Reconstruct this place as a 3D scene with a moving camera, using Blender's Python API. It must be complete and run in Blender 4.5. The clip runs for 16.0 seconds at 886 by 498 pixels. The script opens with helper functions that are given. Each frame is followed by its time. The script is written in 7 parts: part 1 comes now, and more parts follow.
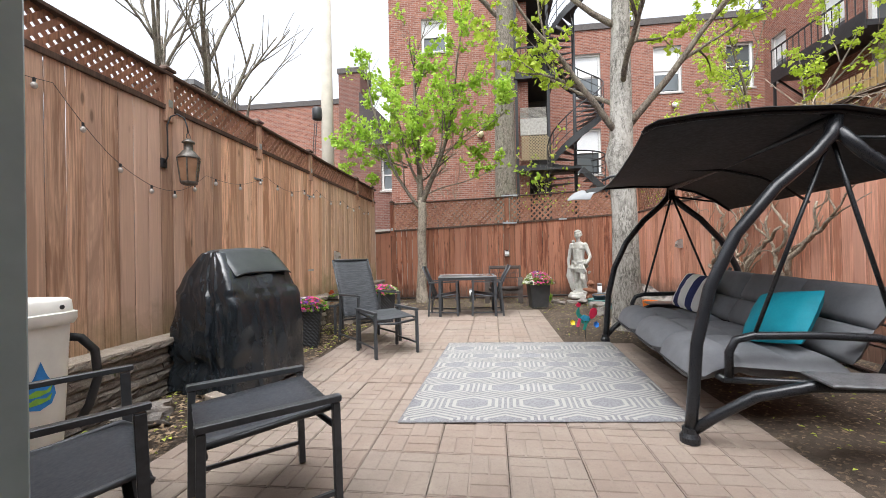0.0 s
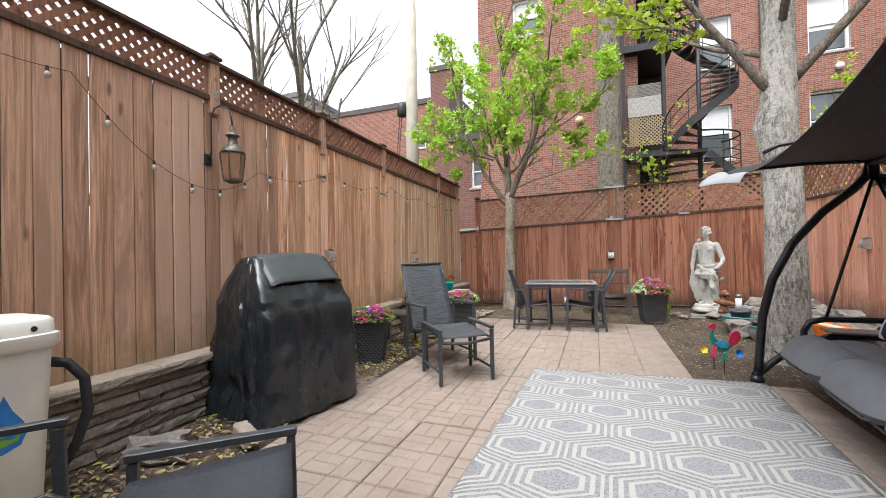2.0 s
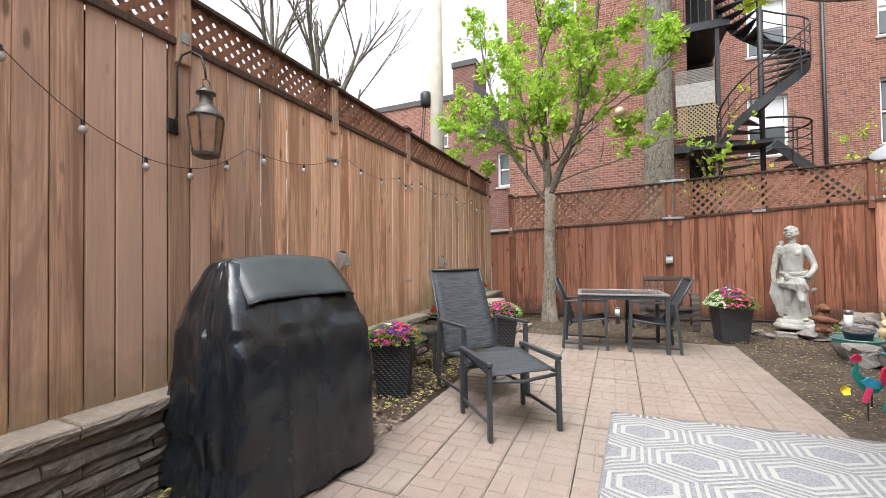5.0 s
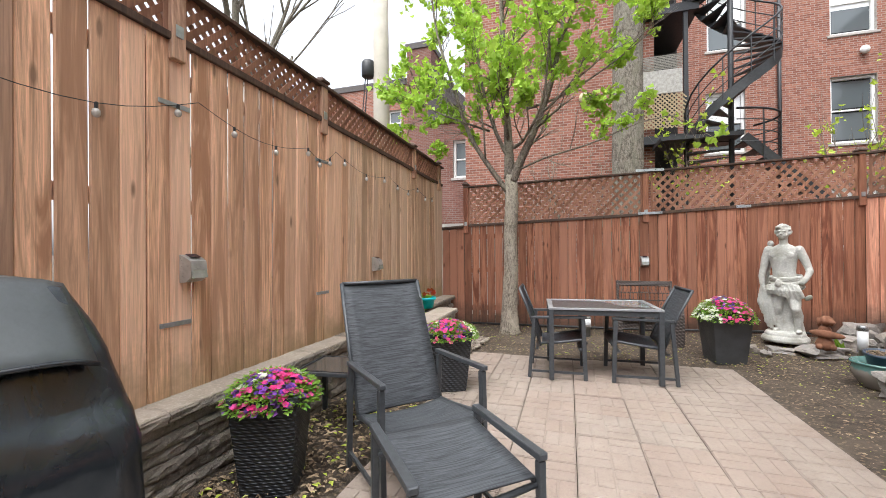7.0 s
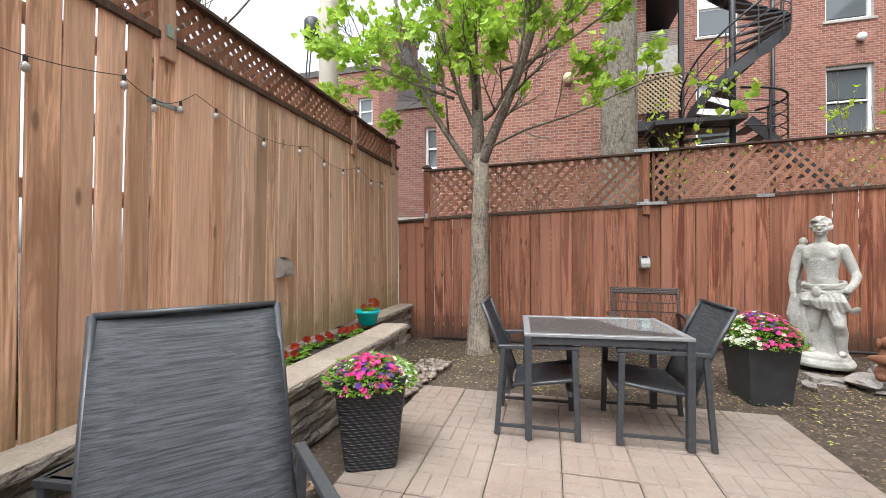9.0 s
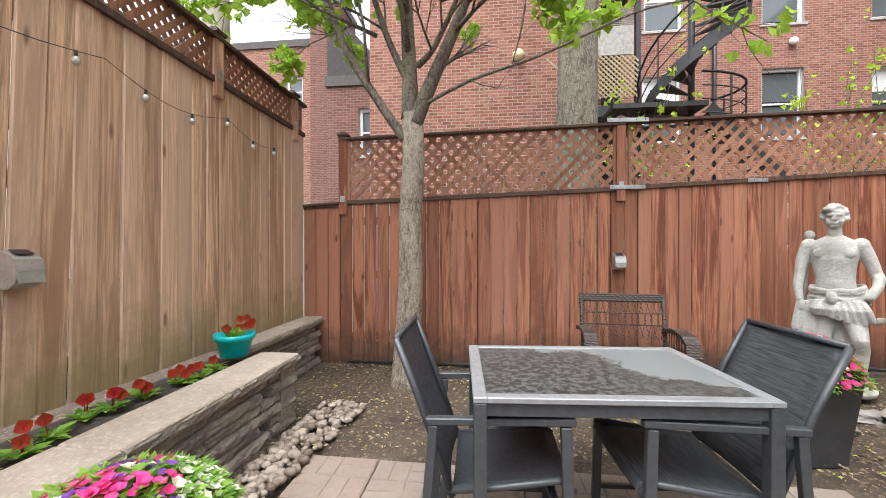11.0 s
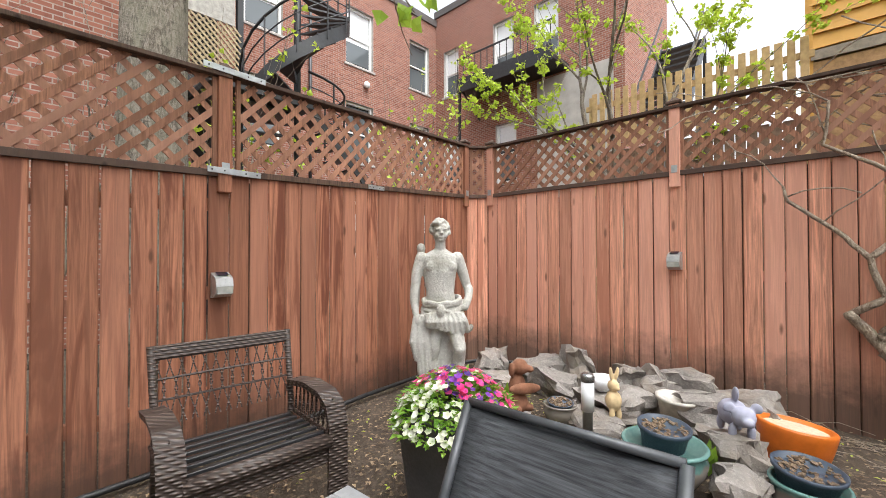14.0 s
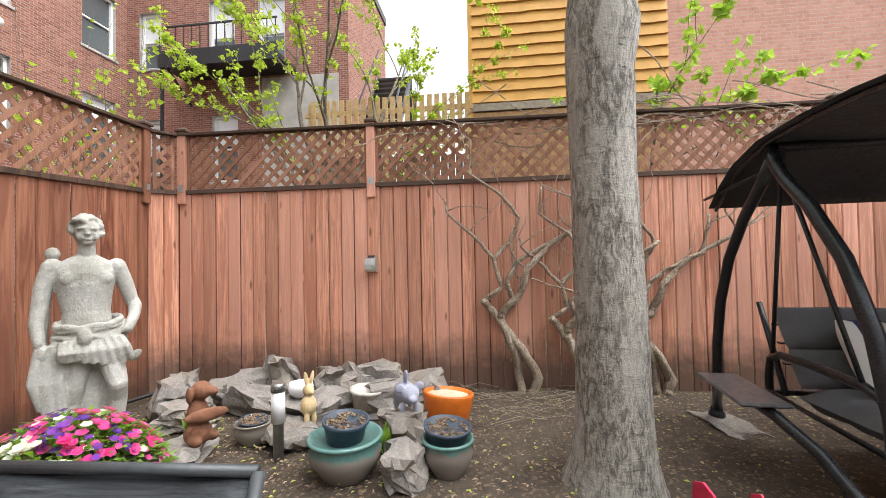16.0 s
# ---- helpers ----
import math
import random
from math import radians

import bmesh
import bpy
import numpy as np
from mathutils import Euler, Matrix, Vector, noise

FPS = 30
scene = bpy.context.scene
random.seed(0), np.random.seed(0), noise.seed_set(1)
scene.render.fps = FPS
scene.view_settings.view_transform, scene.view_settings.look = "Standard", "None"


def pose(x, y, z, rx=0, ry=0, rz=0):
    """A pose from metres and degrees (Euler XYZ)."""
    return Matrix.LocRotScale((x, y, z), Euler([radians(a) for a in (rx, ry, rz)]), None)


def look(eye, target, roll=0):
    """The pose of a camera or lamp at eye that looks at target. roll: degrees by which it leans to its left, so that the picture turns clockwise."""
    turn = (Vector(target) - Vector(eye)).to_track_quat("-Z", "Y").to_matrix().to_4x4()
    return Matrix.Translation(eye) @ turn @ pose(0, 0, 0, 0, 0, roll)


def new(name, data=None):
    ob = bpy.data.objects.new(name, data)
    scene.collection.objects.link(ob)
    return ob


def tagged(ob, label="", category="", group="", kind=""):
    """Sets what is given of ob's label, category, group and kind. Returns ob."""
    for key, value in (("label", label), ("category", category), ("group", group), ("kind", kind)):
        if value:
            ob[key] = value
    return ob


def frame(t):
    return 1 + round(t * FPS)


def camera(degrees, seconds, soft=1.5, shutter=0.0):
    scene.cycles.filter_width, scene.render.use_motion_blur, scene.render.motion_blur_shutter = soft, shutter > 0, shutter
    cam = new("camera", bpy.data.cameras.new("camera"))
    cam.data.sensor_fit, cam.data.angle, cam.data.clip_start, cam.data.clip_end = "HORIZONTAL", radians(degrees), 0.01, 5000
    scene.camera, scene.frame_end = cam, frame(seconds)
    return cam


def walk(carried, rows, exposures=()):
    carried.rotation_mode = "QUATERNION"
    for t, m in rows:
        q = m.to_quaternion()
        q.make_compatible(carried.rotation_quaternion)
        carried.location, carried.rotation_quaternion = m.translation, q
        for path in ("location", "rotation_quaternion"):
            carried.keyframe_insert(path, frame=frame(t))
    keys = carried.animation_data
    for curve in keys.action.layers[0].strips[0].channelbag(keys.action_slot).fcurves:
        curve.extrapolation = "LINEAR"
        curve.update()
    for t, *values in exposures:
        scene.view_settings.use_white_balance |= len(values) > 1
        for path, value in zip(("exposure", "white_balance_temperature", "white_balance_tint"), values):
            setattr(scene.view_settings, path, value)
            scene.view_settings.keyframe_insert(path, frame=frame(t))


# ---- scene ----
cam = camera(95.8, 16.0, soft=0.8)
PATH = [
    (0, (0.813, -0.883, 1.212), (0.567, 1.102, 1.226), -1.2),
    (0.5, (0.766, -0.684, 1.206), (0.467, 1.293, 1.225), -1.2),
    (1, (0.742, -0.524, 1.23), (0.337, 1.435, 1.247), -1.2),
    (1.5, (0.804, -0.151, 1.216), (0.241, 1.767, 1.234), -1.3),
    (2, (0.857, 0.027, 1.267), (0.146, 1.896, 1.283), -1.1),
    (2.5, (0.79, 0.126, 1.279), (-0.019, 1.955, 1.296), -0.8),
    (3, (0.622, 0.202, 1.299), (-0.257, 1.998, 1.321), -0.6),
    (3.2, (0.566, 0.229, 1.287), (-0.343, 2.01, 1.318), -0.9),
    (5.3, (0.262, 1.089, 1.267), (-0.496, 2.94, 1.296), -0.8),
    (5.5, (0.25, 1.214, 1.299), (-0.48, 3.076, 1.318), -0.8),
    (6, (0.222, 1.587, 1.309), (-0.454, 3.469, 1.326), -0.8),
    (6.5, (0.101, 1.922, 1.31), (-0.535, 3.818, 1.324), -0.7),
    (7, (-0.008, 2.265, 1.343), (-0.606, 4.174, 1.349), -0.5),
    (7.5, (-0.094, 2.636, 1.344), (-0.646, 4.558, 1.35), -0.5),
    (8, (-0.159, 2.971, 1.337), (-0.689, 4.9, 1.344), -0.5),
    (8.2, (-0.179, 3.099, 1.336), (-0.707, 5.028, 1.343), -0.5),
    (9.2, (-0.02, 3.85, 1.335), (-0.53, 5.785, 1.33), -0.3),
    (10.3, (-0.112, 4.633, 1.325), (-0.59, 6.575, 1.304), -0.2),
    (10.5, (-0.103, 4.714, 1.312), (-0.542, 6.665, 1.298), -0.2),
    (11, (-0.141, 5.079, 1.281), (-0.384, 7.065, 1.275), 0.0),
    (11.5, (-0.156, 5.394, 1.265), (-0.079, 7.392, 1.26), 0.3),
    (12, (-0.176, 5.683, 1.262), (0.25, 7.637, 1.262), 0.4),
    (12.5, (-0.148, 5.934, 1.292), (0.598, 7.79, 1.305), 0.1),
    (13, (-0.017, 6.171, 1.304), (1.0, 7.893, 1.319), 0.0),
    (13.5, (0.123, 6.329, 1.32), (1.365, 7.897, 1.339), -0.1),
    (14, (0.222, 6.48, 1.343), (1.678, 7.85, 1.368), -0.1),
    (14.5, (0.294, 6.513, 1.346), (1.937, 7.654, 1.378), -0.3),
    (15, (0.333, 6.436, 1.347), (2.125, 7.324, 1.382), -0.6),
    (15.5, (0.402, 6.344, 1.332), (2.31, 6.943, 1.375), -0.9),
    (16, (0.422, 6.234, 1.316), (2.407, 6.475, 1.364), -1.1),
]
walk(cam, [(t, look(eye, target, roll)) for t, eye, target, roll in PATH],
     [(0, 1.52, 6200, 10), (3, 1.45, 6200, 10), (6, 1.58, 6200, 10), (8, 1.55, 6150, 10), (11, 1.7, 6200, 10), (12, 1.66, 6250, 10), (13.5, 1.66, 6350, 10), (16, 1.7, 6300, 10)])

# world, sun and exposure: a bright overcast spring day
world = bpy.data.worlds.new("overcast_sky")
scene.world = world
world.use_nodes = True
wn, wl = world.node_tree.nodes, world.node_tree.links
sky = wn.new("ShaderNodeTexSky")
sky.sky_type, sky.sun_disc = "NISHITA", False
sky.sun_elevation, sky.sun_rotation = radians(66), radians(194)
sky.air_density, sky.dust_density, sky.ozone_density = 1.0, 4.0, 0.6
veil = wn.new("ShaderNodeHueSaturation")
veil.inputs["Saturation"].default_value = 0.18
wl.new(sky.outputs[0], veil.inputs["Color"])
wl.new(veil.outputs[0], wn["Background"].inputs["Color"])
wn["Background"].inputs["Strength"].default_value = 0.15
sun_data = bpy.data.lights.new("sun", "SUN")
sun_data.energy, sun_data.angle, sun_data.color = 1.0, radians(60), (1.0, 0.96, 0.9)
sun = new("sun", sun_data)
sun.matrix_world = look((-1.5, -6, 14), (0, 0, 0))


# ---- materials ----
def ramp_mix(nt, fac, a, b):
    m = nt.nodes.new("ShaderNodeMix")
    m.data_type = "RGBA"
    for sock, v in ((m.inputs["A"], a), (m.inputs["B"], b)):
        if isinstance(v, tuple):
            sock.default_value = (*v, 1)
        else:
            nt.links.new(v, sock)
    if isinstance(fac, float):
        m.inputs["Factor"].default_value = fac
    else:
        nt.links.new(fac, m.inputs["Factor"])
    return m.outputs["Result"]


def stretch(nt, value, lo, hi, a=0.0, b=1.0):
    n = nt.nodes.new("ShaderNodeMapRange")
    n.inputs["From Min"].default_value, n.inputs["From Max"].default_value = lo, hi
    n.inputs["To Min"].default_value, n.inputs["To Max"].default_value = a, b
    nt.links.new(value, n.inputs["Value"])
    return n.outputs["Result"]


def math_node(nt, op, a, b):
    n = nt.nodes.new("ShaderNodeMath")
    n.operation = op
    for i, v in enumerate((a, b)):
        if isinstance(v, (int, float)):
            n.inputs[i].default_value = v
        else:
            nt.links.new(v, n.inputs[i])
    return n.outputs[0]


class Mat:
    """A principled material with helpers for coordinates and noise."""

    def __init__(self, name, rough=0.6, metal=0.0, spec=0.5):
        self.m = bpy.data.materials.new(name)
        self.m.use_nodes = True
        self.nt = self.m.node_tree
        self.p = self.nt.nodes["Principled BSDF"]
        self.p.inputs["Roughness"].default_value = rough
        self.p.inputs["Metallic"].default_value = metal
        self.p.inputs["Specular IOR Level"].default_value = spec
        self.info = None

    def coords(self, scale=(1, 1, 1), kind="Object", shift=False):
        tc = self.nt.nodes.new("ShaderNodeTexCoord")
        mp = self.nt.nodes.new("ShaderNodeMapping")
        mp.inputs["Scale"].default_value = scale
        self.nt.links.new(tc.outputs[kind], mp.inputs["Vector"])
        if shift:
            off = math_node(self.nt, "MULTIPLY", self.random(), 57.0)
            cb = self.nt.nodes.new("ShaderNodeCombineXYZ")
            for i in range(3):
                self.nt.links.new(off, cb.inputs[i])
            self.nt.links.new(cb.outputs[0], mp.inputs["Location"])
        return mp.outputs[0]

    def random(self):
        if self.info is None:
            self.info = self.nt.nodes.new("ShaderNodeObjectInfo")
        return self.info.outputs["Random"]

    def island(self):
        return self.nt.nodes.new("ShaderNodeNewGeometry").outputs["Random Per Island"]

    def noise(self, co, scale, detail=4, rough=0.6, dist=0.0):
        n = self.nt.nodes.new("ShaderNodeTexNoise")
        n.inputs["Scale"].default_value, n.inputs["Detail"].default_value = scale, detail
        n.inputs["Roughness"].default_value, n.inputs["Distortion"].default_value = rough, dist
        self.nt.links.new(co, n.inputs["Vector"])
        return n.outputs["Fac"]

    def voronoi(self, co, scale, out="Distance", feature="F1"):
        n = self.nt.nodes.new("ShaderNodeTexVoronoi")
        n.feature = feature
        n.inputs["Scale"].default_value = scale
        self.nt.links.new(co, n.inputs["Vector"])
        return n.outputs[out]

    def mix(self, fac, a, b):
        return ramp_mix(self.nt, fac, a, b)

    def fit(self, v, lo, hi, a=0.0, b=1.0):
        return stretch(self.nt, v, lo, hi, a, b)

    def calc(self, op, a, b):
        return math_node(self.nt, op, a, b)

    def colour(self, c):
        if isinstance(c, tuple):
            self.p.inputs["Base Color"].default_value = (*c, 1)
        else:
            self.nt.links.new(c, self.p.inputs["Base Color"])
        return self

    def roughness(self, v):
        self.nt.links.new(v, self.p.inputs["Roughness"])
        return self

    def bump(self, v, strength=0.3, distance=0.01):
        b = self.nt.nodes.new("ShaderNodeBump")
        b.inputs["Strength"].default_value, b.inputs["Distance"].default_value = strength, distance
        self.nt.links.new(v, b.inputs["Height"])
        self.nt.links.new(b.outputs[0], self.p.inputs["Normal"])
        return self


def plain(name, c, rough=0.5, metal=0.0, vary=0.25, scale=14.0, bump=0.05, shift=True):
    """A painted, cast or moulded surface with fine mottling and dust."""
    m = Mat(name, rough, metal)
    co = m.coords(shift=shift)
    n1, n2 = m.noise(co, scale, 5), m.noise(co, scale * 9, 3)
    dark = tuple(v * (1 - vary) for v in c)
    light = tuple(min(1.0, v * (1 + vary * 0.7) + 0.004) for v in c)
    m.colour(m.mix(m.fit(n1, 0.3, 0.7), dark, light))
    m.roughness(m.fit(n2, 0.3, 0.7, max(0.05, rough - 0.1), min(1.0, rough + 0.12)))
    m.bump(n2, bump, 0.004)
    return m.m


def fence_wood(name, c, dark, foot=None):
    """Stained cedar: long grain, knots, streaks, board to board variation, and a damp stain along the foot."""
    m = Mat(name, 0.72, spec=0.3)
    co = m.coords((1, 1, 0.06), shift=True)
    grain = m.noise(co, 38, 7, 0.72, 1.4)
    streak = m.noise(m.coords((1, 1, 0.16), shift=True), 7, 4, 0.6, 1.6)
    knot = m.voronoi(m.coords((1, 1, 0.6), shift=True), 6.5)
    base = m.mix(m.fit(grain, 0.38, 0.62), tuple(v * 0.55 for v in c), tuple(min(1, v * 1.32) for v in c))
    base = m.mix(m.fit(streak, 0.5, 0.62, 0.0, 0.85), base, dark)
    base = m.mix(m.fit(m.random(), 0, 1, 0.0, 0.72), base, tuple(v * 0.5 for v in c))
    second = m.calc("FRACT", m.calc("MULTIPLY", m.random(), 7.3), 0.0)
    base = m.mix(m.fit(second, 0.4, 1, 0.0, 0.6), base, (c[0] * 1.18, c[1] * 1.32, c[2] * 1.5))
    base = m.mix(m.fit(knot, 0.055, 0.12, 0.85, 0.0), base, tuple(v * 0.28 for v in c))
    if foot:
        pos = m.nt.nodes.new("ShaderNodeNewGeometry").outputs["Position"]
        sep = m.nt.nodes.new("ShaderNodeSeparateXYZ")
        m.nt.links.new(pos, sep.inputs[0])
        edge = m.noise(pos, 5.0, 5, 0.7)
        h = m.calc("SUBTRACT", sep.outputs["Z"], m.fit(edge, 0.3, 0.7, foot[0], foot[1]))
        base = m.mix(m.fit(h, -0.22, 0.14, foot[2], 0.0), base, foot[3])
    m.colour(base)
    m.roughness(m.fit(grain, 0.3, 0.7, 0.62, 0.85))
    m.bump(m.calc("ADD", grain, m.fit(knot, 0.0, 0.15, 0.5, 0.0)), 0.35, 0.006)
    return m.m


WOOD_LEFT = fence_wood("cedar_fence", (0.60, 0.37, 0.25), (0.27, 0.14, 0.085), (0.55, 0.85, 0.55, (0.16, 0.14, 0.06)))
WOOD_GATE = fence_wood("orange_cedar_fence", (0.76, 0.455, 0.29), (0.36, 0.18, 0.10), (0.55, 0.85, 0.55, (0.16, 0.14, 0.06)))
WOOD_TAN = fence_wood("tan_cedar_fence", (0.64, 0.425, 0.285), (0.34, 0.20, 0.12), (0.6, 1.0, 0.6, (0.22, 0.19, 0.08)))
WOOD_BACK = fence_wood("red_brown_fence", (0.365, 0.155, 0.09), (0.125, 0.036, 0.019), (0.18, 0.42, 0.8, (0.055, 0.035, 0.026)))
WOOD_RIGHT = fence_wood("red_cedar_fence", (0.67, 0.325, 0.215), (0.45, 0.185, 0.115), (0.3, 0.55, 0.8, (0.075, 0.058, 0.045)))
WOOD_LATTICE = fence_wood("lattice_wood", (0.34, 0.165, 0.10), (0.19, 0.085, 0.05))
WOOD_CAP = fence_wood("dark_cap_wood", (0.10, 0.06, 0.042), (0.05, 0.03, 0.022))
GALVANISED = plain("galvanised_steel", (0.42, 0.45, 0.46), 0.45, 0.8)


def ground_material():
    m = Mat("garden_soil", 0.95, spec=0.2)
    pos = m.nt.nodes.new("ShaderNodeNewGeometry").outputs["Position"]
    big, mid, fine = m.noise(pos, 1.6, 5, 0.65), m.noise(pos, 14, 6, 0.7), m.noise(pos, 70, 4, 0.7)
    chip = m.voronoi(pos, 55, "Color")
    c = m.mix(m.fit(mid, 0.3, 0.7), (0.045, 0.035, 0.028), (0.105, 0.082, 0.064))
    c = m.mix(m.fit(big, 0.42, 0.68, 0.0, 0.6), c, (0.135, 0.108, 0.082))
    sep = m.nt.nodes.new("ShaderNodeSeparateColor")
    m.nt.links.new(chip, sep.inputs[0])
    c = m.mix(m.fit(sep.outputs[0], 0.8, 0.95, 0.0, 0.55), c, (0.26, 0.19, 0.12))
    c = m.mix(m.fit(fine, 0.62, 0.75, 0.0, 0.6), c, (0.22, 0.19, 0.13))
    m.colour(c)
    m.bump(m.calc("ADD", mid, m.calc("MULTIPLY", fine, 0.6)), 0.8, 0.03)
    return m.m


SOIL = ground_material()


def paver_material():
    m = Mat("concrete_paver", 0.85, spec=0.3)
    pos = m.nt.nodes.new("ShaderNodeNewGeometry").outputs["Position"]
    n1, n2, n3 = m.noise(pos, 3.0, 5, 0.65), m.noise(pos, 40, 5, 0.7), m.noise(pos, 240, 3)
    c = m.mix(m.fit(n1, 0.3, 0.7), (0.215, 0.172, 0.142), (0.30, 0.25, 0.21))
    c = m.mix(m.fit(m.random(), 0, 1, 0.0, 0.35), c, (0.27, 0.185, 0.145))
    c = m.mix(m.fit(m.island(), 0, 1, 0.0, 0.3), c, (0.25, 0.21, 0.182))
    c = m.mix(m.fit(n2, 0.52, 0.75, 0.0, 0.45), c, (0.15, 0.12, 0.10))
    c = m.mix(m.fit(n3, 0.6, 0.78, 0.0, 0.5), c, (0.42, 0.375, 0.33))
    m.colour(c)
    m.bump(m.calc("ADD", n2, m.calc("MULTIPLY", n3, 0.7)), 0.4, 0.006)
    return m.m


PAVER = paver_material()


def stone_material(name, a, b, crust=None):
    m = Mat(name, 0.9, spec=0.25)
    co = m.coords(shift=True)
    n1, n2 = m.noise(co, 5, 6, 0.7), m.noise(co, 45, 5, 0.7)
    c = m.mix(m.fit(n1, 0.3, 0.7), a, b)
    c = m.mix(m.fit(m.random(), 0, 1, 0, 0.4), c, tuple(v * 0.6 for v in a))
    c = m.mix(m.fit(n2, 0.5, 0.75, 0.0, 0.5), c, tuple(min(1, v * 1.5) for v in b))
    if crust:
        c = m.mix(m.fit(m.noise(co, 2.4, 5), 0.5, 0.66, 0.0, 0.8), c, crust)
    m.colour(c)
    m.bump(m.calc("ADD", n1, m.calc("MULTIPLY", n2, 0.6)), 0.7, 0.02)
    return m.m


WALL_STONE = stone_material("split_face_block", (0.16, 0.14, 0.12), (0.36, 0.31, 0.26))
CAP_STONE = stone_material("smooth_coping", (0.31, 0.26, 0.21), (0.43, 0.37, 0.31))
ROCK = stone_material("grey_field_stone", (0.17, 0.158, 0.145), (0.34, 0.31, 0.285), (0.24, 0.20, 0.16))
STATUE = stone_material("cast_stone", (0.39, 0.385, 0.35), (0.55, 0.54, 0.50), (0.22, 0.21, 0.17))


def brick_material(name, a, b, mortar, pale=0.0):
    """Far brickwork: courses 75 mm high, headers 215 mm long, with weathered patches."""
    m = Mat(name, 0.9, spec=0.2)
    tc = m.nt.nodes.new("ShaderNodeTexCoord")
    tex = m.nt.nodes.new("ShaderNodeTexBrick")
    m.nt.links.new(tc.outputs["UV"], tex.inputs["Vector"])
    tex.inputs["Scale"].default_value = 1.0
    tex.inputs["Brick Width"].default_value, tex.inputs["Row Height"].default_value = 0.215, 0.075
    tex.inputs["Mortar Size"].default_value, tex.inputs["Mortar Smooth"].default_value = 0.010, 0.2
    tex.inputs["Color1"].default_value, tex.inputs["Color2"].default_value = (*a, 1), (*b, 1)
    tex.inputs["Mortar"].default_value = (*mortar, 1)
    n1, n2 = m.noise(tc.outputs["UV"], 0.5, 5, 0.65), m.noise(tc.outputs["UV"], 7, 5, 0.7)
    c = m.mix(m.fit(n1, 0.5, 0.72, 0.0, 0.3 + pale), tex.outputs["Color"], tuple(min(1, v * 1.3 + 0.07) for v in a))
    c = m.mix(m.fit(m.noise(tc.outputs["UV"], 2.2, 6, 0.75), 0.6, 0.72, 0.0, 0.5), c, mortar)
    c = m.mix(m.fit(n2, 0.5, 0.75, 0.0, 0.5), c, tuple(v * 0.5 for v in a))
    m.colour(c)
    m.bump(m.calc("SUBTRACT", m.calc("MULTIPLY", n2, 0.3), tex.outputs["Fac"]), 0.6, 0.012)
    return m.m


BRICK = brick_material("red_brick", (0.20, 0.075, 0.052), (0.34, 0.145, 0.10), (0.33, 0.26, 0.22), 0.0)
BRICK_DARK = brick_material("brown_brick", (0.15, 0.065, 0.05), (0.22, 0.10, 0.075), (0.22, 0.17, 0.15))
BRICK_TAN = brick_material("pink_brick", (0.47, 0.24, 0.18), (0.53, 0.29, 0.22), (0.44, 0.33, 0.27))


def glass_material(name, tint=(0.03, 0.035, 0.04)):
    m = Mat(name, 0.08, spec=0.8)
    m.colour(tint)
    return m.m


WINDOW_GLASS = glass_material("window_glass", (0.10, 0.115, 0.12))
WHITE_PAINT = plain("white_window_paint", (0.78, 0.78, 0.76), 0.5, vary=0.08)
BLIND = plain("white_blind", (0.75, 0.76, 0.76), 0.8, vary=0.06)
SILL_STONE = plain("sill_stone", (0.42, 0.39, 0.36), 0.9)
BLACK_IRON = plain("black_iron", (0.018, 0.019, 0.021), 0.45, 0.0, vary=0.3)
GREY_METAL = plain("charcoal_powder_coat", (0.055, 0.06, 0.066), 0.42, 0.2, vary=0.2, scale=30)
PALE_METAL = plain("worn_grey_frame", (0.27, 0.28, 0.29), 0.4, 0.3, vary=0.15, scale=30)


def bark_material(name, a, b, lichen, scale=1.0):
    m = Mat(name, 0.95, spec=0.15)
    co = m.coords((1, 1, 0.35))
    ring = m.coords((0.5, 0.5, 2.4))
    n1, n2, n3 = m.noise(co, 34 * scale, 6, 0.75, 0.6), m.noise(co, 5 * scale, 4), m.noise(ring, 13 * scale, 5, 0.75)
    c = m.mix(m.fit(n1, 0.42, 0.58), a, b)
    c = m.mix(m.fit(n2, 0.46, 0.6, 0.0, 0.6), c, lichen)
    c = m.mix(m.fit(m.noise(co, 14 * scale, 7, 0.8), 0.55, 0.63, 0.0, 0.7), c, tuple(v * 0.5 for v in a))
    c = m.mix(m.fit(n3, 0.58, 0.7, 0.0, 0.8), c, tuple(v * 0.4 for v in a))
    m.colour(c)
    m.bump(m.calc("ADD", n1, m.calc("MULTIPLY", n3, 0.8)), 0.9, 0.02)
    return m.m


BARK_MAPLE = bark_material("maple_bark", (0.16, 0.15, 0.13), (0.46, 0.435, 0.39), (0.50, 0.475, 0.43))
BARK_YOUNG = bark_material("young_bark", (0.11, 0.09, 0.075), (0.25, 0.21, 0.17), (0.30, 0.27, 0.20), 1.6)
BARK_TRUNK = bark_material("banded_young_bark", (0.15, 0.125, 0.10), (0.36, 0.31, 0.25), (0.40, 0.35, 0.28), 1.4)
BARK_OLD = bark_material("furrowed_bark", (0.11, 0.095, 0.075), (0.27, 0.24, 0.20), (0.22, 0.21, 0.16), 0.8)
VINE_BARK = bark_material("vine_bark", (0.27, 0.205, 0.15), (0.50, 0.42, 0.33), (0.33, 0.28, 0.22), 2.0)


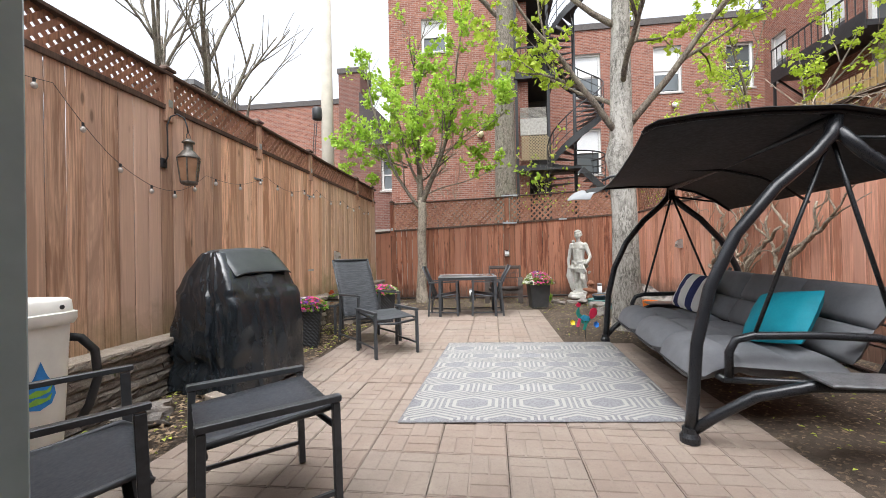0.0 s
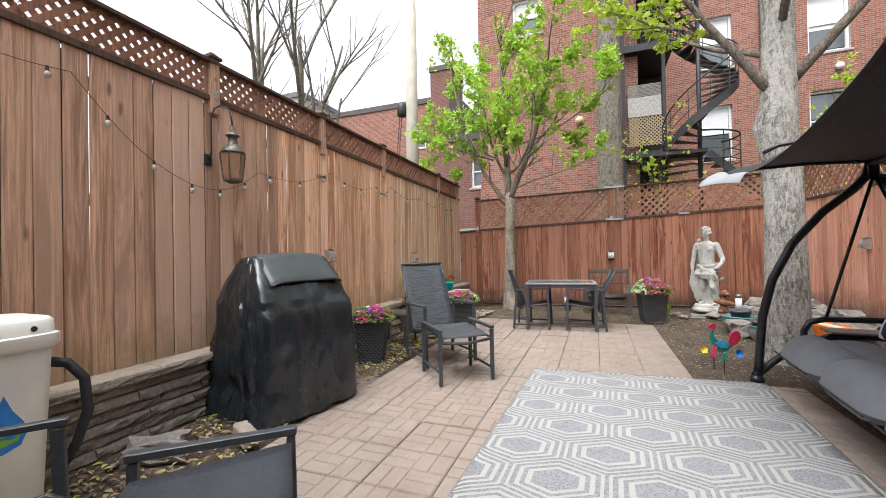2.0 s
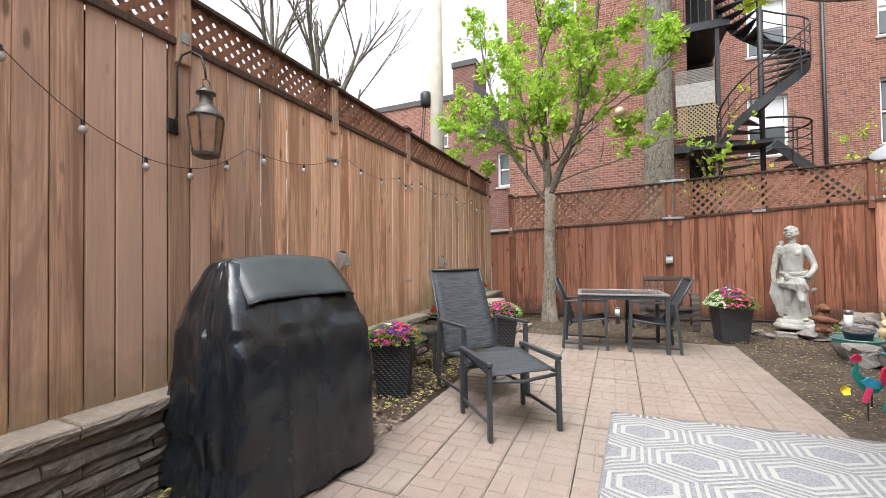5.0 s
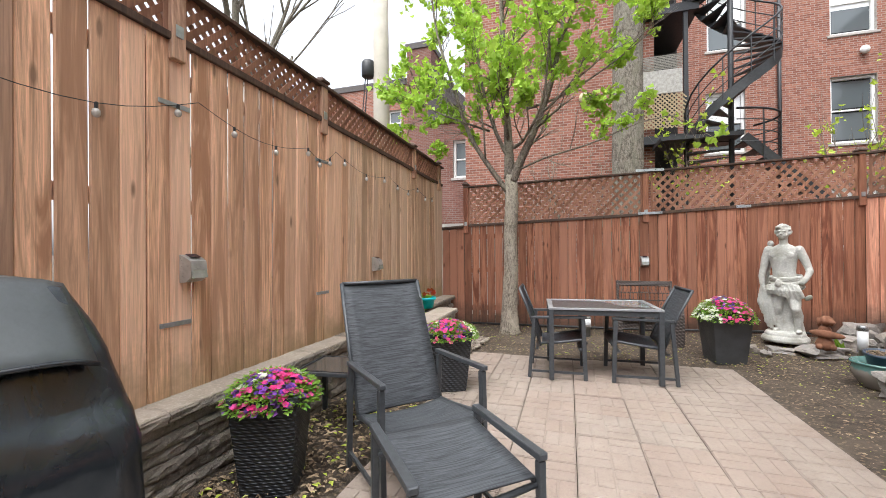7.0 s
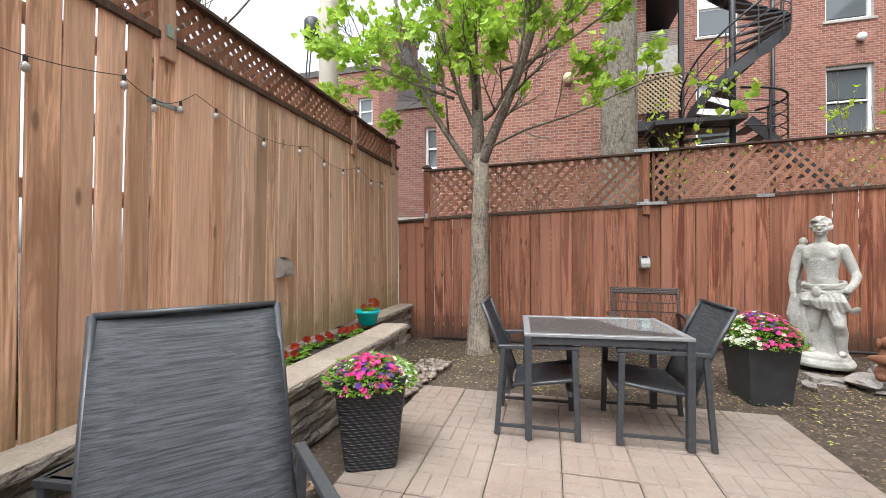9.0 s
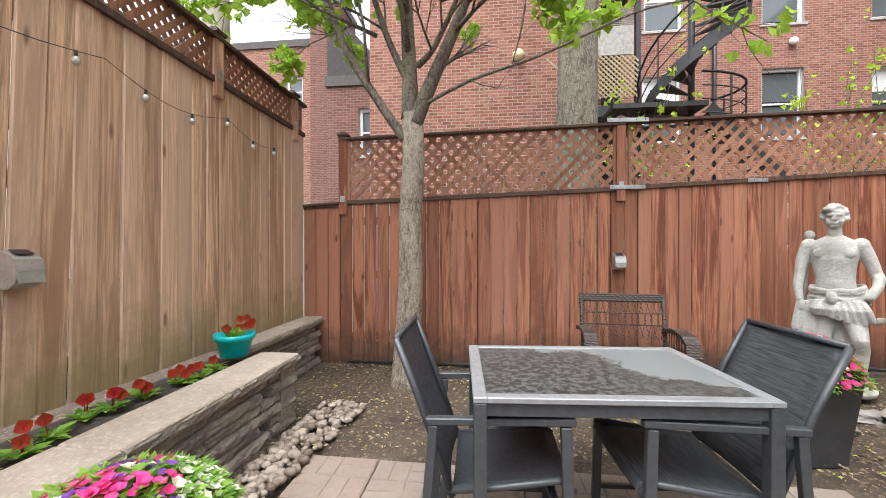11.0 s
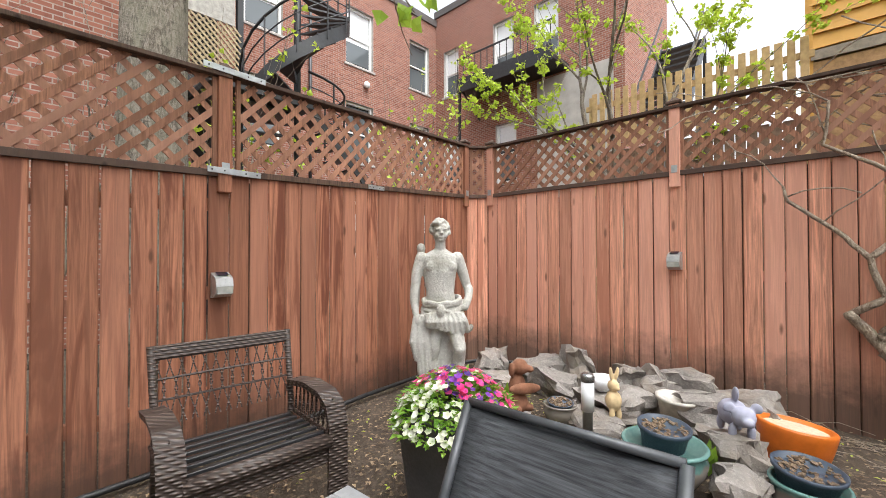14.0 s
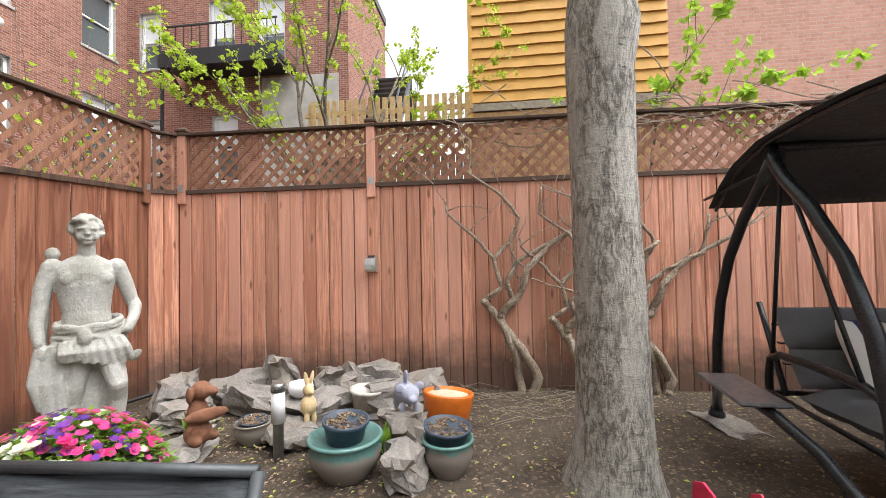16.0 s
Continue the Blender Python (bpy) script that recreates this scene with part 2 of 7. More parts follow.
def leaf_material(name, a, b):
    m = Mat(name, 0.55, spec=0.35)
    c = m.mix(m.island(), a, b)
    m.colour(c)
    tr = m.nt.nodes.new("ShaderNodeBsdfTranslucent")
    m.nt.links.new(m.mix(0.35, c, (0.55, 0.75, 0.05)), tr.inputs["Color"])
    mx = m.nt.nodes.new("ShaderNodeMixShader")
    mx.inputs[0].default_value = 0.45
    out = m.nt.nodes["Material Output"]
    m.nt.links.new(m.p.outputs[0], mx.inputs[1])
    m.nt.links.new(tr.outputs[0], mx.inputs[2])
    m.nt.links.new(mx.outputs[0], out.inputs["Surface"])
    return m.m


LEAF = leaf_material("spring_leaves", (0.28, 0.45, 0.05), (0.42, 0.60, 0.10))
LEAF_LIME = leaf_material("lime_leaves", (0.36, 0.48, 0.04), (0.52, 0.62, 0.10))
LEAF_PLANT = leaf_material("plant_leaves", (0.10, 0.24, 0.03), (0.25, 0.42, 0.07))


# ---- mesh tools ----
class Shape:
    """Gathers vertices and faces for one mesh."""

    def __init__(self):
        self.v, self.f = [], []

    def add(self, verts, faces):
        n = len(self.v)
        self.v += [tuple(p) for p in verts]
        self.f += [tuple(i + n for i in face) for face in faces]
        return self

    def box(self, size, m=None, taper=1.0, c=0.0):
        """A box round the origin of m; taper scales its top, c chamfers its upright edges and rims."""
        x, y, z = (s / 2 for s in size)
        m = m or Matrix()
        if c <= 0:
            pts = [(sx * x * k, sy * y * k, sz) for sz, k in ((-z, 1), (z, taper)) for sx, sy in ((-1, -1), (1, -1), (1, 1), (-1, 1))]
            faces = [(3, 2, 1, 0), (4, 5, 6, 7), (0, 1, 5, 4), (1, 2, 6, 5), (2, 3, 7, 6), (3, 0, 4, 7)]
            return self.add([m @ Vector(p) for p in pts], faces)
        pts, faces = [], []
        for zz, inset, k in ((-z, c, 1), (-z + c, 0, 1), (z - c, 0, taper), (z, c, taper)):
            a, b = (x - inset) * k, (y - inset) * k
            q = c * 0.6
            pts += [(a - q, -b, zz), (a, -b + q, zz), (a, b - q, zz), (a - q, b, zz), (-a + q, b, zz), (-a, b - q, zz), (-a, -b + q, zz), (-a + q, -b, zz)]
        for r in range(3):
            for i in range(8):
                j = (i + 1) % 8
                faces.append((r * 8 + i, r * 8 + j, r * 8 + 8 + j, r * 8 + 8 + i))
        faces += [tuple(range(7, -1, -1)), tuple(range(24, 32))]
        return self.add([m @ Vector(p) for p in pts], faces)

    def beam(self, a, b, w, h, c=0.0, up=(0, 0, 1)):
        """A bar of section w x h from a to b."""
        a, b = Vector(a), Vector(b)
        d = b - a
        z = d.normalized()
        u = Vector(up)
        if abs(z.dot(u)) > 0.95:
            u = Vector((0, 1, 0))
        x = u.cross(z).normalized()
        y = z.cross(x)
        m = Matrix((x, y, z)).transposed().to_4x4()
        m.translation = (a + b) / 2
        return self.box((w, h, d.length), m, c=c)

    def tube(self, pts, radii, n=8, cap=True):
        pts = [Vector(p) for p in pts]
        if isinstance(radii, (int, float)):
            radii = [radii] * len(pts)
        verts, faces = [], []
        x = None
        for i, p in enumerate(pts):
            t = (pts[min(i + 1, len(pts) - 1)] - pts[max(i - 1, 0)]).normalized()
            if x is None:
                x = t.orthogonal().normalized()
            x = (x - t * x.dot(t))
            x = x.normalized() if x.length > 1e-5 else t.orthogonal().normalized()
            y = t.cross(x)
            for k in range(n):
                a = 2 * math.pi * k / n
                verts.append(p + (x * math.cos(a) + y * math.sin(a)) * radii[i])
        for i in range(len(pts) - 1):
            for k in range(n):
                j = (k + 1) % n
                faces.append((i * n + k, i * n + j, (i + 1) * n + j, (i + 1) * n + k))
        if cap:
            faces += [tuple(range(n - 1, -1, -1)), tuple(range((len(pts) - 1) * n, len(pts) * n))]
        return self.add(verts, faces)

    def lathe(self, profile, n=20, m=None, power=2.0, sx=1.0, sy=1.0):
        """Turns (radius, height) pairs round the upright axis of m."""
        m = m or Matrix()
        verts, faces = [], []
        for r, z in profile:
            for k in range(n):
                a = 2 * math.pi * k / n
                ca, sa = math.cos(a), math.sin(a)
                g = (abs(ca) ** power + abs(sa) ** power) ** (-1 / power)
                verts.append(m @ Vector((r * g * ca * sx, r * g * sa * sy, z)))
        for i in range(len(profile) - 1):
            for k in range(n):
                j = (k + 1) % n
                faces.append((i * n + k, i * n + j, (i + 1) * n + j, (i + 1) * n + k))
        faces += [tuple(range(n - 1, -1, -1)), tuple(range((len(profile) - 1) * n, len(profile) * n))]
        return self.add(verts, faces)

    def ball(self, centre, radius, n=12, m=3, stretch=(1, 1, 1), turn=None):
        c = Vector(centre)
        prof = [(math.sin(math.pi * i / (m * 2)) * radius + 1e-4, -math.cos(math.pi * i / (m * 2)) * radius) for i in range(m * 2 + 1)]
        mat = Matrix.Translation(c) @ (turn or Matrix()) @ Matrix.Diagonal((*stretch, 1))
        return self.lathe(prof, n, mat)

    def mesh(self, name, material, smooth=False):
        me = bpy.data.meshes.new(name)
        me.from_pydata(self.v, [], self.f)
        me.materials.append(material)
        if smooth:
            me.shade_smooth()
        me.update()
        return me


def part(name, shape, material, parent=None, label="", smooth=False, at=None, sharp=None):
    """Links a shape as one mesh object, under a thing where one is given."""
    me = shape.mesh(name, material, smooth) if isinstance(shape, Shape) else shape
    if sharp is not None:
        me.shade_smooth()
        me.set_sharp_from_angle(angle=radians(sharp))
    ob = new(name, me)
    if parent:
        ob.parent = parent
    if at is not None:
        ob.matrix_basis = at
    if label:
        ob["label"] = label
    return ob


def thing(name, m, label, category, group="", kind=""):
    ob = new(name)
    ob.empty_display_size = 0.1
    ob.matrix_basis = m
    return tagged(ob, label, category, group, kind)


def rock_mesh(seed, name, material, size=(1, 1, 1), n=4, rough=0.36, flat=0.0):
    """A broken stone: a subdivided block pushed about by noise."""
    bm = bmesh.new()
    bmesh.ops.create_cube(bm, size=1.0)
    bmesh.ops.subdivide_edges(bm, edges=bm.edges[:], cuts=n, use_grid_fill=True)
    off = Vector((seed * 3.7, seed * 1.3, seed * 7.1))
    for v in bm.verts:
        q = v.co.normalized() * 0.62
        v.co = v.co.lerp(q, 0.27)
        v.co += noise.noise_vector(v.co * 1.7 + off) * rough + noise.noise_vector(v.co * 4.5 + off) * rough * 0.35
        v.co = Vector((v.co.x * size[0], v.co.y * size[1], v.co.z * size[2]))
    low = min(v.co.z for v in bm.verts)
    for v in bm.verts:
        v.co.z -= low
    me = bpy.data.meshes.new(name)
    bm.to_mesh(me)
    bm.free()
    me.materials.append(material)
    return me


# ---- setting: ground, patio, planter wall, fences ----
def make_ground():
    s = Shape()
    xs = [-400, -60, -12] + [-3 + i * 0.1 for i in range(86)] + [14, 60, 400]
    ys = [-400, -60, -6] + [-1 + i * 0.1 for i in range(116)] + [20, 60, 400]
    verts = []
    for y in ys:
        for x in xs:
            z = -0.03
            if -3 < x < 5.6 and -1 < y < 10.6:
                yard = 0.0
                if x < -1.3 or y > 7.5 or x > 2.65 or (x > 1.8 and y > 4.55):
                    d = min(1.0, max(0.0, max(-1.3 - x, y - 7.5, x - 2.65, min(x - 1.8, y - 4.55)) / 0.25))
                    yard = d
                z = -0.045 + yard * (0.035 + 0.03 * noise.noise((x * 1.7, y * 1.7, 0)) + 0.018 * noise.noise((x * 7, y * 7, 3)))
            verts.append((x, y, z))
    w = len(xs)
    faces = [(j * w + i, j * w + i + 1, (j + 1) * w + i + 1, (j + 1) * w + i) for j in range(len(ys) - 1) for i in range(w - 1)]
    s.add(verts, faces)
    return tagged(part("ground", s, SOIL, smooth=True), "bare dark garden soil with scattered mulch and leaves", "ground", kind="structure")


ground = make_ground()

LEFT_X = -2.25
STEP = 0.4233


def make_wall_piece(seed, length, height, depth):
    """One split-face block: rough front, flat bed."""
    s = Shape()
    nx, nz = max(3, int(length / 0.045)), 4
    verts, faces = [], []
    for k in range(nz + 1):
        for i in range(nx + 1):
            u, v = i / nx, k / nz
            edge = 0.0 if 0 < k < nz else -0.012
            d = edge + 0.016 * noise.noise((u * length * 22 + seed * 9.1, v * height * 30, seed)) + 0.01 * noise.noise((u * length * 60, v * 5 + seed, 2.0))
            verts.append((depth / 2 + d, (u - 0.5) * length, v * height))
    row = nx + 1
    faces += [(k * row + i, k * row + i + 1, (k + 1) * row + i + 1, (k + 1) * row + i) for k in range(nz) for i in range(nx)]
    s.add(verts, faces)
    b = len(s.v)
    s.v += [(-depth / 2, -length / 2, 0), (-depth / 2, length / 2, 0), (-depth / 2, length / 2, height), (-depth / 2, -length / 2, height)]
    top = nz * row
    s.f += [(b, b + 3, b + 2, b + 1), tuple([top + i for i in range(nx + 1)] + [b + 2, b + 3]), tuple([nx - i for i in range(nx + 1)] + [b, b + 1]),
            tuple([k * row for k in range(nz, -1, -1)] + [b, b + 3])[::1], tuple([k * row + nx for k in range(nz + 1)] + [b + 2, b + 1])]
    return s


WALL_PIECES = [(ln, make_wall_piece(k, ln - 0.006, 0.066, 0.2).mesh("stone_block", WALL_STONE)) for k, ln in enumerate((0.32, 0.41, 0.5, 0.58, 0.66))]


def planter_wall(name, label, face_x, y0, y1, top, side=0, back_x=-2.2):
    """Courses of split blocks under a smooth coping; side adds the return at its far end."""
    w = thing(name, pose(face_x, y0, 0), label, "retaining wall", kind="structure")
    rng = random.Random(hash(name) % 97)
    courses = 6
    hc = (top - 0.07) / courses
    core = Shape().box((face_x - 0.16 - back_x, y1 - y0 - 0.02, top - 0.08), Matrix.Translation(((back_x - face_x - 0.16) / 2, (y1 - y0) / 2, (top - 0.08) / 2 - 0.01)))
    part("core", core, SOIL, w)
    for c in range(courses):
        y = -rng.random() * 0.25
        while y < y1 - y0 - 0.16:
            ln, me = rng.choice(WALL_PIECES)
            mid = y + ln / 2
            if y < 0:
                mid = max(mid, ln / 2)
                y = mid - ln / 2
            if y + ln > y1 - y0:
                ln, me = WALL_PIECES[0]
                mid = y1 - y0 - ln / 2
            part("stone_block", me, WALL_STONE, w, at=pose(-0.11 - 0.018 * (c % 2) + rng.uniform(-0.006, 0.006), mid, c * hc, 0, 0, rng.uniform(-0.6, 0.6)) @ Matrix.Diagonal((1, 1, hc / 0.068, 1)))
            y += ln
    if side:
        for c in range(courses):
            ln, me = WALL_PIECES[0]
            part("stone_block", me, WALL_STONE, w, at=pose(-0.17, y1 - y0 - 0.105, c * hc, 0, 0, 90) @ Matrix.Diagonal((1, 1, hc / 0.068, 1)))
    return w


def coping(parent, x0, x1, y0, y1, z, piece=0.62):
    n = max(1, round((y1 - y0) / piece))
    ln = (y1 - y0) / n
    s = Shape().box((x1 - x0, ln - 0.006, 0.07), c=0.008)
    me = s.mesh("coping_stone", CAP_STONE)
    rough = make_wall_piece(31, ln - 0.008, 0.062, 0.03).mesh("coping_edge", WALL_STONE)
    for i in range(n):
        y = y0 + ln * (i + 0.5)
        m = Matrix.Translation((x0 + (x1 - x0) / 2 - parent.location.x, y - parent.location.y, z - 0.035)) @ pose(0, 0, 0, 0.3 * ((i * 7) % 3 - 1), 0, 0)
        cs = part("coping_stone", me, CAP_STONE, parent, at=m)
        part("coping_edge", rough, WALL_STONE, cs, at=pose((x1 - x0) / 2 - 0.008, 0, -0.034))


wall_low = planter_wall("retaining_wall", "low grey split-stone wall along the fence foot", -2.06, -0.55, 5.75, 0.5)
coping(wall_low, -2.27, -2.04, -0.55, 5.75, 0.5)
wall_wide = planter_wall("planter_wall", "split-stone raised flower bed with smooth coping", -1.58, 5.75, 7.9, 0.5, 1)
coping(wall_wide, -1.86, -1.56, 5.75, 7.9, 0.5)
wall_far = planter_wall("far_retaining_wall", "low split-stone wall in the yard corner", -2.02, 7.9, 9.33, 0.52)
coping(wall_far, -2.22, -2.0, 7.905, 9.33, 0.52)
bed = Shape()
nb = 22
bed.add([(-2.24 + 0.4 * i / 4, 5.76 + (7.88 - 5.76) * j / nb, 0.44 + 0.018 * noise.noise((i * 1.7, j * 1.3, 0))) for j in range(nb + 1) for i in range(5)],
        [(j * 5 + i, j * 5 + i + 1, (j + 1) * 5 + i + 1, (j + 1) * 5 + i) for j in range(nb) for i in range(4)])
BED_SOIL = plain("potting_soil", (0.035, 0.027, 0.021), 0.95, vary=0.5, scale=30, bump=0.8)
tagged(part("bed_soil", bed, BED_SOIL, smooth=True), "dark potting soil in the raised flower bed", "soil", kind="structure")


def board_mesh(name, width, height, thick, material, cut=0.0):
    s = Shape()
    x, y = width / 2, thick / 2
    e = 0.007
    ring = [(-x + e, -y), (x - e, -y), (x, -y + e), (x, y - e), (x - e, y), (-x + e, y), (-x, y - e), (-x, -y + e)]
    verts = [(px, py, z) for z in (0.0, height) for px, py in ring]
    faces = [tuple(range(7, -1, -1)), tuple(range(8, 16))] + [(i, (i + 1) % 8, 8 + (i + 1) % 8, 8 + i) for i in range(8)]
    return s.add(verts, faces).mesh(name, material)


def fence_run(name, label, a, b, za, zb, low, lat, wood, posts, seed, gap=0.142, board=0.14, lean=0.0, backing=0.6, fan=None, zones=(), slit=0.0):
    """Upright boards from a to b with tops from za to zb, then lattice up to lat = (height at a, at b), rails, cap and posts."""
    a, b = Vector((*a, 0)), Vector((*b, 0))
    d = b - a
    length = d.length
    ang = math.degrees(math.atan2(d.y, d.x))
    f = thing(name, pose(a.x, a.y, 0, 0, 0, ang), label, "fence", kind="structure")
    rng = random.Random(seed)
    n = round(length / board)
    w = length / n
    woods = [(length, wood)] if not zones else zones
    sets = [(lim, wd, [board_mesh("board", w - g - slit, 1.0, 0.019, wd) for g in (0.004, 0.006, 0.009)]) for lim, wd in woods]
    # added dark strip behind a seam, blocks the light through the gap
    strip = board_mesh("backing_strip", 0.03, 1.0, 0.008, WOOD_CAP)
    for i in range(n):
        u = (i + 0.5) / n
        top = za + (zb - za) * u
        along = (i + 0.5) * w
        wd, meshes = next((wd, ms) for lim, wd, ms in sets if along <= lim + 0.3)
        me = rng.choices(meshes, (5, 3, 1.0))[0]
        tilt = rng.uniform(-0.07, 0.07) + lean * rng.choice((0, 0, 1, 1.6))
        if fan and fan[0] < along < fan[1]:
            tilt += fan[2] * math.sin(math.pi * (along - fan[0]) / (fan[1] - fan[0]))
        part("board", me, wd, f, at=pose((i + 0.5) * w, rng.uniform(-0.005, 0.005), low, 0, tilt, rng.uniform(-0.6, 0.6)) @ Matrix.Diagonal((1, 1, top - low, 1)))
        # backing is the share of seams kept dark by such an added strip
        if rng.random() < backing:
            part("backing_strip", strip, WOOD_CAP, f, at=pose((i + 1) * w, 0.017, low + 0.02) @ Matrix.Diagonal((1, 1, top - low - 0.06, 1)))
    mean = lambda u, q: q[0] + (q[1] - q[0]) * u
    slope = math.degrees(math.atan2(zb - za, length))
    for off, hh, name2, wd in ((0.012, 0.045, "rail", WOOD_CAP), (0.0, 0.028, "cap_rail", WOOD_CAP)):
        s = Shape()
        z0, z1 = (za + off, zb + off) if name2 == "rail" else (lat[0], lat[1])
        s.beam((0, -0.006, z0), (length, -0.006, z1), 0.055 if name2 == "rail" else 0.1, hh, c=0.004)
        part(name2, s, wd, f)
    for k, z in enumerate((low + 0.3, low + (za - low) * 0.55, za - 0.2)):
        s = Shape().beam((0, 0.035, z), (length, 0.035, z + (zb - za)), 0.04, 0.085, c=0.004)
        part("back_rail", s, wood, f)
    edges = sorted([0.0] + list(posts) + [length])
    for p in posts:
        u = p / length
        s = Shape()
        t = mean(u, lat) + 0.03
        s.box((0.09, 0.09, t - za * 0 - mean(u, (za, zb)) + 0.12), Matrix.Translation((p, 0.0, (t + mean(u, (za, zb)) - 0.12) / 2)), c=0.006)
        post = part("post", s, wood, f)
        cp = Shape().box((0.125, 0.125, 0.03), Matrix.Translation((p, 0.0, t + 0.015)), c=0.006)
        cp.box((0.095, 0.095, 0.03), Matrix.Translation((p, 0.0, t + 0.044)), taper=0.55, c=0.004)
        part("post_cap", cp, WOOD_CAP, post)
        pl = Shape().box((0.05, 0.004, 0.07), Matrix.Translation((p, -0.0485, mean(u, (za, zb)) + 0.05)))
        part("plate", pl, GALVANISED, post)
    sw = 0.042 if gap > 0.1 else 0.04
    for e0, e1 in zip(edges[:-1], edges[1:]):
        e0, e1 = e0 + 0.046, e1 - 0.046
        wid = e1 - e0
        if wid < 0.1:
            continue
        zbot = lambda x: mean((e0 + x) / length, (za, zb)) + 0.035
        ztop = lambda x: mean((e0 + x) / length, lat) - 0.014
        hgt = ztop(wid / 2) - zbot(wid / 2)
        shear = (zbot(wid) - zbot(0)) / wid
        base = zbot(0)
        for way in (1, -1):
            k = -hgt if way > 0 else 0.0
            while k < wid + (0 if way > 0 else hgt):
                x0, x1 = (k, k + hgt) if way > 0 else (k, k - hgt)
                # the strip runs from (x0, 0) to (x1, hgt), trimmed to the panel
                t0, t1 = 0.0, 1.0
                for lim, s in ((0.0, 1), (wid, -1)):
                    va, vb = (x0 - lim) * s, (x1 - lim) * s
                    if va < 0 and vb < 0:
                        t0 = 2
                    elif va < 0:
                        t0 = max(t0, va / (va - vb))
                    elif vb < 0:
                        t1 = min(t1, va / (va - vb))
                if t1 - t0 > 0.06:
                    pa = (e0 + x0 + (x1 - x0) * t0, t0 * hgt)
                    pb = (e0 + x0 + (x1 - x0) * t1, t1 * hgt)
                    yy = -0.004 if way > 0 else 0.004
                    st = Shape().beam((pa[0], yy, base + shear * (pa[0] - e0) + pa[1]), (pb[0], yy, base + shear * (pb[0] - e0) + pb[1]), sw, 0.0075, up=(0, 1, 0))
                    part("lattice_slat", st, WOOD_LATTICE, f)
                k += gap
        for x in (e0 + 0.012, e1 - 0.012):
            st = Shape().beam((x, 0, zbot(x - e0) - 0.01), (x, 0, ztop(x - e0)), 0.03, 0.024, c=0.002)
            part("lattice_frame", st, WOOD_LATTICE, f)
    return f


# left fence is walked along from the far end so that its posts face the yard
left_fence = fence_run("fence_west", "tall reddish cedar board fence topped with diagonal lattice", (LEFT_X, -0.58), (LEFT_X, 9.35), 2.67, 2.53, 0.5, (3.0, 2.86),
                       WOOD_LEFT, [3.16, 4.65, 6.15, 8.5, 9.7], 3, gap=0.095, lean=0.1, backing=0.8, fan=(4.9, 8.2, 2.0),
                       zones=[(3.6, WOOD_LEFT), (6.3, WOOD_GATE), (12.0, WOOD_TAN)])
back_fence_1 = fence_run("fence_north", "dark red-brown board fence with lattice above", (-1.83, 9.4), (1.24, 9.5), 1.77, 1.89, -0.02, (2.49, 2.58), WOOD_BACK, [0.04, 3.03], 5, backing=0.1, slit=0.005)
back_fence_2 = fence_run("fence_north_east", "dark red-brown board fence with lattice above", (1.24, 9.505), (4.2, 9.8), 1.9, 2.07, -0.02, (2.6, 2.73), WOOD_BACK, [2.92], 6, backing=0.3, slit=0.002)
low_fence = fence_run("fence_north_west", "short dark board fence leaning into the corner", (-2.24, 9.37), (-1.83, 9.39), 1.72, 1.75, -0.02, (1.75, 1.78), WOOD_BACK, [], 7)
right_fence = fence_run("fence_east", "red cedar board fence with lattice and a damp dark foot", (4.42, 9.62), (4.8, -0.58), 2.08, 2.13, -0.02, (2.72, 2.76), WOOD_RIGHT,
                        [0.05, 2.15, 4.5, 6.7, 8.8], 8, backing=0.35, slit=0.002)
corner_fence = fence_run("fence_corner", "short board fence closing the yard corner", (4.2, 9.8), (4.42, 9.63), 2.07, 2.08, -0.02, (2.72, 2.72), WOOD_RIGHT, [], 9)


def paver_mesh(seed):
    """A square slab moulded as a basket weave of eight bricks."""
    rng = random.Random(seed)
    s = Shape().box((STEP - 0.006, STEP - 0.006, 0.03), Matrix.Translation((0, 0, -0.025)))
    q = (STEP - 0.007) / 2
    for bx in (0, 1):
        for by in (0, 1):
            cx, cy = (bx - 0.5) * q, (by - 0.5) * q
            for k in (-1, 1):
                flip = (bx + by + seed) % 2
                ox, oy = (0, k * q / 4) if flip else (k * q / 4, 0)
                sz = (q - 0.005, q / 2 - 0.005) if flip else (q / 2 - 0.005, q - 0.005)
                h = rng.uniform(-0.0012, 0.0012)
                x0, y0 = cx + ox, cy + oy
                a, b, e = sz[0] / 2, sz[1] / 2, 0.006
                pts = [(x0 + sx * a, y0 + sy * b, -0.0145) for sx, sy in ((-1, -1), (1, -1), (1, 1), (-1, 1))] + \
                      [(x0 + sx * (a - e), y0 + sy * (b - e), -0.005 + h) for sx, sy in ((-1, -1), (1, -1), (1, 1), (-1, 1))]
                s.add(pts, [(4, 5, 6, 7), (0, 1, 5, 4), (1, 2, 6, 5), (2, 3, 7, 6), (3, 0, 4, 7)])
    return s.mesh("paver", PAVER)


# ---- yard furniture ----
SLING = Mat("charcoal_sling", 0.7)
_c = SLING.coords((1, 1, 1))
_w = SLING.noise(SLING.coords((1.2, 45, 45)), 3, 4, 0.7)
SLING.colour(SLING.mix(SLING.fit(_w, 0.35, 0.68), (0.014, 0.016, 0.02), (0.075, 0.082, 0.09)))
SLING.bump(SLING.noise(_c, 300, 2), 0.2, 0.002)
SLING = SLING.m
SLING_PLAIN = plain("dark_sling", (0.028, 0.032, 0.04), 0.55, vary=0.3, scale=6)
FRAME = GREY_METAL
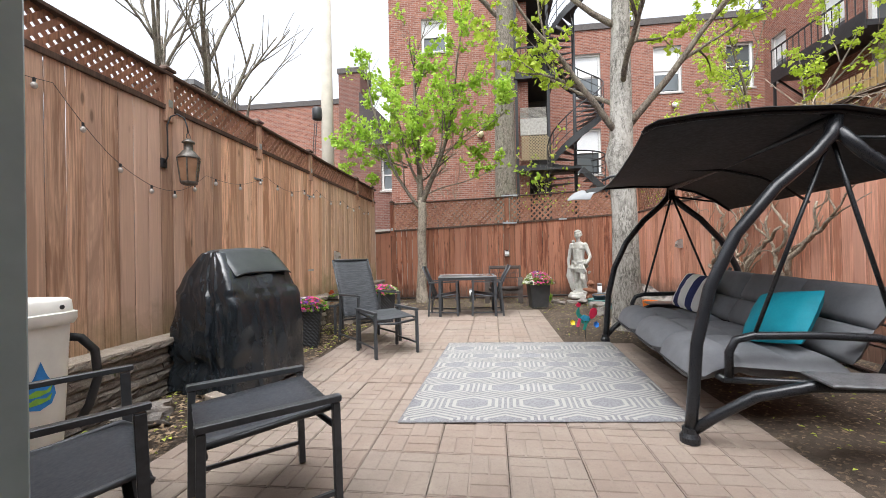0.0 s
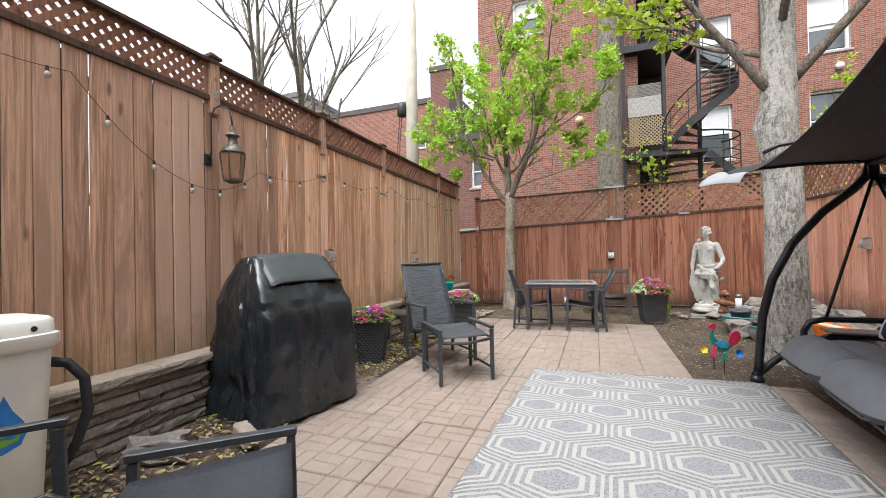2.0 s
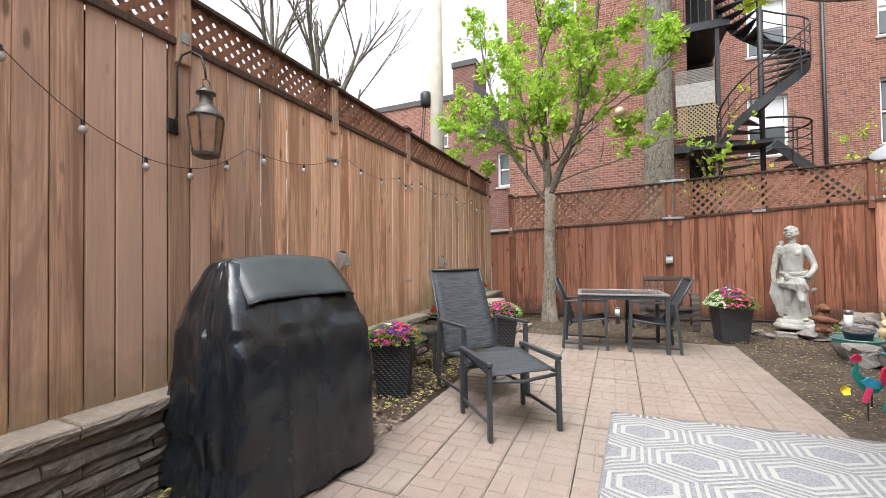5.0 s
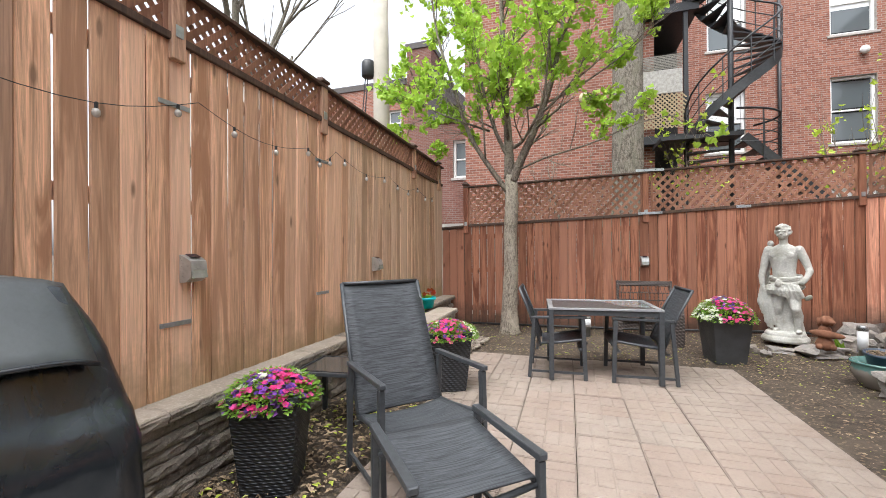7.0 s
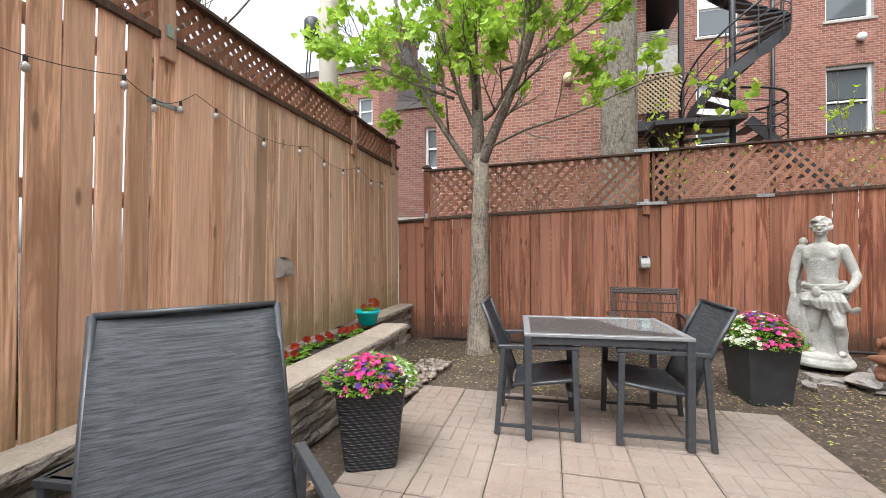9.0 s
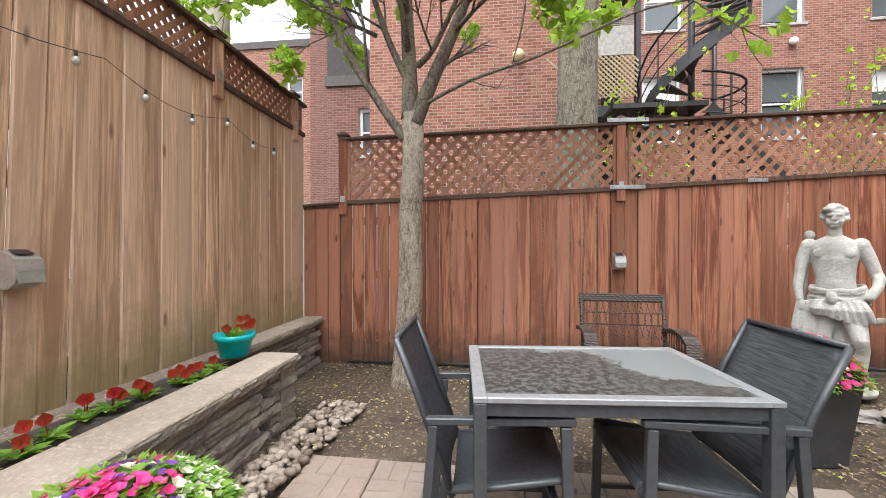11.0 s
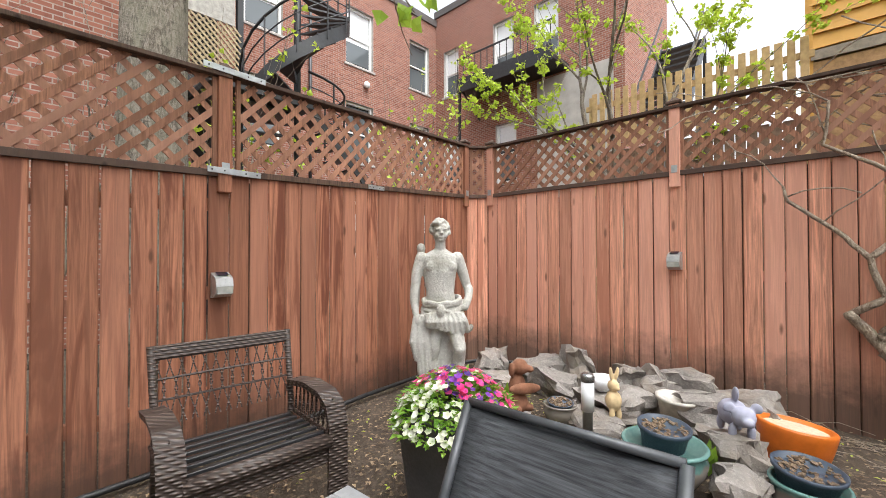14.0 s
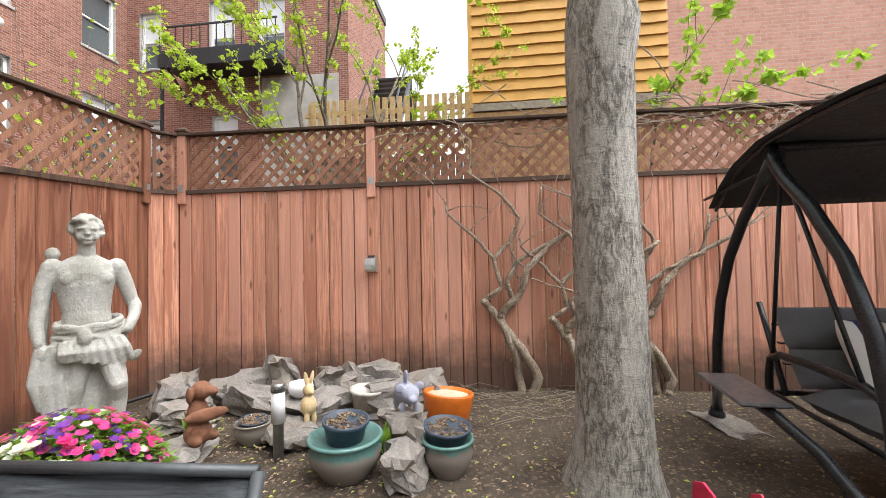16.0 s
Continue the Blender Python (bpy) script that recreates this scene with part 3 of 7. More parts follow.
CUSHION = plain("grey_cushion_fabric", (0.15, 0.156, 0.168), 0.9, vary=0.12, scale=7, bump=0.25)
PIPING = plain("dark_piping", (0.02, 0.02, 0.022), 0.8)
CANOPY = plain("black_canopy_fabric", (0.02, 0.021, 0.023), 0.75, vary=0.2, scale=4, bump=0.2)
# same canvas in a pale grey that paints in daylight on the flap
CANOPY_LIT = plain("painted_sunlit_canopy_fabric", (0.27, 0.28, 0.29), 0.8, vary=0.1, scale=4)
TEAL_CLOTH = plain("teal_cloth", (0.0, 0.27, 0.36), 0.7, vary=0.12, scale=9)
WHITE_CLOTH = plain("white_cloth", (0.72, 0.72, 0.70), 0.85, vary=0.06)
NAVY_CLOTH = plain("navy_cloth", (0.022, 0.03, 0.11), 0.85, vary=0.15)
TRAY = plain("mottled_tray", (0.10, 0.10, 0.105), 0.35, vary=0.5, scale=22)


def sheet(f, nu, nv, thick):
    """A curved sheet from f(u, v), given thickness along z."""
    s = Shape()
    top = [Vector(f(i / nu, j / nv)) for j in range(nv + 1) for i in range(nu + 1)]
    w = nu + 1
    n = len(top)
    s.v = [tuple(p) for p in top] + [tuple(p - Vector((0, 0, thick))) for p in top]
    for j in range(nv):
        for i in range(nu):
            a = j * w + i
            s.f.append((a, a + 1, a + w + 1, a + w))
            s.f.append((n + a, n + a + w, n + a + w + 1, n + a + 1))
    rim = [i for i in range(w)] + [j * w + nu for j in range(1, nv + 1)] + [nv * w + i for i in range(nu - 1, -1, -1)] + [j * w for j in range(nv - 1, 0, -1)]
    for a, b in zip(rim, rim[1:] + rim[:1]):
        s.f.append((a, n + a, n + b, b))
    return s


def armchair(name, m, label, group, w=0.66, back=1.1, recline=0.36, fabric=None, arm=0.66, depth=0.58, seat=0.4):
    """A metal-framed sling armchair facing -y: side frames with arms, sled bars, seat and reclined back."""
    fabric = fabric or SLING
    ch = thing(name, m, label, "chair", group)
    hw, t = w / 2, 0.03
    for sx in (-1, 1):
        x = sx * (hw - t / 2)
        part("front_leg", Shape().beam((x, -depth / 2, 0), (x, -depth / 2 + 0.02, arm - 0.02), t, 0.04, c=0.004), FRAME, ch)
        part("back_leg", Shape().beam((x, depth / 2, 0), (x, depth / 2 - 0.05, arm - 0.03), t, 0.035, c=0.004), FRAME, ch)
        part("armrest", Shape().beam((x, -depth / 2 - 0.015, arm), (x, depth / 2 - 0.02, arm - 0.015), 0.036, 0.026, c=0.005), FRAME, ch)
        part("side_bar", Shape().beam((x, -depth / 2 + 0.02, 0.07 if arm < 0.65 else 0.1), (x, depth / 2 - 0.02, 0.07 if arm < 0.65 else 0.1), 0.018, 0.022), FRAME, ch)
        xi = sx * (hw - t - 0.012)
        part("seat_rail", Shape().tube([(xi, -depth / 2 - 0.02, seat - 0.03), (xi, -depth / 2 + 0.04, seat + 0.01), (xi, 0, seat - 0.03), (xi, depth / 2 - 0.1, seat - 0.05)], 0.014, 8), FRAME, ch, smooth=True)
        part("back_rail", Shape().tube([(xi, depth / 2 - 0.12, seat - 0.07), (xi, depth / 2 - 0.06 + recline * 0.35, seat + 0.3), (xi, depth / 2 - 0.1 + recline, back)], 0.014, 8), FRAME, ch, smooth=True)
    part("cross_bar", Shape().beam((-hw + t, -depth / 2 + 0.05, seat - 0.09), (hw - t, -depth / 2 + 0.05, seat - 0.09), 0.03, 0.02), FRAME, ch)
    part("cross_bar", Shape().beam((-hw + t, depth / 2 - 0.08, seat - 0.1), (hw - t, depth / 2 - 0.08, seat - 0.1), 0.03, 0.02), FRAME, ch)
    iw = hw - t - 0.014
    part("seat", sheet(lambda u, v: ((u * 2 - 1) * iw, -depth / 2 - 0.02 + v * (depth - 0.1), seat + 0.012 - 0.05 * v - 0.03 * math.sin(math.pi * u) * (0.4 + v * 0.6) - (0.03 if v < 0.05 else 0)), 10, 8, 0.008), fabric, ch, smooth=True)
    part("backrest", sheet(lambda u, v: ((u * 2 - 1) * iw, depth / 2 - 0.12 + (recline * 0.35 + 0.06) * min(1, v * 1.8) + (recline * 0.65 - 0.04) * max(0, v * 1.8 - 1) / 0.8 + 0.018 * math.sin(math.pi * u), seat - 0.04 + (back - seat + 0.04) * v), 8, 10, 0.008), fabric, ch, smooth=True)
    part("top_bar", Shape().tube([(-iw, depth / 2 - 0.1 + recline, back), (iw, depth / 2 - 0.1 + recline, back)], 0.012, 8), FRAME, ch, smooth=True)
    return ch


def ottoman(m, label, group, w=0.58, d=0.54, top=0.52, fabric=None):
    o = thing("ottoman", m, label, "footstool", group)
    for sx in (-1, 1):
        x = sx * (w / 2 - 0.018)
        for y in (-d / 2, d / 2):
            part("leg", Shape().beam((x, y * 1.0, 0), (x, y * 0.97, top - 0.02), 0.032, 0.034, c=0.004), FRAME, o)
        part("side_rail", Shape().beam((x, -d / 2 - 0.016, top), (x, d / 2 + 0.016, top), 0.042, 0.03, c=0.005), FRAME, o)
        part("side_bar", Shape().beam((x, -d / 2, 0.12), (x, d / 2, 0.12), 0.016, 0.02), FRAME, o)
        xi = sx * (w / 2 - 0.05)
        part("sling_rail", Shape().tube([(xi, -d / 2 + 0.01, top - 0.09), (xi, d / 2 - 0.01, top - 0.05)], 0.013, 8), FRAME, o, smooth=True)
    for y in (-d / 2 + 0.02, d / 2 - 0.02):
        part("cross_bar", Shape().tube([(-w / 2 + 0.03, y, top - 0.12), (0, y, top - 0.145), (w / 2 - 0.03, y, top - 0.12)], 0.014, 8), FRAME, o, smooth=True)
    part("seat", sheet(lambda u, v: ((u - 0.5) * (w - 0.1), (v - 0.5) * (d - 0.01), top - 0.075 + 0.04 * v - 0.02 * math.sin(math.pi * u) * math.sin(math.pi * v)), 8, 8, 0.008), fabric or SLING, o, smooth=True)
    return o


armchair("lounge_chair", pose(-0.9, 4.5, 0, 0, 0, 47), "reclined charcoal sling lounge chair with grey metal arms", "sling lounge chairs", w=0.65, back=1.12, recline=0.34, arm=0.665)
armchair("lounge_chair", pose(-0.93, 0.47, 0, 0, 0, 139), "charcoal sling lounge chair beside the white bin", "sling lounge chairs", w=0.74, back=1.0, recline=0.42, arm=0.665, fabric=SLING_PLAIN)
ottoman(pose(-0.5, 3.93, 0, 0, 0, 41), "charcoal sling footstool in front of the lounge chair", "sling footstools")
ottoman(pose(-0.32, 0.935, 0, 0, 0, -48), "dark sling footstool with flat black metal side rails", "sling footstools", 0.64, 0.55, 0.55, SLING_PLAIN)
armchair("dining_chair", pose(-0.14, 6.85, 0, 0, 0, 92), "dark sling armchair pushed under the glass table", "dining chairs", w=0.57, back=0.93, recline=0.2, fabric=SLING_PLAIN, arm=0.645, depth=0.56)
armchair("dining_chair", pose(0.69, 6.92, 0, 0, 0, -87), "dark sling armchair turned towards the glass table", "dining chairs", w=0.62, back=0.925, recline=0.24, fabric=SLING, arm=0.645, depth=0.58)


def table_glass():
    """Frosted patterned glass with a rain puddle and pollen."""
    m = Mat("wet_patterned_glass", 0.2, spec=0.6)
    co = m.coords()
    n1, n2 = m.noise(co, 34, 4, 0.6, 0.4), m.noise(co, 2.6, 3)
    tc = m.coords((1, 1, 1))
    sep = m.nt.nodes.new("ShaderNodeSeparateXYZ")
    m.nt.links.new(tc, sep.inputs[0])
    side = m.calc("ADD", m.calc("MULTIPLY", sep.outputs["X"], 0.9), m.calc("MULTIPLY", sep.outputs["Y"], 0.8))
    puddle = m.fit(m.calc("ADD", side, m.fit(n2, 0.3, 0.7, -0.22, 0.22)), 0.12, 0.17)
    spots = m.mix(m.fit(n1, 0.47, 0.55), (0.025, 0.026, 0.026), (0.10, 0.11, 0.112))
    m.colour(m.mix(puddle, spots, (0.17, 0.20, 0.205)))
    m.roughness(m.fit(puddle, 0, 1, 0.32, 0.06))
    m.bump(n1, 0.15, 0.002)
    return m.m


tab = thing("patio_table", pose(0.305, 6.95, 0, 0, 0, 4.5), "square grey metal patio table with wet frosted glass top", "table")
TW, TD = 1.09, 0.78
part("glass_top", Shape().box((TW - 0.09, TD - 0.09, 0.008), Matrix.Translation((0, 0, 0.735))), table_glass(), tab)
for sx in (-1, 1):
    part("edge_rail", Shape().box((0.05, TD, 0.022), Matrix.Translation((sx * (TW / 2 - 0.025), 0, 0.732)), c=0.003), PALE_METAL, tab)
    part("edge_rail", Shape().box((TW - 0.1, 0.05, 0.022), Matrix.Translation((0, sx * (TD / 2 - 0.025), 0.732)), c=0.003), PALE_METAL, tab)
    part("apron", Shape().box((0.025, TD - 0.06, 0.05), Matrix.Translation((sx * (TW / 2 - 0.03), 0, 0.695))), FRAME, tab)
    part("apron", Shape().box((TW - 0.08, 0.025, 0.05), Matrix.Translation((0, sx * (TD / 2 - 0.03), 0.695))), FRAME, tab)
    for sy in (-1, 1):
        part("leg", Shape().box((0.048, 0.048, 0.72), Matrix.Translation((sx * (TW / 2 - 0.026), sy * (TD / 2 - 0.026), 0.36)), c=0.004), FRAME, tab)

et = thing("side_table", pose(-1.76, 5.02, 0, 0, 0, 6), "small dark metal side table with a clear glass top", "table")
part("glass_top", Shape().box((0.42, 0.42, 0.006), Matrix.Translation((0, 0, 0.452))), glass_material("smoked_glass", (0.05, 0.055, 0.055)), et)
for sx in (-1, 1):
    part("edge_rail", Shape().box((0.04, 0.46, 0.03), Matrix.Translation((sx * 0.21, 0, 0.44)), c=0.003), FRAME, et)
    part("edge_rail", Shape().box((0.38, 0.04, 0.03), Matrix.Translation((0, sx * 0.21, 0.44)), c=0.003), FRAME, et)
    for sy in (-1, 1):
        part("leg", Shape().box((0.035, 0.035, 0.44), Matrix.Translation((sx * 0.205, sy * 0.205, 0.21)), c=0.003), FRAME, et)


# ---- rug ----
def make_rug():
    cl = [(0.117, 1.91), (2.176, 2.08), (2.29, 4.5), (0.216, 4.38)]
    W, H = 2.07, 2.46

    def at(x, y, z):
        u, v = min(1, max(0, x / W)), min(1, max(0, y / H))
        a = [cl[0][k] * (1 - u) + cl[1][k] * u for k in (0, 1)]
        b = [cl[3][k] * (1 - u) + cl[2][k] * u for k in (0, 1)]
        px, py = a[0] * (1 - v) + b[0] * v, a[1] * (1 - v) + b[1] * v
        return (px - 1.2, py - 3.2, z + 0.0015 * noise.noise((px * 3, py * 3, 5)))
    grey = Mat("grey_rug_weave", 0.95, spec=0.1)
    co = grey.coords()
    wv = grey.voronoi(co, 75)
    grey.colour(grey.mix(grey.fit(wv, 0.2, 0.6), (0.17, 0.17, 0.182), (0.25, 0.25, 0.262)))
    grey.bump(wv, 0.5, 0.004)
    ivory = Mat("ivory_rug_weave", 0.95, spec=0.1)
    co = ivory.coords()
    ivory.colour(ivory.mix(ivory.noise(co, 60, 4), (0.31, 0.303, 0.285), (0.40, 0.392, 0.37)))
    ivory.bump(ivory.voronoi(co, 120), 0.4, 0.003)
    rug = thing("rug", pose(1.2, 3.2, 0), "grey outdoor rug with ivory hexagon bands on the patio", "rug")
    s = Shape()
    nx, ny = 20, 24
    top = [at(W * i / nx, H * j / ny, 0.011) for j in range(ny + 1) for i in range(nx + 1)]
    n = len(top)
    s.v = top + [(x, y, 0.003) for x, y, z in top]
    r = nx + 1
    s.f = [(j * r + i, j * r + i + 1, (j + 1) * r + i + 1, (j + 1) * r + i) for j in range(ny) for i in range(nx)]
    rim = list(range(r)) + [j * r + nx for j in range(1, ny + 1)] + [ny * r + i for i in range(nx - 1, -1, -1)] + [j * r for j in range(ny - 1, 0, -1)]
    s.f += [(b, a, a + n, b + n) for a, b in zip(rim, rim[1:] + rim[:1])]
    part("ground_weave", s, grey.m, rug, smooth=True)
    cw, chh = 0.525, 0.48   # hexagon side to side, point to point
    hexa = [(-0.5, -0.25), (-0.5, 0.25), (0, 0.5), (0.5, 0.25), (0.5, -0.25), (0, -0.5)]
    for i in range(-1, 6):
        for j in range(-1, 9):
            cx, cy = 0.235 + i * cw + (cw / 2 if j % 2 else 0), j * chh * 0.75 - 0.02
            for outer, inner in ((0.955, 0.885), (0.78, 0.685), (0.585, 0.47)):
                p = Shape()
                for k in range(6):
                    a, b = hexa[k], hexa[(k + 1) % 6]
                    for q in range(3):
                        t0, t1 = q / 3, (q + 1) / 3
                        pa = (a[0] + (b[0] - a[0]) * t0, a[1] + (b[1] - a[1]) * t0)
                        pb = (a[0] + (b[0] - a[0]) * t1, a[1] + (b[1] - a[1]) * t1)
                        quad = [(cx + pt[0] * cw * sc, cy + pt[1] * chh * sc) for pt, sc in ((pa, outer), (pb, outer), (pb, inner), (pa, inner))]
                        if all(x < 0.01 or x > W - 0.01 or y < 0.01 or y > H - 0.01 for x, y in quad):
                            continue
                        quad = [(min(W - 0.012, max(0.012, x)), min(H - 0.012, max(0.012, y))) for x, y in quad]
                        span = sum(quad[a][0] * quad[(a + 1) % 4][1] - quad[(a + 1) % 4][0] * quad[a][1] for a in range(4))
                        if abs(span) > 2e-5:
                            p.add([at(x, y, 0.0135) for x, y in quad], [(0, 3, 2, 1)])
                if p.v:
                    part("hexagon_band", p, ivory.m, rug)


make_rug()


# ---- covered barbecue ----
def make_grill():
    """A barbecue under a draped cover: hood ridge, sloping front, shoulders and a skirt gathered in folds."""
    g = thing("covered_barbecue", pose(-1.63, 2.77, 0, 0, 0, -12) @ Matrix.Diagonal((1, 1, 0.96, 1)), "barbecue under a wrinkled glossy black vinyl cover", "barbecue")
    vinyl = Mat("black_vinyl", 0.3, spec=0.6)
    co = vinyl.coords()
    n1 = vinyl.noise(vinyl.coords((1.5, 1.5, 0.6)), 5, 4, 0.55, 1.5)
    vinyl.colour(vinyl.mix(vinyl.fit(n1, 0.3, 0.7), (0.008, 0.011, 0.014), (0.018, 0.023, 0.028)))
    vinyl.roughness(vinyl.fit(vinyl.noise(co, 4, 4), 0.3, 0.7, 0.16, 0.3))
    vinyl.bump(vinyl.calc("ADD", n1, vinyl.calc("MULTIPLY", vinyl.noise(co, 22, 3), 0.08)), 0.22, 0.02)

    def lerp_at(rows, z):
        for (z0, *a), (z1, *b) in zip(rows[:-1], rows[1:]):
            if z <= z1:
                f = (z - z0) / (z1 - z0)
                return [p + (q - p) * f for p, q in zip(a, b)]
        return rows[-1][1:]
    # height, back edge x, front edge x, half length
    rows = [(0.03, -0.34, 0.41, 0.47), (0.5, -0.345, 0.39, 0.455), (0.84, -0.35, 0.37, 0.45), (0.93, -0.35, 0.33, 0.445), (1.10, -0.27, 0.25, 0.41), (1.24, -0.18, 0.15, 0.365), (1.30, -0.12, 0.10, 0.345), (1.315, -0.06, 0.06, 0.29)]
    heights = [0.03 + 0.045 * i for i in range(20)] + [0.92 + 0.0225 * i for i in range(17)] + [1.297, 1.309, 1.315]
    n = 200
    s = Shape()
    for z in heights:
        xb, xf, hy = lerp_at(rows, z)
        cx, hx = (xb + xf) / 2, (xf - xb) / 2
        drop = max(0.0, 0.95 - z)
        for k in range(n):
            a = 2 * math.pi * k / n
            ca, sa = math.cos(a), math.sin(a)
            r = (abs(ca) ** 9 + abs(sa) ** 9) ** (-1 / 9)
            near = max(0.0, -sa) ** 2
            wave = a * 14 + 4.5 * noise.noise((ca * 2, sa * 2, z * 0.7)) + 1.6 * z
            ridge = (1 - abs(math.sin(wave * 0.5))) ** 1.6
            fold = (0.016 + 0.085 * near) * ridge * min(1.0, 0.25 + drop * 1.7)
            fold += 0.035 * drop * noise.noise((ca * 3.1, sa * 3.1, z * 0.8 + 4))
            fold += 0.016 * (1 - abs(noise.noise((ca * 5 + z * 3, sa * 5, z * 5))) * 2.2) * (0.25 + near)
            # strap that draws the near skirt in above its hem
            fold -= 0.07 * near * math.exp(-((z - 0.27) / 0.07) ** 2) * (0.4 + 0.6 * (ca < 0.2))
            if z > 0.93:
                fold *= 0.45
                fold += 0.014 * (1 - abs(noise.noise((a * 2.2, z * 2.5, 7))) * 3) * (1.315 - z) / 0.38
            lift = 0.035 * noise.noise((ca * 2.4, sa * 2.4, 2)) if z < 0.05 else 0.008 * noise.noise((ca * 3, sa * 3, 9)) if z > 1.2 else 0.0
            s.v.append((cx + (hx + fold) * r * ca, (hy + fold) * r * sa, z + lift))
    m = len(heights)
    s.f = [(i * n + k, i * n + (k + 1) % n, (i + 1) * n + (k + 1) % n, (i + 1) * n + k) for i in range(m - 1) for k in range(n)] + [tuple(range((m - 1) * n, m * n))]
    part("cover", s, vinyl.m, g, smooth=True)

    def hood(u, v):
        x = -0.085 + 0.365 * u
        z = 1.329 if x < 0.08 else 1.329 - (x - 0.08) * 1.1
        z -= 0.022 * (abs(v - 0.5) * 2) ** 6 + 0.012 * max(0.0, u - 0.8) / 0.2
        edge = 0.012 * max(0.0, u - 0.85) / 0.15 * math.sin(v * 9)
        return (x + edge, -0.325 + 0.66 * v + 0.03 * u * (v - 0.5), z + 0.012 * (1 - abs(v - 0.5) * 2) ** 0.5 - 0.004 * math.sin(v * 7 + u * 4))
    part("hood_panel", sheet(hood, 14, 14, 0.004), plain("grey_vinyl_panel", (0.045, 0.052, 0.054), 0.42, vary=0.2, scale=9, bump=0.15), g, "greyer top panel with a hemmed edge", smooth=True)
    hem = [hood(1.0, i / 14) for i in range(15)]
    part("hood_hem", Shape().tube([(x + 0.004, y, z - 0.004) for x, y, z in hem], 0.008, 6), vinyl.m, g, smooth=True)
    for x, y in ((-0.26, -0.36), (0.3, -0.36), (0.3, 0.36), (-0.26, 0.36)):
        part("caster", Shape().lathe([(0.03, -0.015), (0.035, 0.0), (0.035, 0.07), (0.02, 0.085)], 12, Matrix.Translation((x, y, 0.0))), BLACK_IRON, g)
    return g


make_grill()


# ---- garden swing ----
def make_swing():
    sw = thing("garden_swing", pose(2.95, 3.125, 0, 0, 0, -5.0), "black tubular garden swing with canopy and grey cushions", "swing")
    tube_mat = plain("black_tube_paint", (0.018, 0.02, 0.024), 0.3, 0.1, vary=0.2, scale=20)
    Y = 1.41
    for sy in (-1, 1):
        y = sy * Y
        front = [(-0.82, y, 0.02), (-0.80, y, 0.22), (-0.77, y, 0.6), (-0.69, y, 0.95), (-0.54, y, 1.28), (-0.32, y, 1.56), (-0.12, y, 1.74), (-0.03, y, 1.85), (0, y, 1.96)]
        part("front_leg", Shape().tube(front, 0.036, 12), tube_mat, sw, smooth=True)
        part("rear_leg", Shape().tube([(-x * 1.05, q, z) for x, q, z in front[:7]] + [(0.0, y, 1.88)], 0.036, 12), tube_mat, sw, smooth=True)
        arch = [(-0.82, y, 0.05), (-0.7, y + sy * 0.04, 0.17), (-0.5, y + sy * 0.1, 0.33), (-0.25, y + sy * 0.16, 0.42), (0.1, y + sy * 0.18, 0.44), (0.45, y + sy * 0.14, 0.37), (0.7, y + sy * 0.06, 0.22), (0.86, y, 0.05)]
        part("foot_arch", Shape().tube(arch, 0.032, 10), tube_mat, sw, smooth=True)
        for x in (-0.82, 0.86):
            part("foot", Shape().lathe([(0.058, -0.005), (0.06, 0.03), (0.045, 0.055), (0.045, 0.085)], 14, Matrix.Translation((x, y, 0))), tube_mat, sw)
        tray = Shape().box((0.62, 0.26, 0.022), Matrix.Translation((0.05, y + sy * 0.2, 0.472)), c=0.008)
        part("side_tray", tray, TRAY, sw, "mottled grey side tray")
        part("pivot_bracket", Shape().box((0.07, 0.06, 0.12), Matrix.Translation((0, y - sy * 0.03, 1.88)), c=0.008), tube_mat, sw)
        part("hook", Shape().tube([(-0.06, y, 1.97), (-0.1, y, 1.99), (-0.13, y, 2.0), (0.1, y, 1.99), (0.15, y, 1.96), (0.16, y, 1.93)], 0.011, 6), tube_mat, sw, smooth=True)
        ay = sy * 1.24
        arm = [(-0.52, ay, 0.36), (-0.52, ay, 0.52), (-0.48, ay, 0.60), (-0.38, ay, 0.63), (0.0, ay, 0.64), (0.3, ay, 0.63), (0.42, ay, 0.58), (0.45, ay, 0.45), (0.45, ay, 0.36)]
        part("armrest", Shape().tube(arm, 0.026, 10), tube_mat, sw, smooth=True)
        for x in (-0.38, 0.40):
            part("hanger", Shape().tube([(0.0, y - sy * 0.05, 1.86), (x * 0.98, ay, 0.63)], 0.013, 8), tube_mat, sw, smooth=True)
    part("top_beam", Shape().tube([(0, -Y, 1.95), (0, Y, 1.95)], 0.03, 10), tube_mat, sw, smooth=True)
    prof = [(-1.06, 1.96), (-0.98, 2.0), (-0.75, 2.02), (-0.4, 2.025), (0.0, 2.0), (0.3, 1.92), (0.5, 1.81), (0.68, 1.67)]

    def roof(u, v):
        x = u * (len(prof) - 1)
        i = min(len(prof) - 2, int(x))
        f = x - i
        px, pz = (prof[i][k] + (prof[i + 1][k] - prof[i][k]) * f for k in (0, 1))
        sag = 0.05 * math.sin(math.pi * v) * math.sin(math.pi * u) ** 0.7 + 0.17 * math.sin(math.pi * min(1, v * 1.1)) ** 0.8 * (1 - u) ** 2.5
        return (px, (v - 0.5) * 2.98, pz - sag)
    part("canopy", sheet(roof, 21, 20, 0.006), CANOPY, sw, smooth=True)
    for v in (-1.44, 0.0, 1.44):
        part("canopy_rib", Shape().tube([(x, v, z - (0.022 if abs(v) > 1 else 0.085)) for x, z in prof], 0.013, 8), tube_mat, sw, smooth=True)
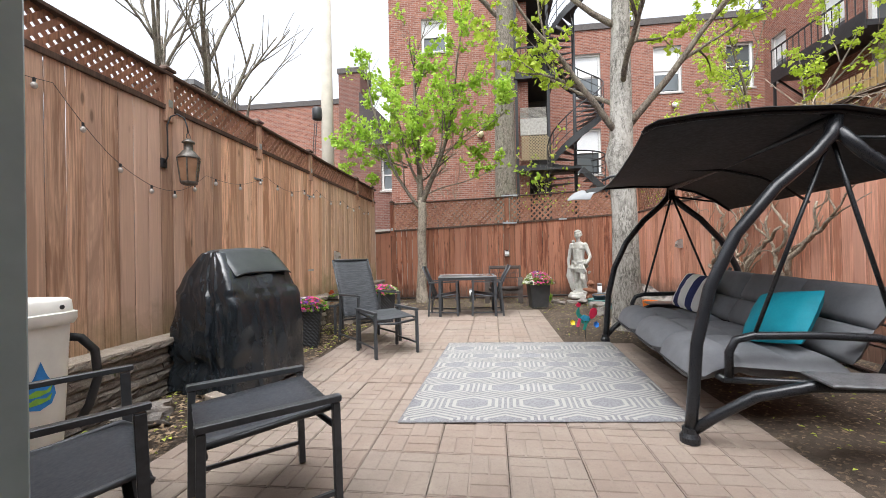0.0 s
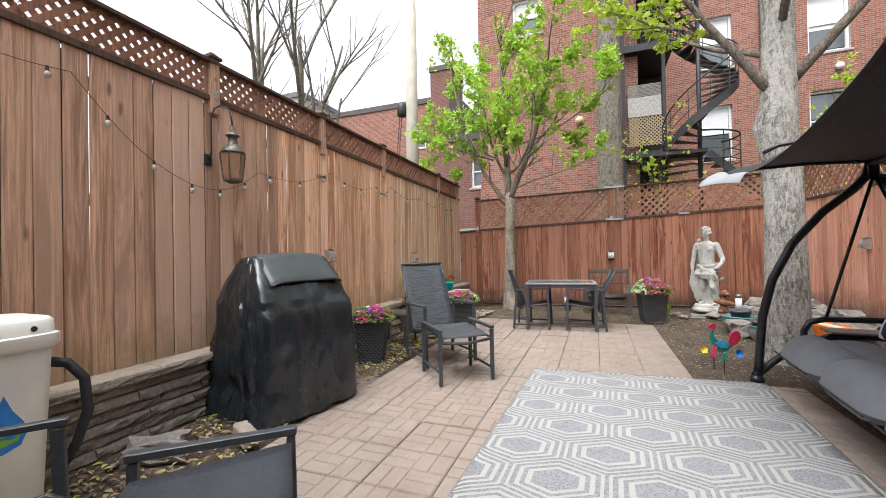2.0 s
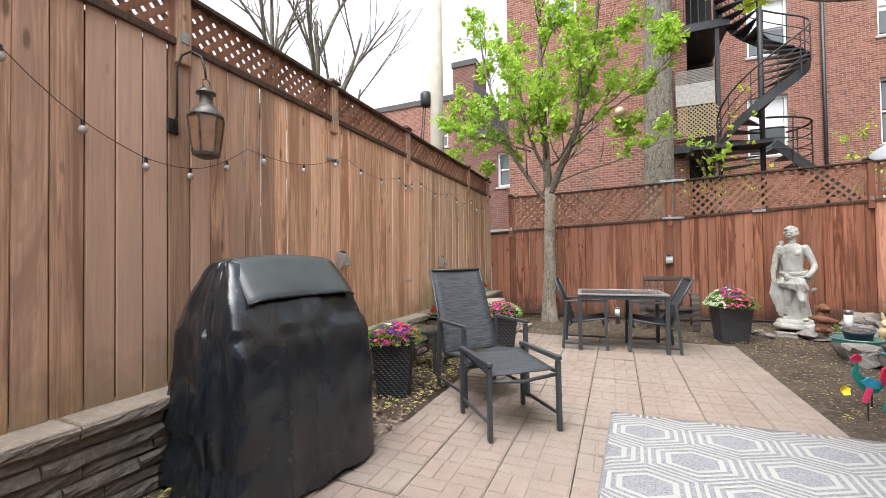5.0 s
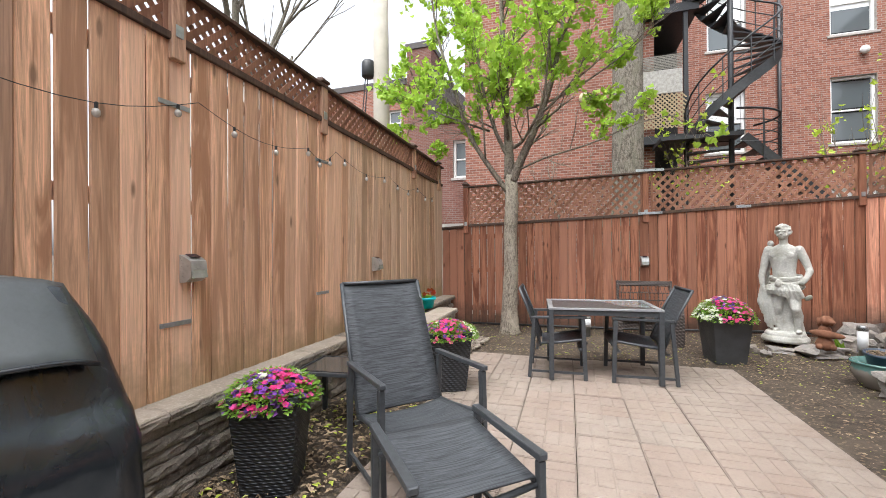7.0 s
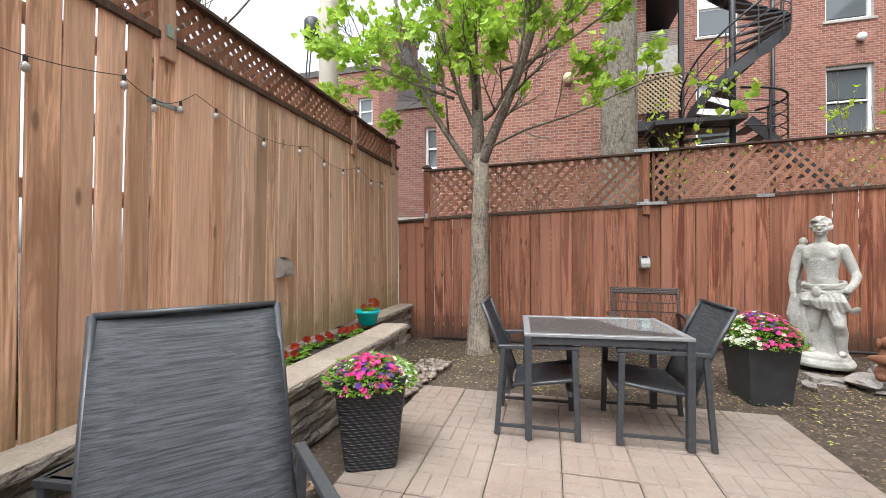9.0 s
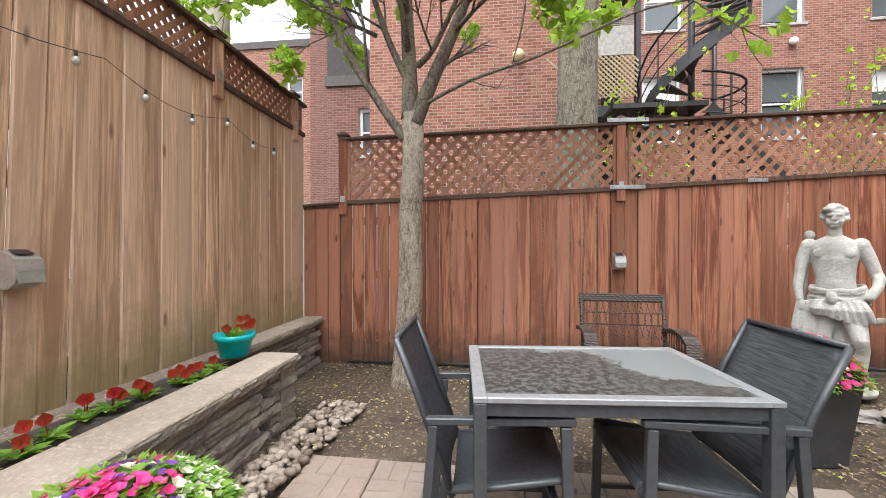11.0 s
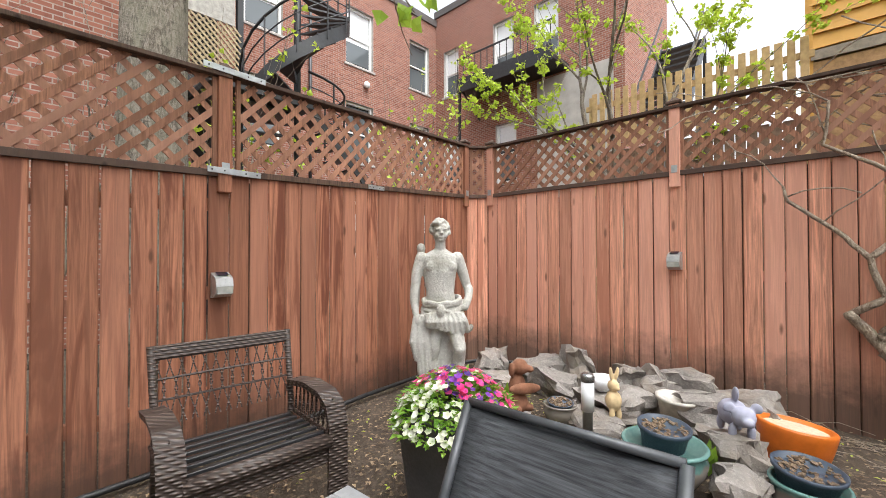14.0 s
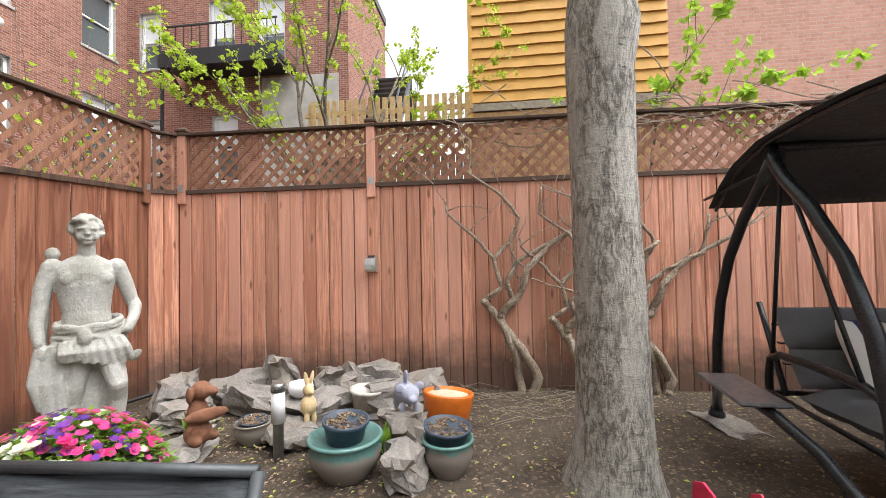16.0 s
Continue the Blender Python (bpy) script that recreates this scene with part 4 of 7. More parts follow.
    # drooping front flap; its sunlit look is put into the pale colour
    part("valance", sheet(lambda u, v: (-1.06 - 0.24 * u * math.sin(math.pi * (0.08 + 0.84 * v)), 0.35 + 1.13 * v, roof(0.0, (0.35 + 1.13 * v) / 2.98 + 0.5)[2] + 0.03 * u - 0.1 * u * u + 0.01 * math.sin(v * 9)), 6, 16, 0.005), CANOPY_LIT, sw, "front flap coloured pale as if sunlit", smooth=True)
    for y in (-1.5, 1.5):
        part("canopy_strut", Shape().tube([(0.0, y * 0.91, 1.85), (0.72, y, 1.74)], 0.012, 6), tube_mat, sw, smooth=True)
    frame_pts = [(-0.55, -1.24, 0.34), (-0.55, 1.24, 0.34), (0.45, 1.24, 0.34), (0.45, -1.24, 0.34), (-0.55, -1.24, 0.34)]
    part("seat_frame", Shape().tube(frame_pts, 0.022, 8), tube_mat, sw, smooth=True)
    for y in (-0.75, -0.25, 0.25, 0.75):
        part("seat_slat", Shape().beam((-0.55, y, 0.34), (0.45, y, 0.34), 0.04, 0.01), tube_mat, sw)
    for y in (-1.22, 1.22):
        part("back_post", Shape().tube([(0.3, y, 0.36), (0.42, y, 0.62), (0.58, y, 0.95)], 0.02, 8), tube_mat, sw, smooth=True)
    for z, x in ((0.55, 0.4), (0.68, 0.46), (0.80, 0.52)):
        part("back_slat", Shape().beam((x, -1.17, z), (x, 1.17, z), 0.04, 0.012), tube_mat, sw)

    def pad(cx, cy, cz, sx, sy, sz, turn=0.0, puff=0.25):
        """A stuffed rectangular cushion."""
        s = Shape()
        nx, ny = 14, 14
        m = Matrix.Translation((cx, cy, cz)) @ Matrix.Rotation(radians(turn), 4, "Y")
        for side in (1, -1):
            base = len(s.v)
            for j in range(ny + 1):
                for i in range(nx + 1):
                    u, v = i / nx * 2 - 1, j / ny * 2 - 1
                    e = (1 - abs(u) ** 6) * (1 - abs(v) ** 6)
                    h = 0.5 * e ** 0.35 + puff * (1 - u * u) * (1 - v * v) * 0.6
                    k = 1 - 0.03 * (abs(u * v) ** 3)
                    s.v.append(tuple(m @ Vector((u * sx / 2 * k, v * sy / 2 * k, side * h * sz * 0.75 + 0.006 * noise.noise((u * 3 + cx, v * 3 + cy, side))))))
            for j in range(ny):
                for i in range(nx):
                    a = base + j * (nx + 1) + i
                    q = (a, a + 1, a + nx + 2, a + nx + 1)
                    s.f.append(q if side > 0 else q[::-1])
        return s
    def lobed(cy, wd):
        """A seat pad in three stitched lobes that rolls over the front rail."""
        s = Shape()
        nu, nv = 30, 14
        for side in (1, -1):
            base = len(s.v)
            for j in range(nv + 1):
                for i in range(nu + 1):
                    u, v = i / nu, j / nv * 2 - 1
                    lobe = abs(math.sin(math.pi * (u * 3))) ** 0.45 * (1 - abs(v) ** 5)
                    edge = min(1.0, min(u, 1 - u) * 12) ** 0.5 * (1 - abs(v) ** 8)
                    th = (0.045 * edge + 0.05 * lobe) * (1.25 if u < 0.34 else 1.0)
                    z = 0.43 - 0.05 * u - 0.09 * max(0.0, 0.3 - u) ** 2 / 0.09
                    s.v.append((-0.74 + 0.96 * u + 0.09 * abs(v) ** 5 * (1 - u) ** 3, cy + v * wd / 2 * (1 - 0.02 * (1 - edge)), z + side * th + 0.004 * noise.noise((u * 6, v * 4 + cy, side))))
            for j in range(nv):
                for i in range(nu):
                    q = (base + j * (nu + 1) + i, base + j * (nu + 1) + i + 1, base + (j + 1) * (nu + 1) + i + 1, base + (j + 1) * (nu + 1) + i)
                    s.f.append(q if side > 0 else q[::-1])
        return s
    for k in (-1, 0, 1):
        c = part("seat_cushion", lobed(k * 0.8, 0.81), CUSHION, sw, smooth=True)
        part("piping", Shape().tube([(-0.745, k * 0.8 - 0.36, 0.345), (-0.75, k * 0.8, 0.345), (-0.745, k * 0.8 + 0.36, 0.345)], 0.006, 6), PIPING, c, smooth=True)
        for b, (px, pz, ln) in enumerate(((0.245, 0.56, 0.26), (0.375, 0.80, 0.30))):
            part("back_cushion", pad(px, k * 0.8, pz, ln, 0.81, 0.15, -62), CUSHION, sw, smooth=True)
    m0 = sw.matrix_basis
    for nm, lab, mats, loc, rot in (("throw_pillow", "white pillow with navy stripes on the swing seat", "stripe", (0.03, 0.86, 0.70), ((-0.82, -0.25, 0.45), (0.3, 0.0, 1.0))),
                                   ("throw_pillow", "plain teal pillow leaning on the swing armrest", "teal", (0.02, -0.78, 0.68), ((-0.80, -0.1, 0.52), (0.35, 0.25, 1.0)))):
        zz = Vector(rot[0]).normalized()
        xx = Vector(rot[1]).cross(zz).normalized()
        turn = Matrix((xx, zz.cross(xx), zz)).transposed().to_4x4()
        m = m0 @ Matrix.Translation(loc) @ turn
        tp = thing(nm, m, lab, "pillow")
        wd = 0.43
        if mats == "teal":
            part("cover", pad(0, 0, 0, wd * 1.25, wd, 0.13, 0, 0.8), TEAL_CLOTH, tp, smooth=True)
        else:
            full = pad(0, 0, 0, wd, wd, 0.13, 0, 0.8)
            for nm2, mat, lo, hi in (("white_stripes", WHITE_CLOTH, 0, 2), ("navy_stripes", NAVY_CLOTH, 1, 2)):
                st = Shape()
                st.v = full.v
                cnt = 14
                st.f = [f for idx, f in enumerate(full.f) if ((idx % cnt) in (2, 3, 4, 9, 10, 11)) == (nm2 == "navy_stripes")]
                part(nm2, st, mat, tp, smooth=True)


make_swing()


# ---- pots, flowers, statue, stones and small things ----
def woven(name, c):
    m = Mat(name, 0.5, spec=0.5)
    co = m.coords((1, 1, 1))
    br = m.nt.nodes.new("ShaderNodeTexWave")
    br.wave_type, br.bands_direction = "BANDS", "Z"
    br.inputs["Scale"].default_value, br.inputs["Distortion"].default_value = 16, 0.0
    m.nt.links.new(co, br.inputs["Vector"])
    b2 = m.nt.nodes.new("ShaderNodeTexWave")
    b2.wave_type, b2.bands_direction = "BANDS", "DIAGONAL"
    b2.inputs["Scale"].default_value = 13
    m.nt.links.new(co, b2.inputs["Vector"])
    h = m.calc("MULTIPLY", br.outputs["Fac"], b2.outputs["Fac"])
    m.colour(m.mix(h, tuple(v * 0.4 for v in c), tuple(v * 1.3 for v in c)))
    m.bump(h, 0.9, 0.008)
    return m.m


WOVEN = woven("black_woven_resin", (0.045, 0.05, 0.058))
PLAIN_POT = plain("black_resin", (0.05, 0.052, 0.056), 0.5, vary=0.2, scale=8)
WICKER = woven("brown_wicker", (0.085, 0.062, 0.052))
PETALS = {k: leaf_material(k + "_petals", a, b) for k, a, b in (("pink", (0.75, 0.02, 0.24), (0.85, 0.10, 0.42)), ("purple", (0.10, 0.02, 0.30), (0.26, 0.05, 0.48)),
                                                               ("white", (0.80, 0.80, 0.74), (0.85, 0.86, 0.70)), ("red", (0.20, 0.002, 0.006), (0.34, 0.004, 0.010)), ("yellow", (0.7, 0.55, 0.02), (0.85, 0.7, 0.05)))}


def blossom(s, c, nrm, r, rng, petals=5):
    """A small trumpet flower: a ring of petals round a sunken centre."""
    nrm = Vector(nrm).normalized()
    x = nrm.orthogonal().normalized()
    y = nrm.cross(x)
    spin = rng.random() * 6
    c = Vector(c)
    n = petals * 2
    rim = [c + (x * math.cos(spin + 2 * math.pi * k / n) + y * math.sin(spin + 2 * math.pi * k / n)) * r * (1.0 if k % 2 else 0.82) + nrm * r * 0.12 * (k % 2) for k in range(n)]
    s.add([c - nrm * r * 0.45] + rim, [(0, 1 + k, 1 + (k + 1) % n) for k in range(n)])


def leaf(s, base, tip, width, rng, bend=0.2):
    base, tip = Vector(base), Vector(tip)
    d = tip - base
    side = d.cross(Vector((rng.uniform(-0.4, 0.4), rng.uniform(-0.4, 0.4), 1))).normalized() * width / 2
    up = side.cross(d).normalized() * d.length * bend
    mid = base + d * 0.5 + up
    s.add([base, mid + side, tip, mid - side, mid - up * 0.25], [(0, 1, 4), (1, 2, 4), (2, 3, 4), (3, 0, 4)])


def flower_mound(parent, r, z, rng, mix, dense=330, height=0.14, side_white=0.0):
    greens = Shape()
    flowers = {k: Shape() for k, _ in mix}
    for _ in range(dense * 4):
        a, q = rng.random() * 6.283, math.sqrt(rng.random())
        x, y = math.cos(a) * r * q, math.sin(a) * r * q
        zz = z + height * (1 - q ** 2.4) * rng.uniform(0.5, 1.0) - (0.03 if q > 0.9 else 0)
        d = Vector((x * 0.8 + rng.uniform(-0.03, 0.03), y * 0.8 + rng.uniform(-0.03, 0.03), 0.05)).normalized()
        ln = rng.uniform(0.03, 0.06)
        leaf(greens, (x, y, zz), (x + d.x * ln, y + d.y * ln, zz + rng.uniform(-0.01, 0.04)), ln * 0.5, rng)
    for _ in range(dense):
        a, q = rng.random() * 6.283, math.sqrt(rng.random())
        x, y = math.cos(a) * r * 1.08 * q, math.sin(a) * r * 1.08 * q
        zz = z + 0.02 + height * (1 - q ** 2.4) * rng.uniform(0.8, 1.08) - (0.05 * rng.random() if q > 0.85 else 0)
        zone = 0.5 + 0.5 * noise.noise((x * 6 + parent.location.x, y * 6, 1)) + rng.uniform(-0.22, 0.22)
        pick = mix[-1][0]
        for k, lim in mix:
            if zone < lim:
                pick = k
                break
        if side_white and math.cos(a + side_white) * q > 0.45:
            pick = "white"
        blossom(flowers[pick], (x, y, zz), (x * 1.6, y * 1.6, 0.3 + rng.random() * 0.4), rng.uniform(0.015, 0.023), rng)
    part("foliage", greens, LEAF_PLANT, parent)
    for k, s in flowers.items():
        if s.v:
            part(k + "_blossoms", s, PETALS[k], parent)


def planter(m, label, mat, top, h, rng, mix, base=0.7, side_white=0.0, mound=0.115):
    p = thing("flower_planter", m, label, "flower pot", "square planters")
    t = top / 2
    b = t * base
    s = Shape()
    s.lathe([(b, 0.0), (b * 1.02, 0.015), (t * 0.985, h - 0.035), (t, h - 0.03), (t, h), (t - 0.02, h), (t - 0.025, h - 0.05), (0.02, h - 0.05)], 32, Matrix.Rotation(0, 4, "Z"), power=9)
    part("pot", s, mat, p, sharp=40)
    flower_mound(p, t * (1.12 + mound), h - 0.04, rng, mix, 430, mound, side_white)
    return p


frng = random.Random(21)
MIX = [("white", 0.25), ("purple", 0.52), ("pink", 1.5)]
planter(pose(-1.66, 4.2, -0.01, 0, 0, 22), "tall black woven planter with pink, purple and white petunias", WOVEN, 0.40, 0.56, frng, MIX, 0.72, side_white=-1.9)
planter(pose(-1.15, 6.05, 0, 0, 0, 25), "black woven planter of pink and purple petunias by the wall", WOVEN, 0.44, 0.56, frng, [("white", 0.2), ("purple", 0.48), ("pink", 1.5)], 0.72, side_white=-0.3)
planter(pose(1.76, 7.84, -0.01, 0, 0, 8), "smooth dark planter with white and pink petunias", PLAIN_POT, 0.46, 0.56, frng, [("white", 0.3), ("purple", 0.42), ("pink", 1.5)], 0.74, side_white=-3.1, mound=0.22)


# red pansies along the raised bed
def pansy(x, y):
    p = thing("pansy", pose(x, y, 0.44), "dark red pansy with bright green leaves in the bed", "flower", "red pansies")
    g = Shape()
    for _ in range(26):
        a = frng.random() * 6.28
        r = frng.uniform(0.05, 0.12)
        leaf(g, (0, 0, 0), (math.cos(a) * r, math.sin(a) * r, frng.uniform(0.02, 0.06)), 0.035, frng, 0.15)
    part("leaves", g, LEAF_PLANT, p)
    f = Shape()
    for _ in range(frng.choice((1, 2, 3))):
        fx, fy, fz = frng.uniform(-0.05, 0.05), frng.uniform(-0.05, 0.05), frng.uniform(0.07, 0.12)
        blossom(f, (fx, fy, fz), (0.5, -0.6, 0.5), 0.033, frng, 4)
        f.tube([(fx * 0.3, fy * 0.3, 0.0), (fx, fy, fz)], 0.002, 4)
    part("petals", f, PETALS["red"], p)


for k in range(11):
    pansy(-2.03 + frng.uniform(-0.06, 0.07), 5.95 + k * 0.165 + frng.uniform(-0.04, 0.04))

tp = thing("teal_flower_pot", pose(-1.99, 7.77, 0.5) @ Matrix.Diagonal((1.2, 1.2, 1.2, 1)), "small teal pot of red pansies on the coping", "flower pot")
part("pot", Shape().lathe([(0.07, 0), (0.078, 0.01), (0.1, 0.1), (0.115, 0.105), (0.118, 0.135), (0.105, 0.135), (0.1, 0.11), (0.01, 0.11)], 24), plain("teal_plastic", (0.0, 0.36, 0.38), 0.35), tp, smooth=True)
g = Shape()
for _ in range(40):
    a, r = frng.random() * 6.28, frng.uniform(0.03, 0.1)
    leaf(g, (math.cos(a) * r * 0.4, math.sin(a) * r * 0.4, 0.1), (math.cos(a) * r, math.sin(a) * r, 0.15 + frng.random() * 0.03), 0.025, frng)
part("leaves", g, LEAF_PLANT, tp)
g = Shape()
for _ in range(9):
    blossom(g, (frng.uniform(-0.09, 0.09), frng.uniform(-0.08, 0.08), frng.uniform(0.16, 0.22)), (0.3, -0.8, 0.4), 0.026, frng, 4)
part("petals", g, PETALS["red"], tp)


# statue: one plain cast figure on its plinth
def make_statue():
    """A draped classical youth, weight on one leg, a hand on the hip, against a tree stump."""
    s = Shape()

    def limb(pts, rad, n=12):
        s.tube(pts, rad, n)
        for p, r in zip(pts, rad):
            s.ball(p, r, 10, 3)

    def loft(rings, n=22):
        """Stacked ovals: height, centre x, centre y, half width, half depth."""
        v = [(cx + rx * math.cos(t), cy + ry * math.sin(t), z) for z, cx, cy, rx, ry in rings for t in [2 * math.pi * k / n for k in range(n)]]
        f = [(i * n + k, i * n + (k + 1) % n, (i + 1) * n + (k + 1) % n, (i + 1) * n + k) for i in range(len(rings) - 1) for k in range(n)]
        s.add(v, f + [tuple(range(n - 1, -1, -1)), tuple(range((len(rings) - 1) * n, len(rings) * n))])
    s.lathe([(0.25, 0), (0.26, 0.03), (0.245, 0.06), (0.22, 0.08), (0.22, 0.1), (0.2, 0.13)], 28, power=2.6)
    # legs: one straight, one bent forward
    limb([(-0.07, 0.0, 0.13), (-0.075, 0.0, 0.24), (-0.08, 0.015, 0.34), (-0.07, -0.03, 0.43), (-0.06, -0.02, 0.55), (-0.06, 0.0, 0.70)], [0.04, 0.046, 0.058, 0.055, 0.072, 0.095])
    limb([(0.15, -0.02, 0.13), (0.155, -0.05, 0.24), (0.155, -0.06, 0.34), (0.145, -0.13, 0.44), (0.12, -0.08, 0.56), (0.07, 0.0, 0.70)], [0.038, 0.045, 0.055, 0.056, 0.074, 0.095])
    s.ball((-0.08, -0.07, 0.145), 0.045, 10, 3, (0.85, 1.9, 0.6))
    s.ball((0.165, -0.09, 0.145), 0.042, 10, 3, (0.85, 1.9, 0.6))
    # stump behind and between the legs
    s.tube([(0.03, 0.1, 0.08), (0.02, 0.1, 0.35), (0.03, 0.09, 0.62)], [0.17, 0.13, 0.11], 12)
    for k in range(5):
        s.tube([(-0.06 + k * 0.045, 0.0, 0.12), (-0.03 + k * 0.035, 0.0, 0.4)], [0.03, 0.018], 7)
    # torso
    loft([(0.66, 0.01, 0, 0.135, 0.105), (0.76, 0.01, 0, 0.145, 0.11), (0.84, 0.0, 0.0, 0.132, 0.098), (0.91, -0.005, 0.0, 0.128, 0.092), (0.99, -0.01, 0.0, 0.14, 0.10), (1.08, -0.012, 0.0, 0.155, 0.112),
          (1.16, -0.012, 0.005, 0.165, 0.11), (1.215, -0.01, 0.01, 0.155, 0.09), (1.25, -0.008, 0.012, 0.10, 0.07), (1.275, -0.006, 0.01, 0.055, 0.05)])
    for sx in (-1, 1):
        s.ball((sx * 0.07 - 0.01, -0.082, 1.125), 0.062, 12, 3, (1.2, 0.34, 0.72))
        s.ball((sx * 0.165 - 0.01, 0.008, 1.19), 0.06, 10, 3, (1, 1, 1.05))
    # head, face and thick curls
    s.tube([(-0.006, 0.005, 1.24), (-0.008, -0.012, 1.35)], [0.052, 0.047], 12)
    s.ball((-0.01, -0.02, 1.415), 0.078, 16, 5, (0.86, 1.0, 1.28))
    s.ball((-0.01, -0.075, 1.352), 0.024, 8, 2, (1.1, 0.8, 0.8))
    s.tube([(-0.01, -0.088, 1.43), (-0.01, -0.108, 1.398)], [0.009, 0.016], 8)
    s.ball((-0.01, -0.093, 1.373), 0.012, 8, 2, (2.0, 0.8, 0.6))
    for sx in (-1, 1):
        s.tube([(-0.01 + sx * 0.012, -0.094, 1.442), (-0.01 + sx * 0.05, -0.08, 1.44)], [0.011, 0.009], 6)
        s.ball((-0.01 + sx * 0.038, -0.075, 1.39), 0.026, 8, 2, (0.9, 0.7, 1.0))
    rng = random.Random(5)
    for k in range(120):
        a, e = rng.random() * 6.283, math.asin(rng.uniform(-0.25, 1.0))
        d = Vector((math.cos(a) * math.cos(e), math.sin(a) * math.cos(e), math.sin(e)))
        if d.y < -0.2 and d.z < 0.62:
            continue
        r = rng.uniform(0.017, 0.026)
        s.ball(Vector((-0.01, -0.012, 1.43)) + Vector((d.x * 0.08, d.y * 0.082, d.z * 0.092)), r, 8, 2, (1.2, 1.0, 0.85), Matrix.Rotation(rng.random() * 3, 4, "Y"))
    # one arm bent to the hip, the other hanging with the cloth
    limb([(0.16, 0.01, 1.19), (0.205, 0.02, 1.08), (0.245, 0.03, 0.965), (0.262, 0.01, 0.92), (0.25, -0.03, 0.86), (0.215, -0.07, 0.79)], [0.055, 0.05, 0.042, 0.042, 0.036, 0.032])
    s.ball((0.20, -0.085, 0.775), 0.034, 8, 3, (1.2, 0.8, 0.8))
    limb([(-0.18, 0.01, 1.19), (-0.215, 0.01, 1.08), (-0.232, 0.0, 0.97), (-0.25, -0.03, 0.85), (-0.235, -0.06, 0.73)], [0.055, 0.05, 0.043, 0.038, 0.03])
    s.ball((-0.222, -0.075, 0.68), 0.034, 8, 3, (0.8, 0.8, 1.5))
    s.ball((-0.17, 0.08, 1.28), 0.042, 10, 3, (1, 1, 1.1))
    s.tube([(-0.17, 0.08, 1.28), (-0.2, 0.09, 1.0), (-0.22, 0.08, 0.7)], [0.032, 0.03, 0.03], 8)
    # cloth slung round the hips: swags, a knot, and a fall down one side
    for k in range(8):
        z = 0.685 + k * 0.022
        r = 0.158 + 0.012 * math.sin(k * 2.2) + 0.02 * (1 - k / 8)
        ring = [(0.01 + math.cos(t) * r * 1.02, math.sin(t) * r * 0.82, z + 0.022 * math.sin(t * 1.0 + 0.4) - 0.035 * (k < 4) * max(0, -math.sin(t)) * math.cos(t * 1.5) + 0.006 * math.sin(7 * t + k * 1.7)) for t in [2 * math.pi * i / 28 for i in range(29)]]
        s.tube(ring, 0.016 + 0.006 * (k % 2), 6)
    s.ball((-0.03, -0.155, 0.76), 0.04, 10, 3, (1, 0.8, 1.3))
    for k, (x0, x1, z1) in enumerate(((-0.13, -0.14, 0.63), (-0.10, -0.11, 0.62), (-0.07, -0.07, 0.62), (-0.04, -0.02, 0.60), (-0.01, 0.02, 0.59), (0.03, 0.07, 0.575), (0.07, 0.12, 0.565), (0.11, 0.17, 0.56), (0.15, 0.22, 0.585))):
        s.tube([(x0, -0.125, 0.74), ((x0 + x1) / 2, -0.15, 0.67), (x1, -0.135 + 0.05 * abs(x1), z1)], [0.028, 0.03, 0.024], 8)
    s.ball((0.255, -0.03, 0.585), 0.034, 10, 3, (1.5, 0.8, 0.9), Matrix.Rotation(-0.7, 4, "Y"))
    for k, (dx, z1) in enumerate(((-0.255, 0.34), (-0.225, 0.22), (-0.195, 0.17), (-0.165, 0.15), (-0.135, 0.2))):
        s.tube([(dx + 0.02, -0.06, 0.72), (dx - 0.012 * (-1) ** k, -0.075, 0.5), (dx + 0.03, -0.05, z1)], [0.026, 0.03, 0.024], 8)
    ob = part("statue", s, STATUE, smooth=True)
    rm = ob.modifiers.new("blend", "REMESH")
    rm.mode, rm.voxel_size, rm.use_smooth_shade = "VOXEL", 0.0065, True
    sm = ob.modifiers.new("soften", "SMOOTH")
    sm.factor, sm.iterations = 0.5, 1
    ob.matrix_basis = pose(2.85, 8.98, 0.05, 0, 0, -36) @ Matrix.Diagonal((1.0, 1.0, 1.05, 1))
    return tagged(ob, "weathered pale cast-stone classical figure on a round plinth", "statue")


make_statue()


def rock(x, y, z, sx, sy, sz, turn, seed, label="rough grey field stone lying in the corner"):
    me = rock_mesh(seed, "rock", ROCK, (sx, sy, sz))
    ob = part("rock", me, ROCK, at=pose(x, y, z, 0, 0, turn))
    return tagged(ob, label, "rock", "garden stones")


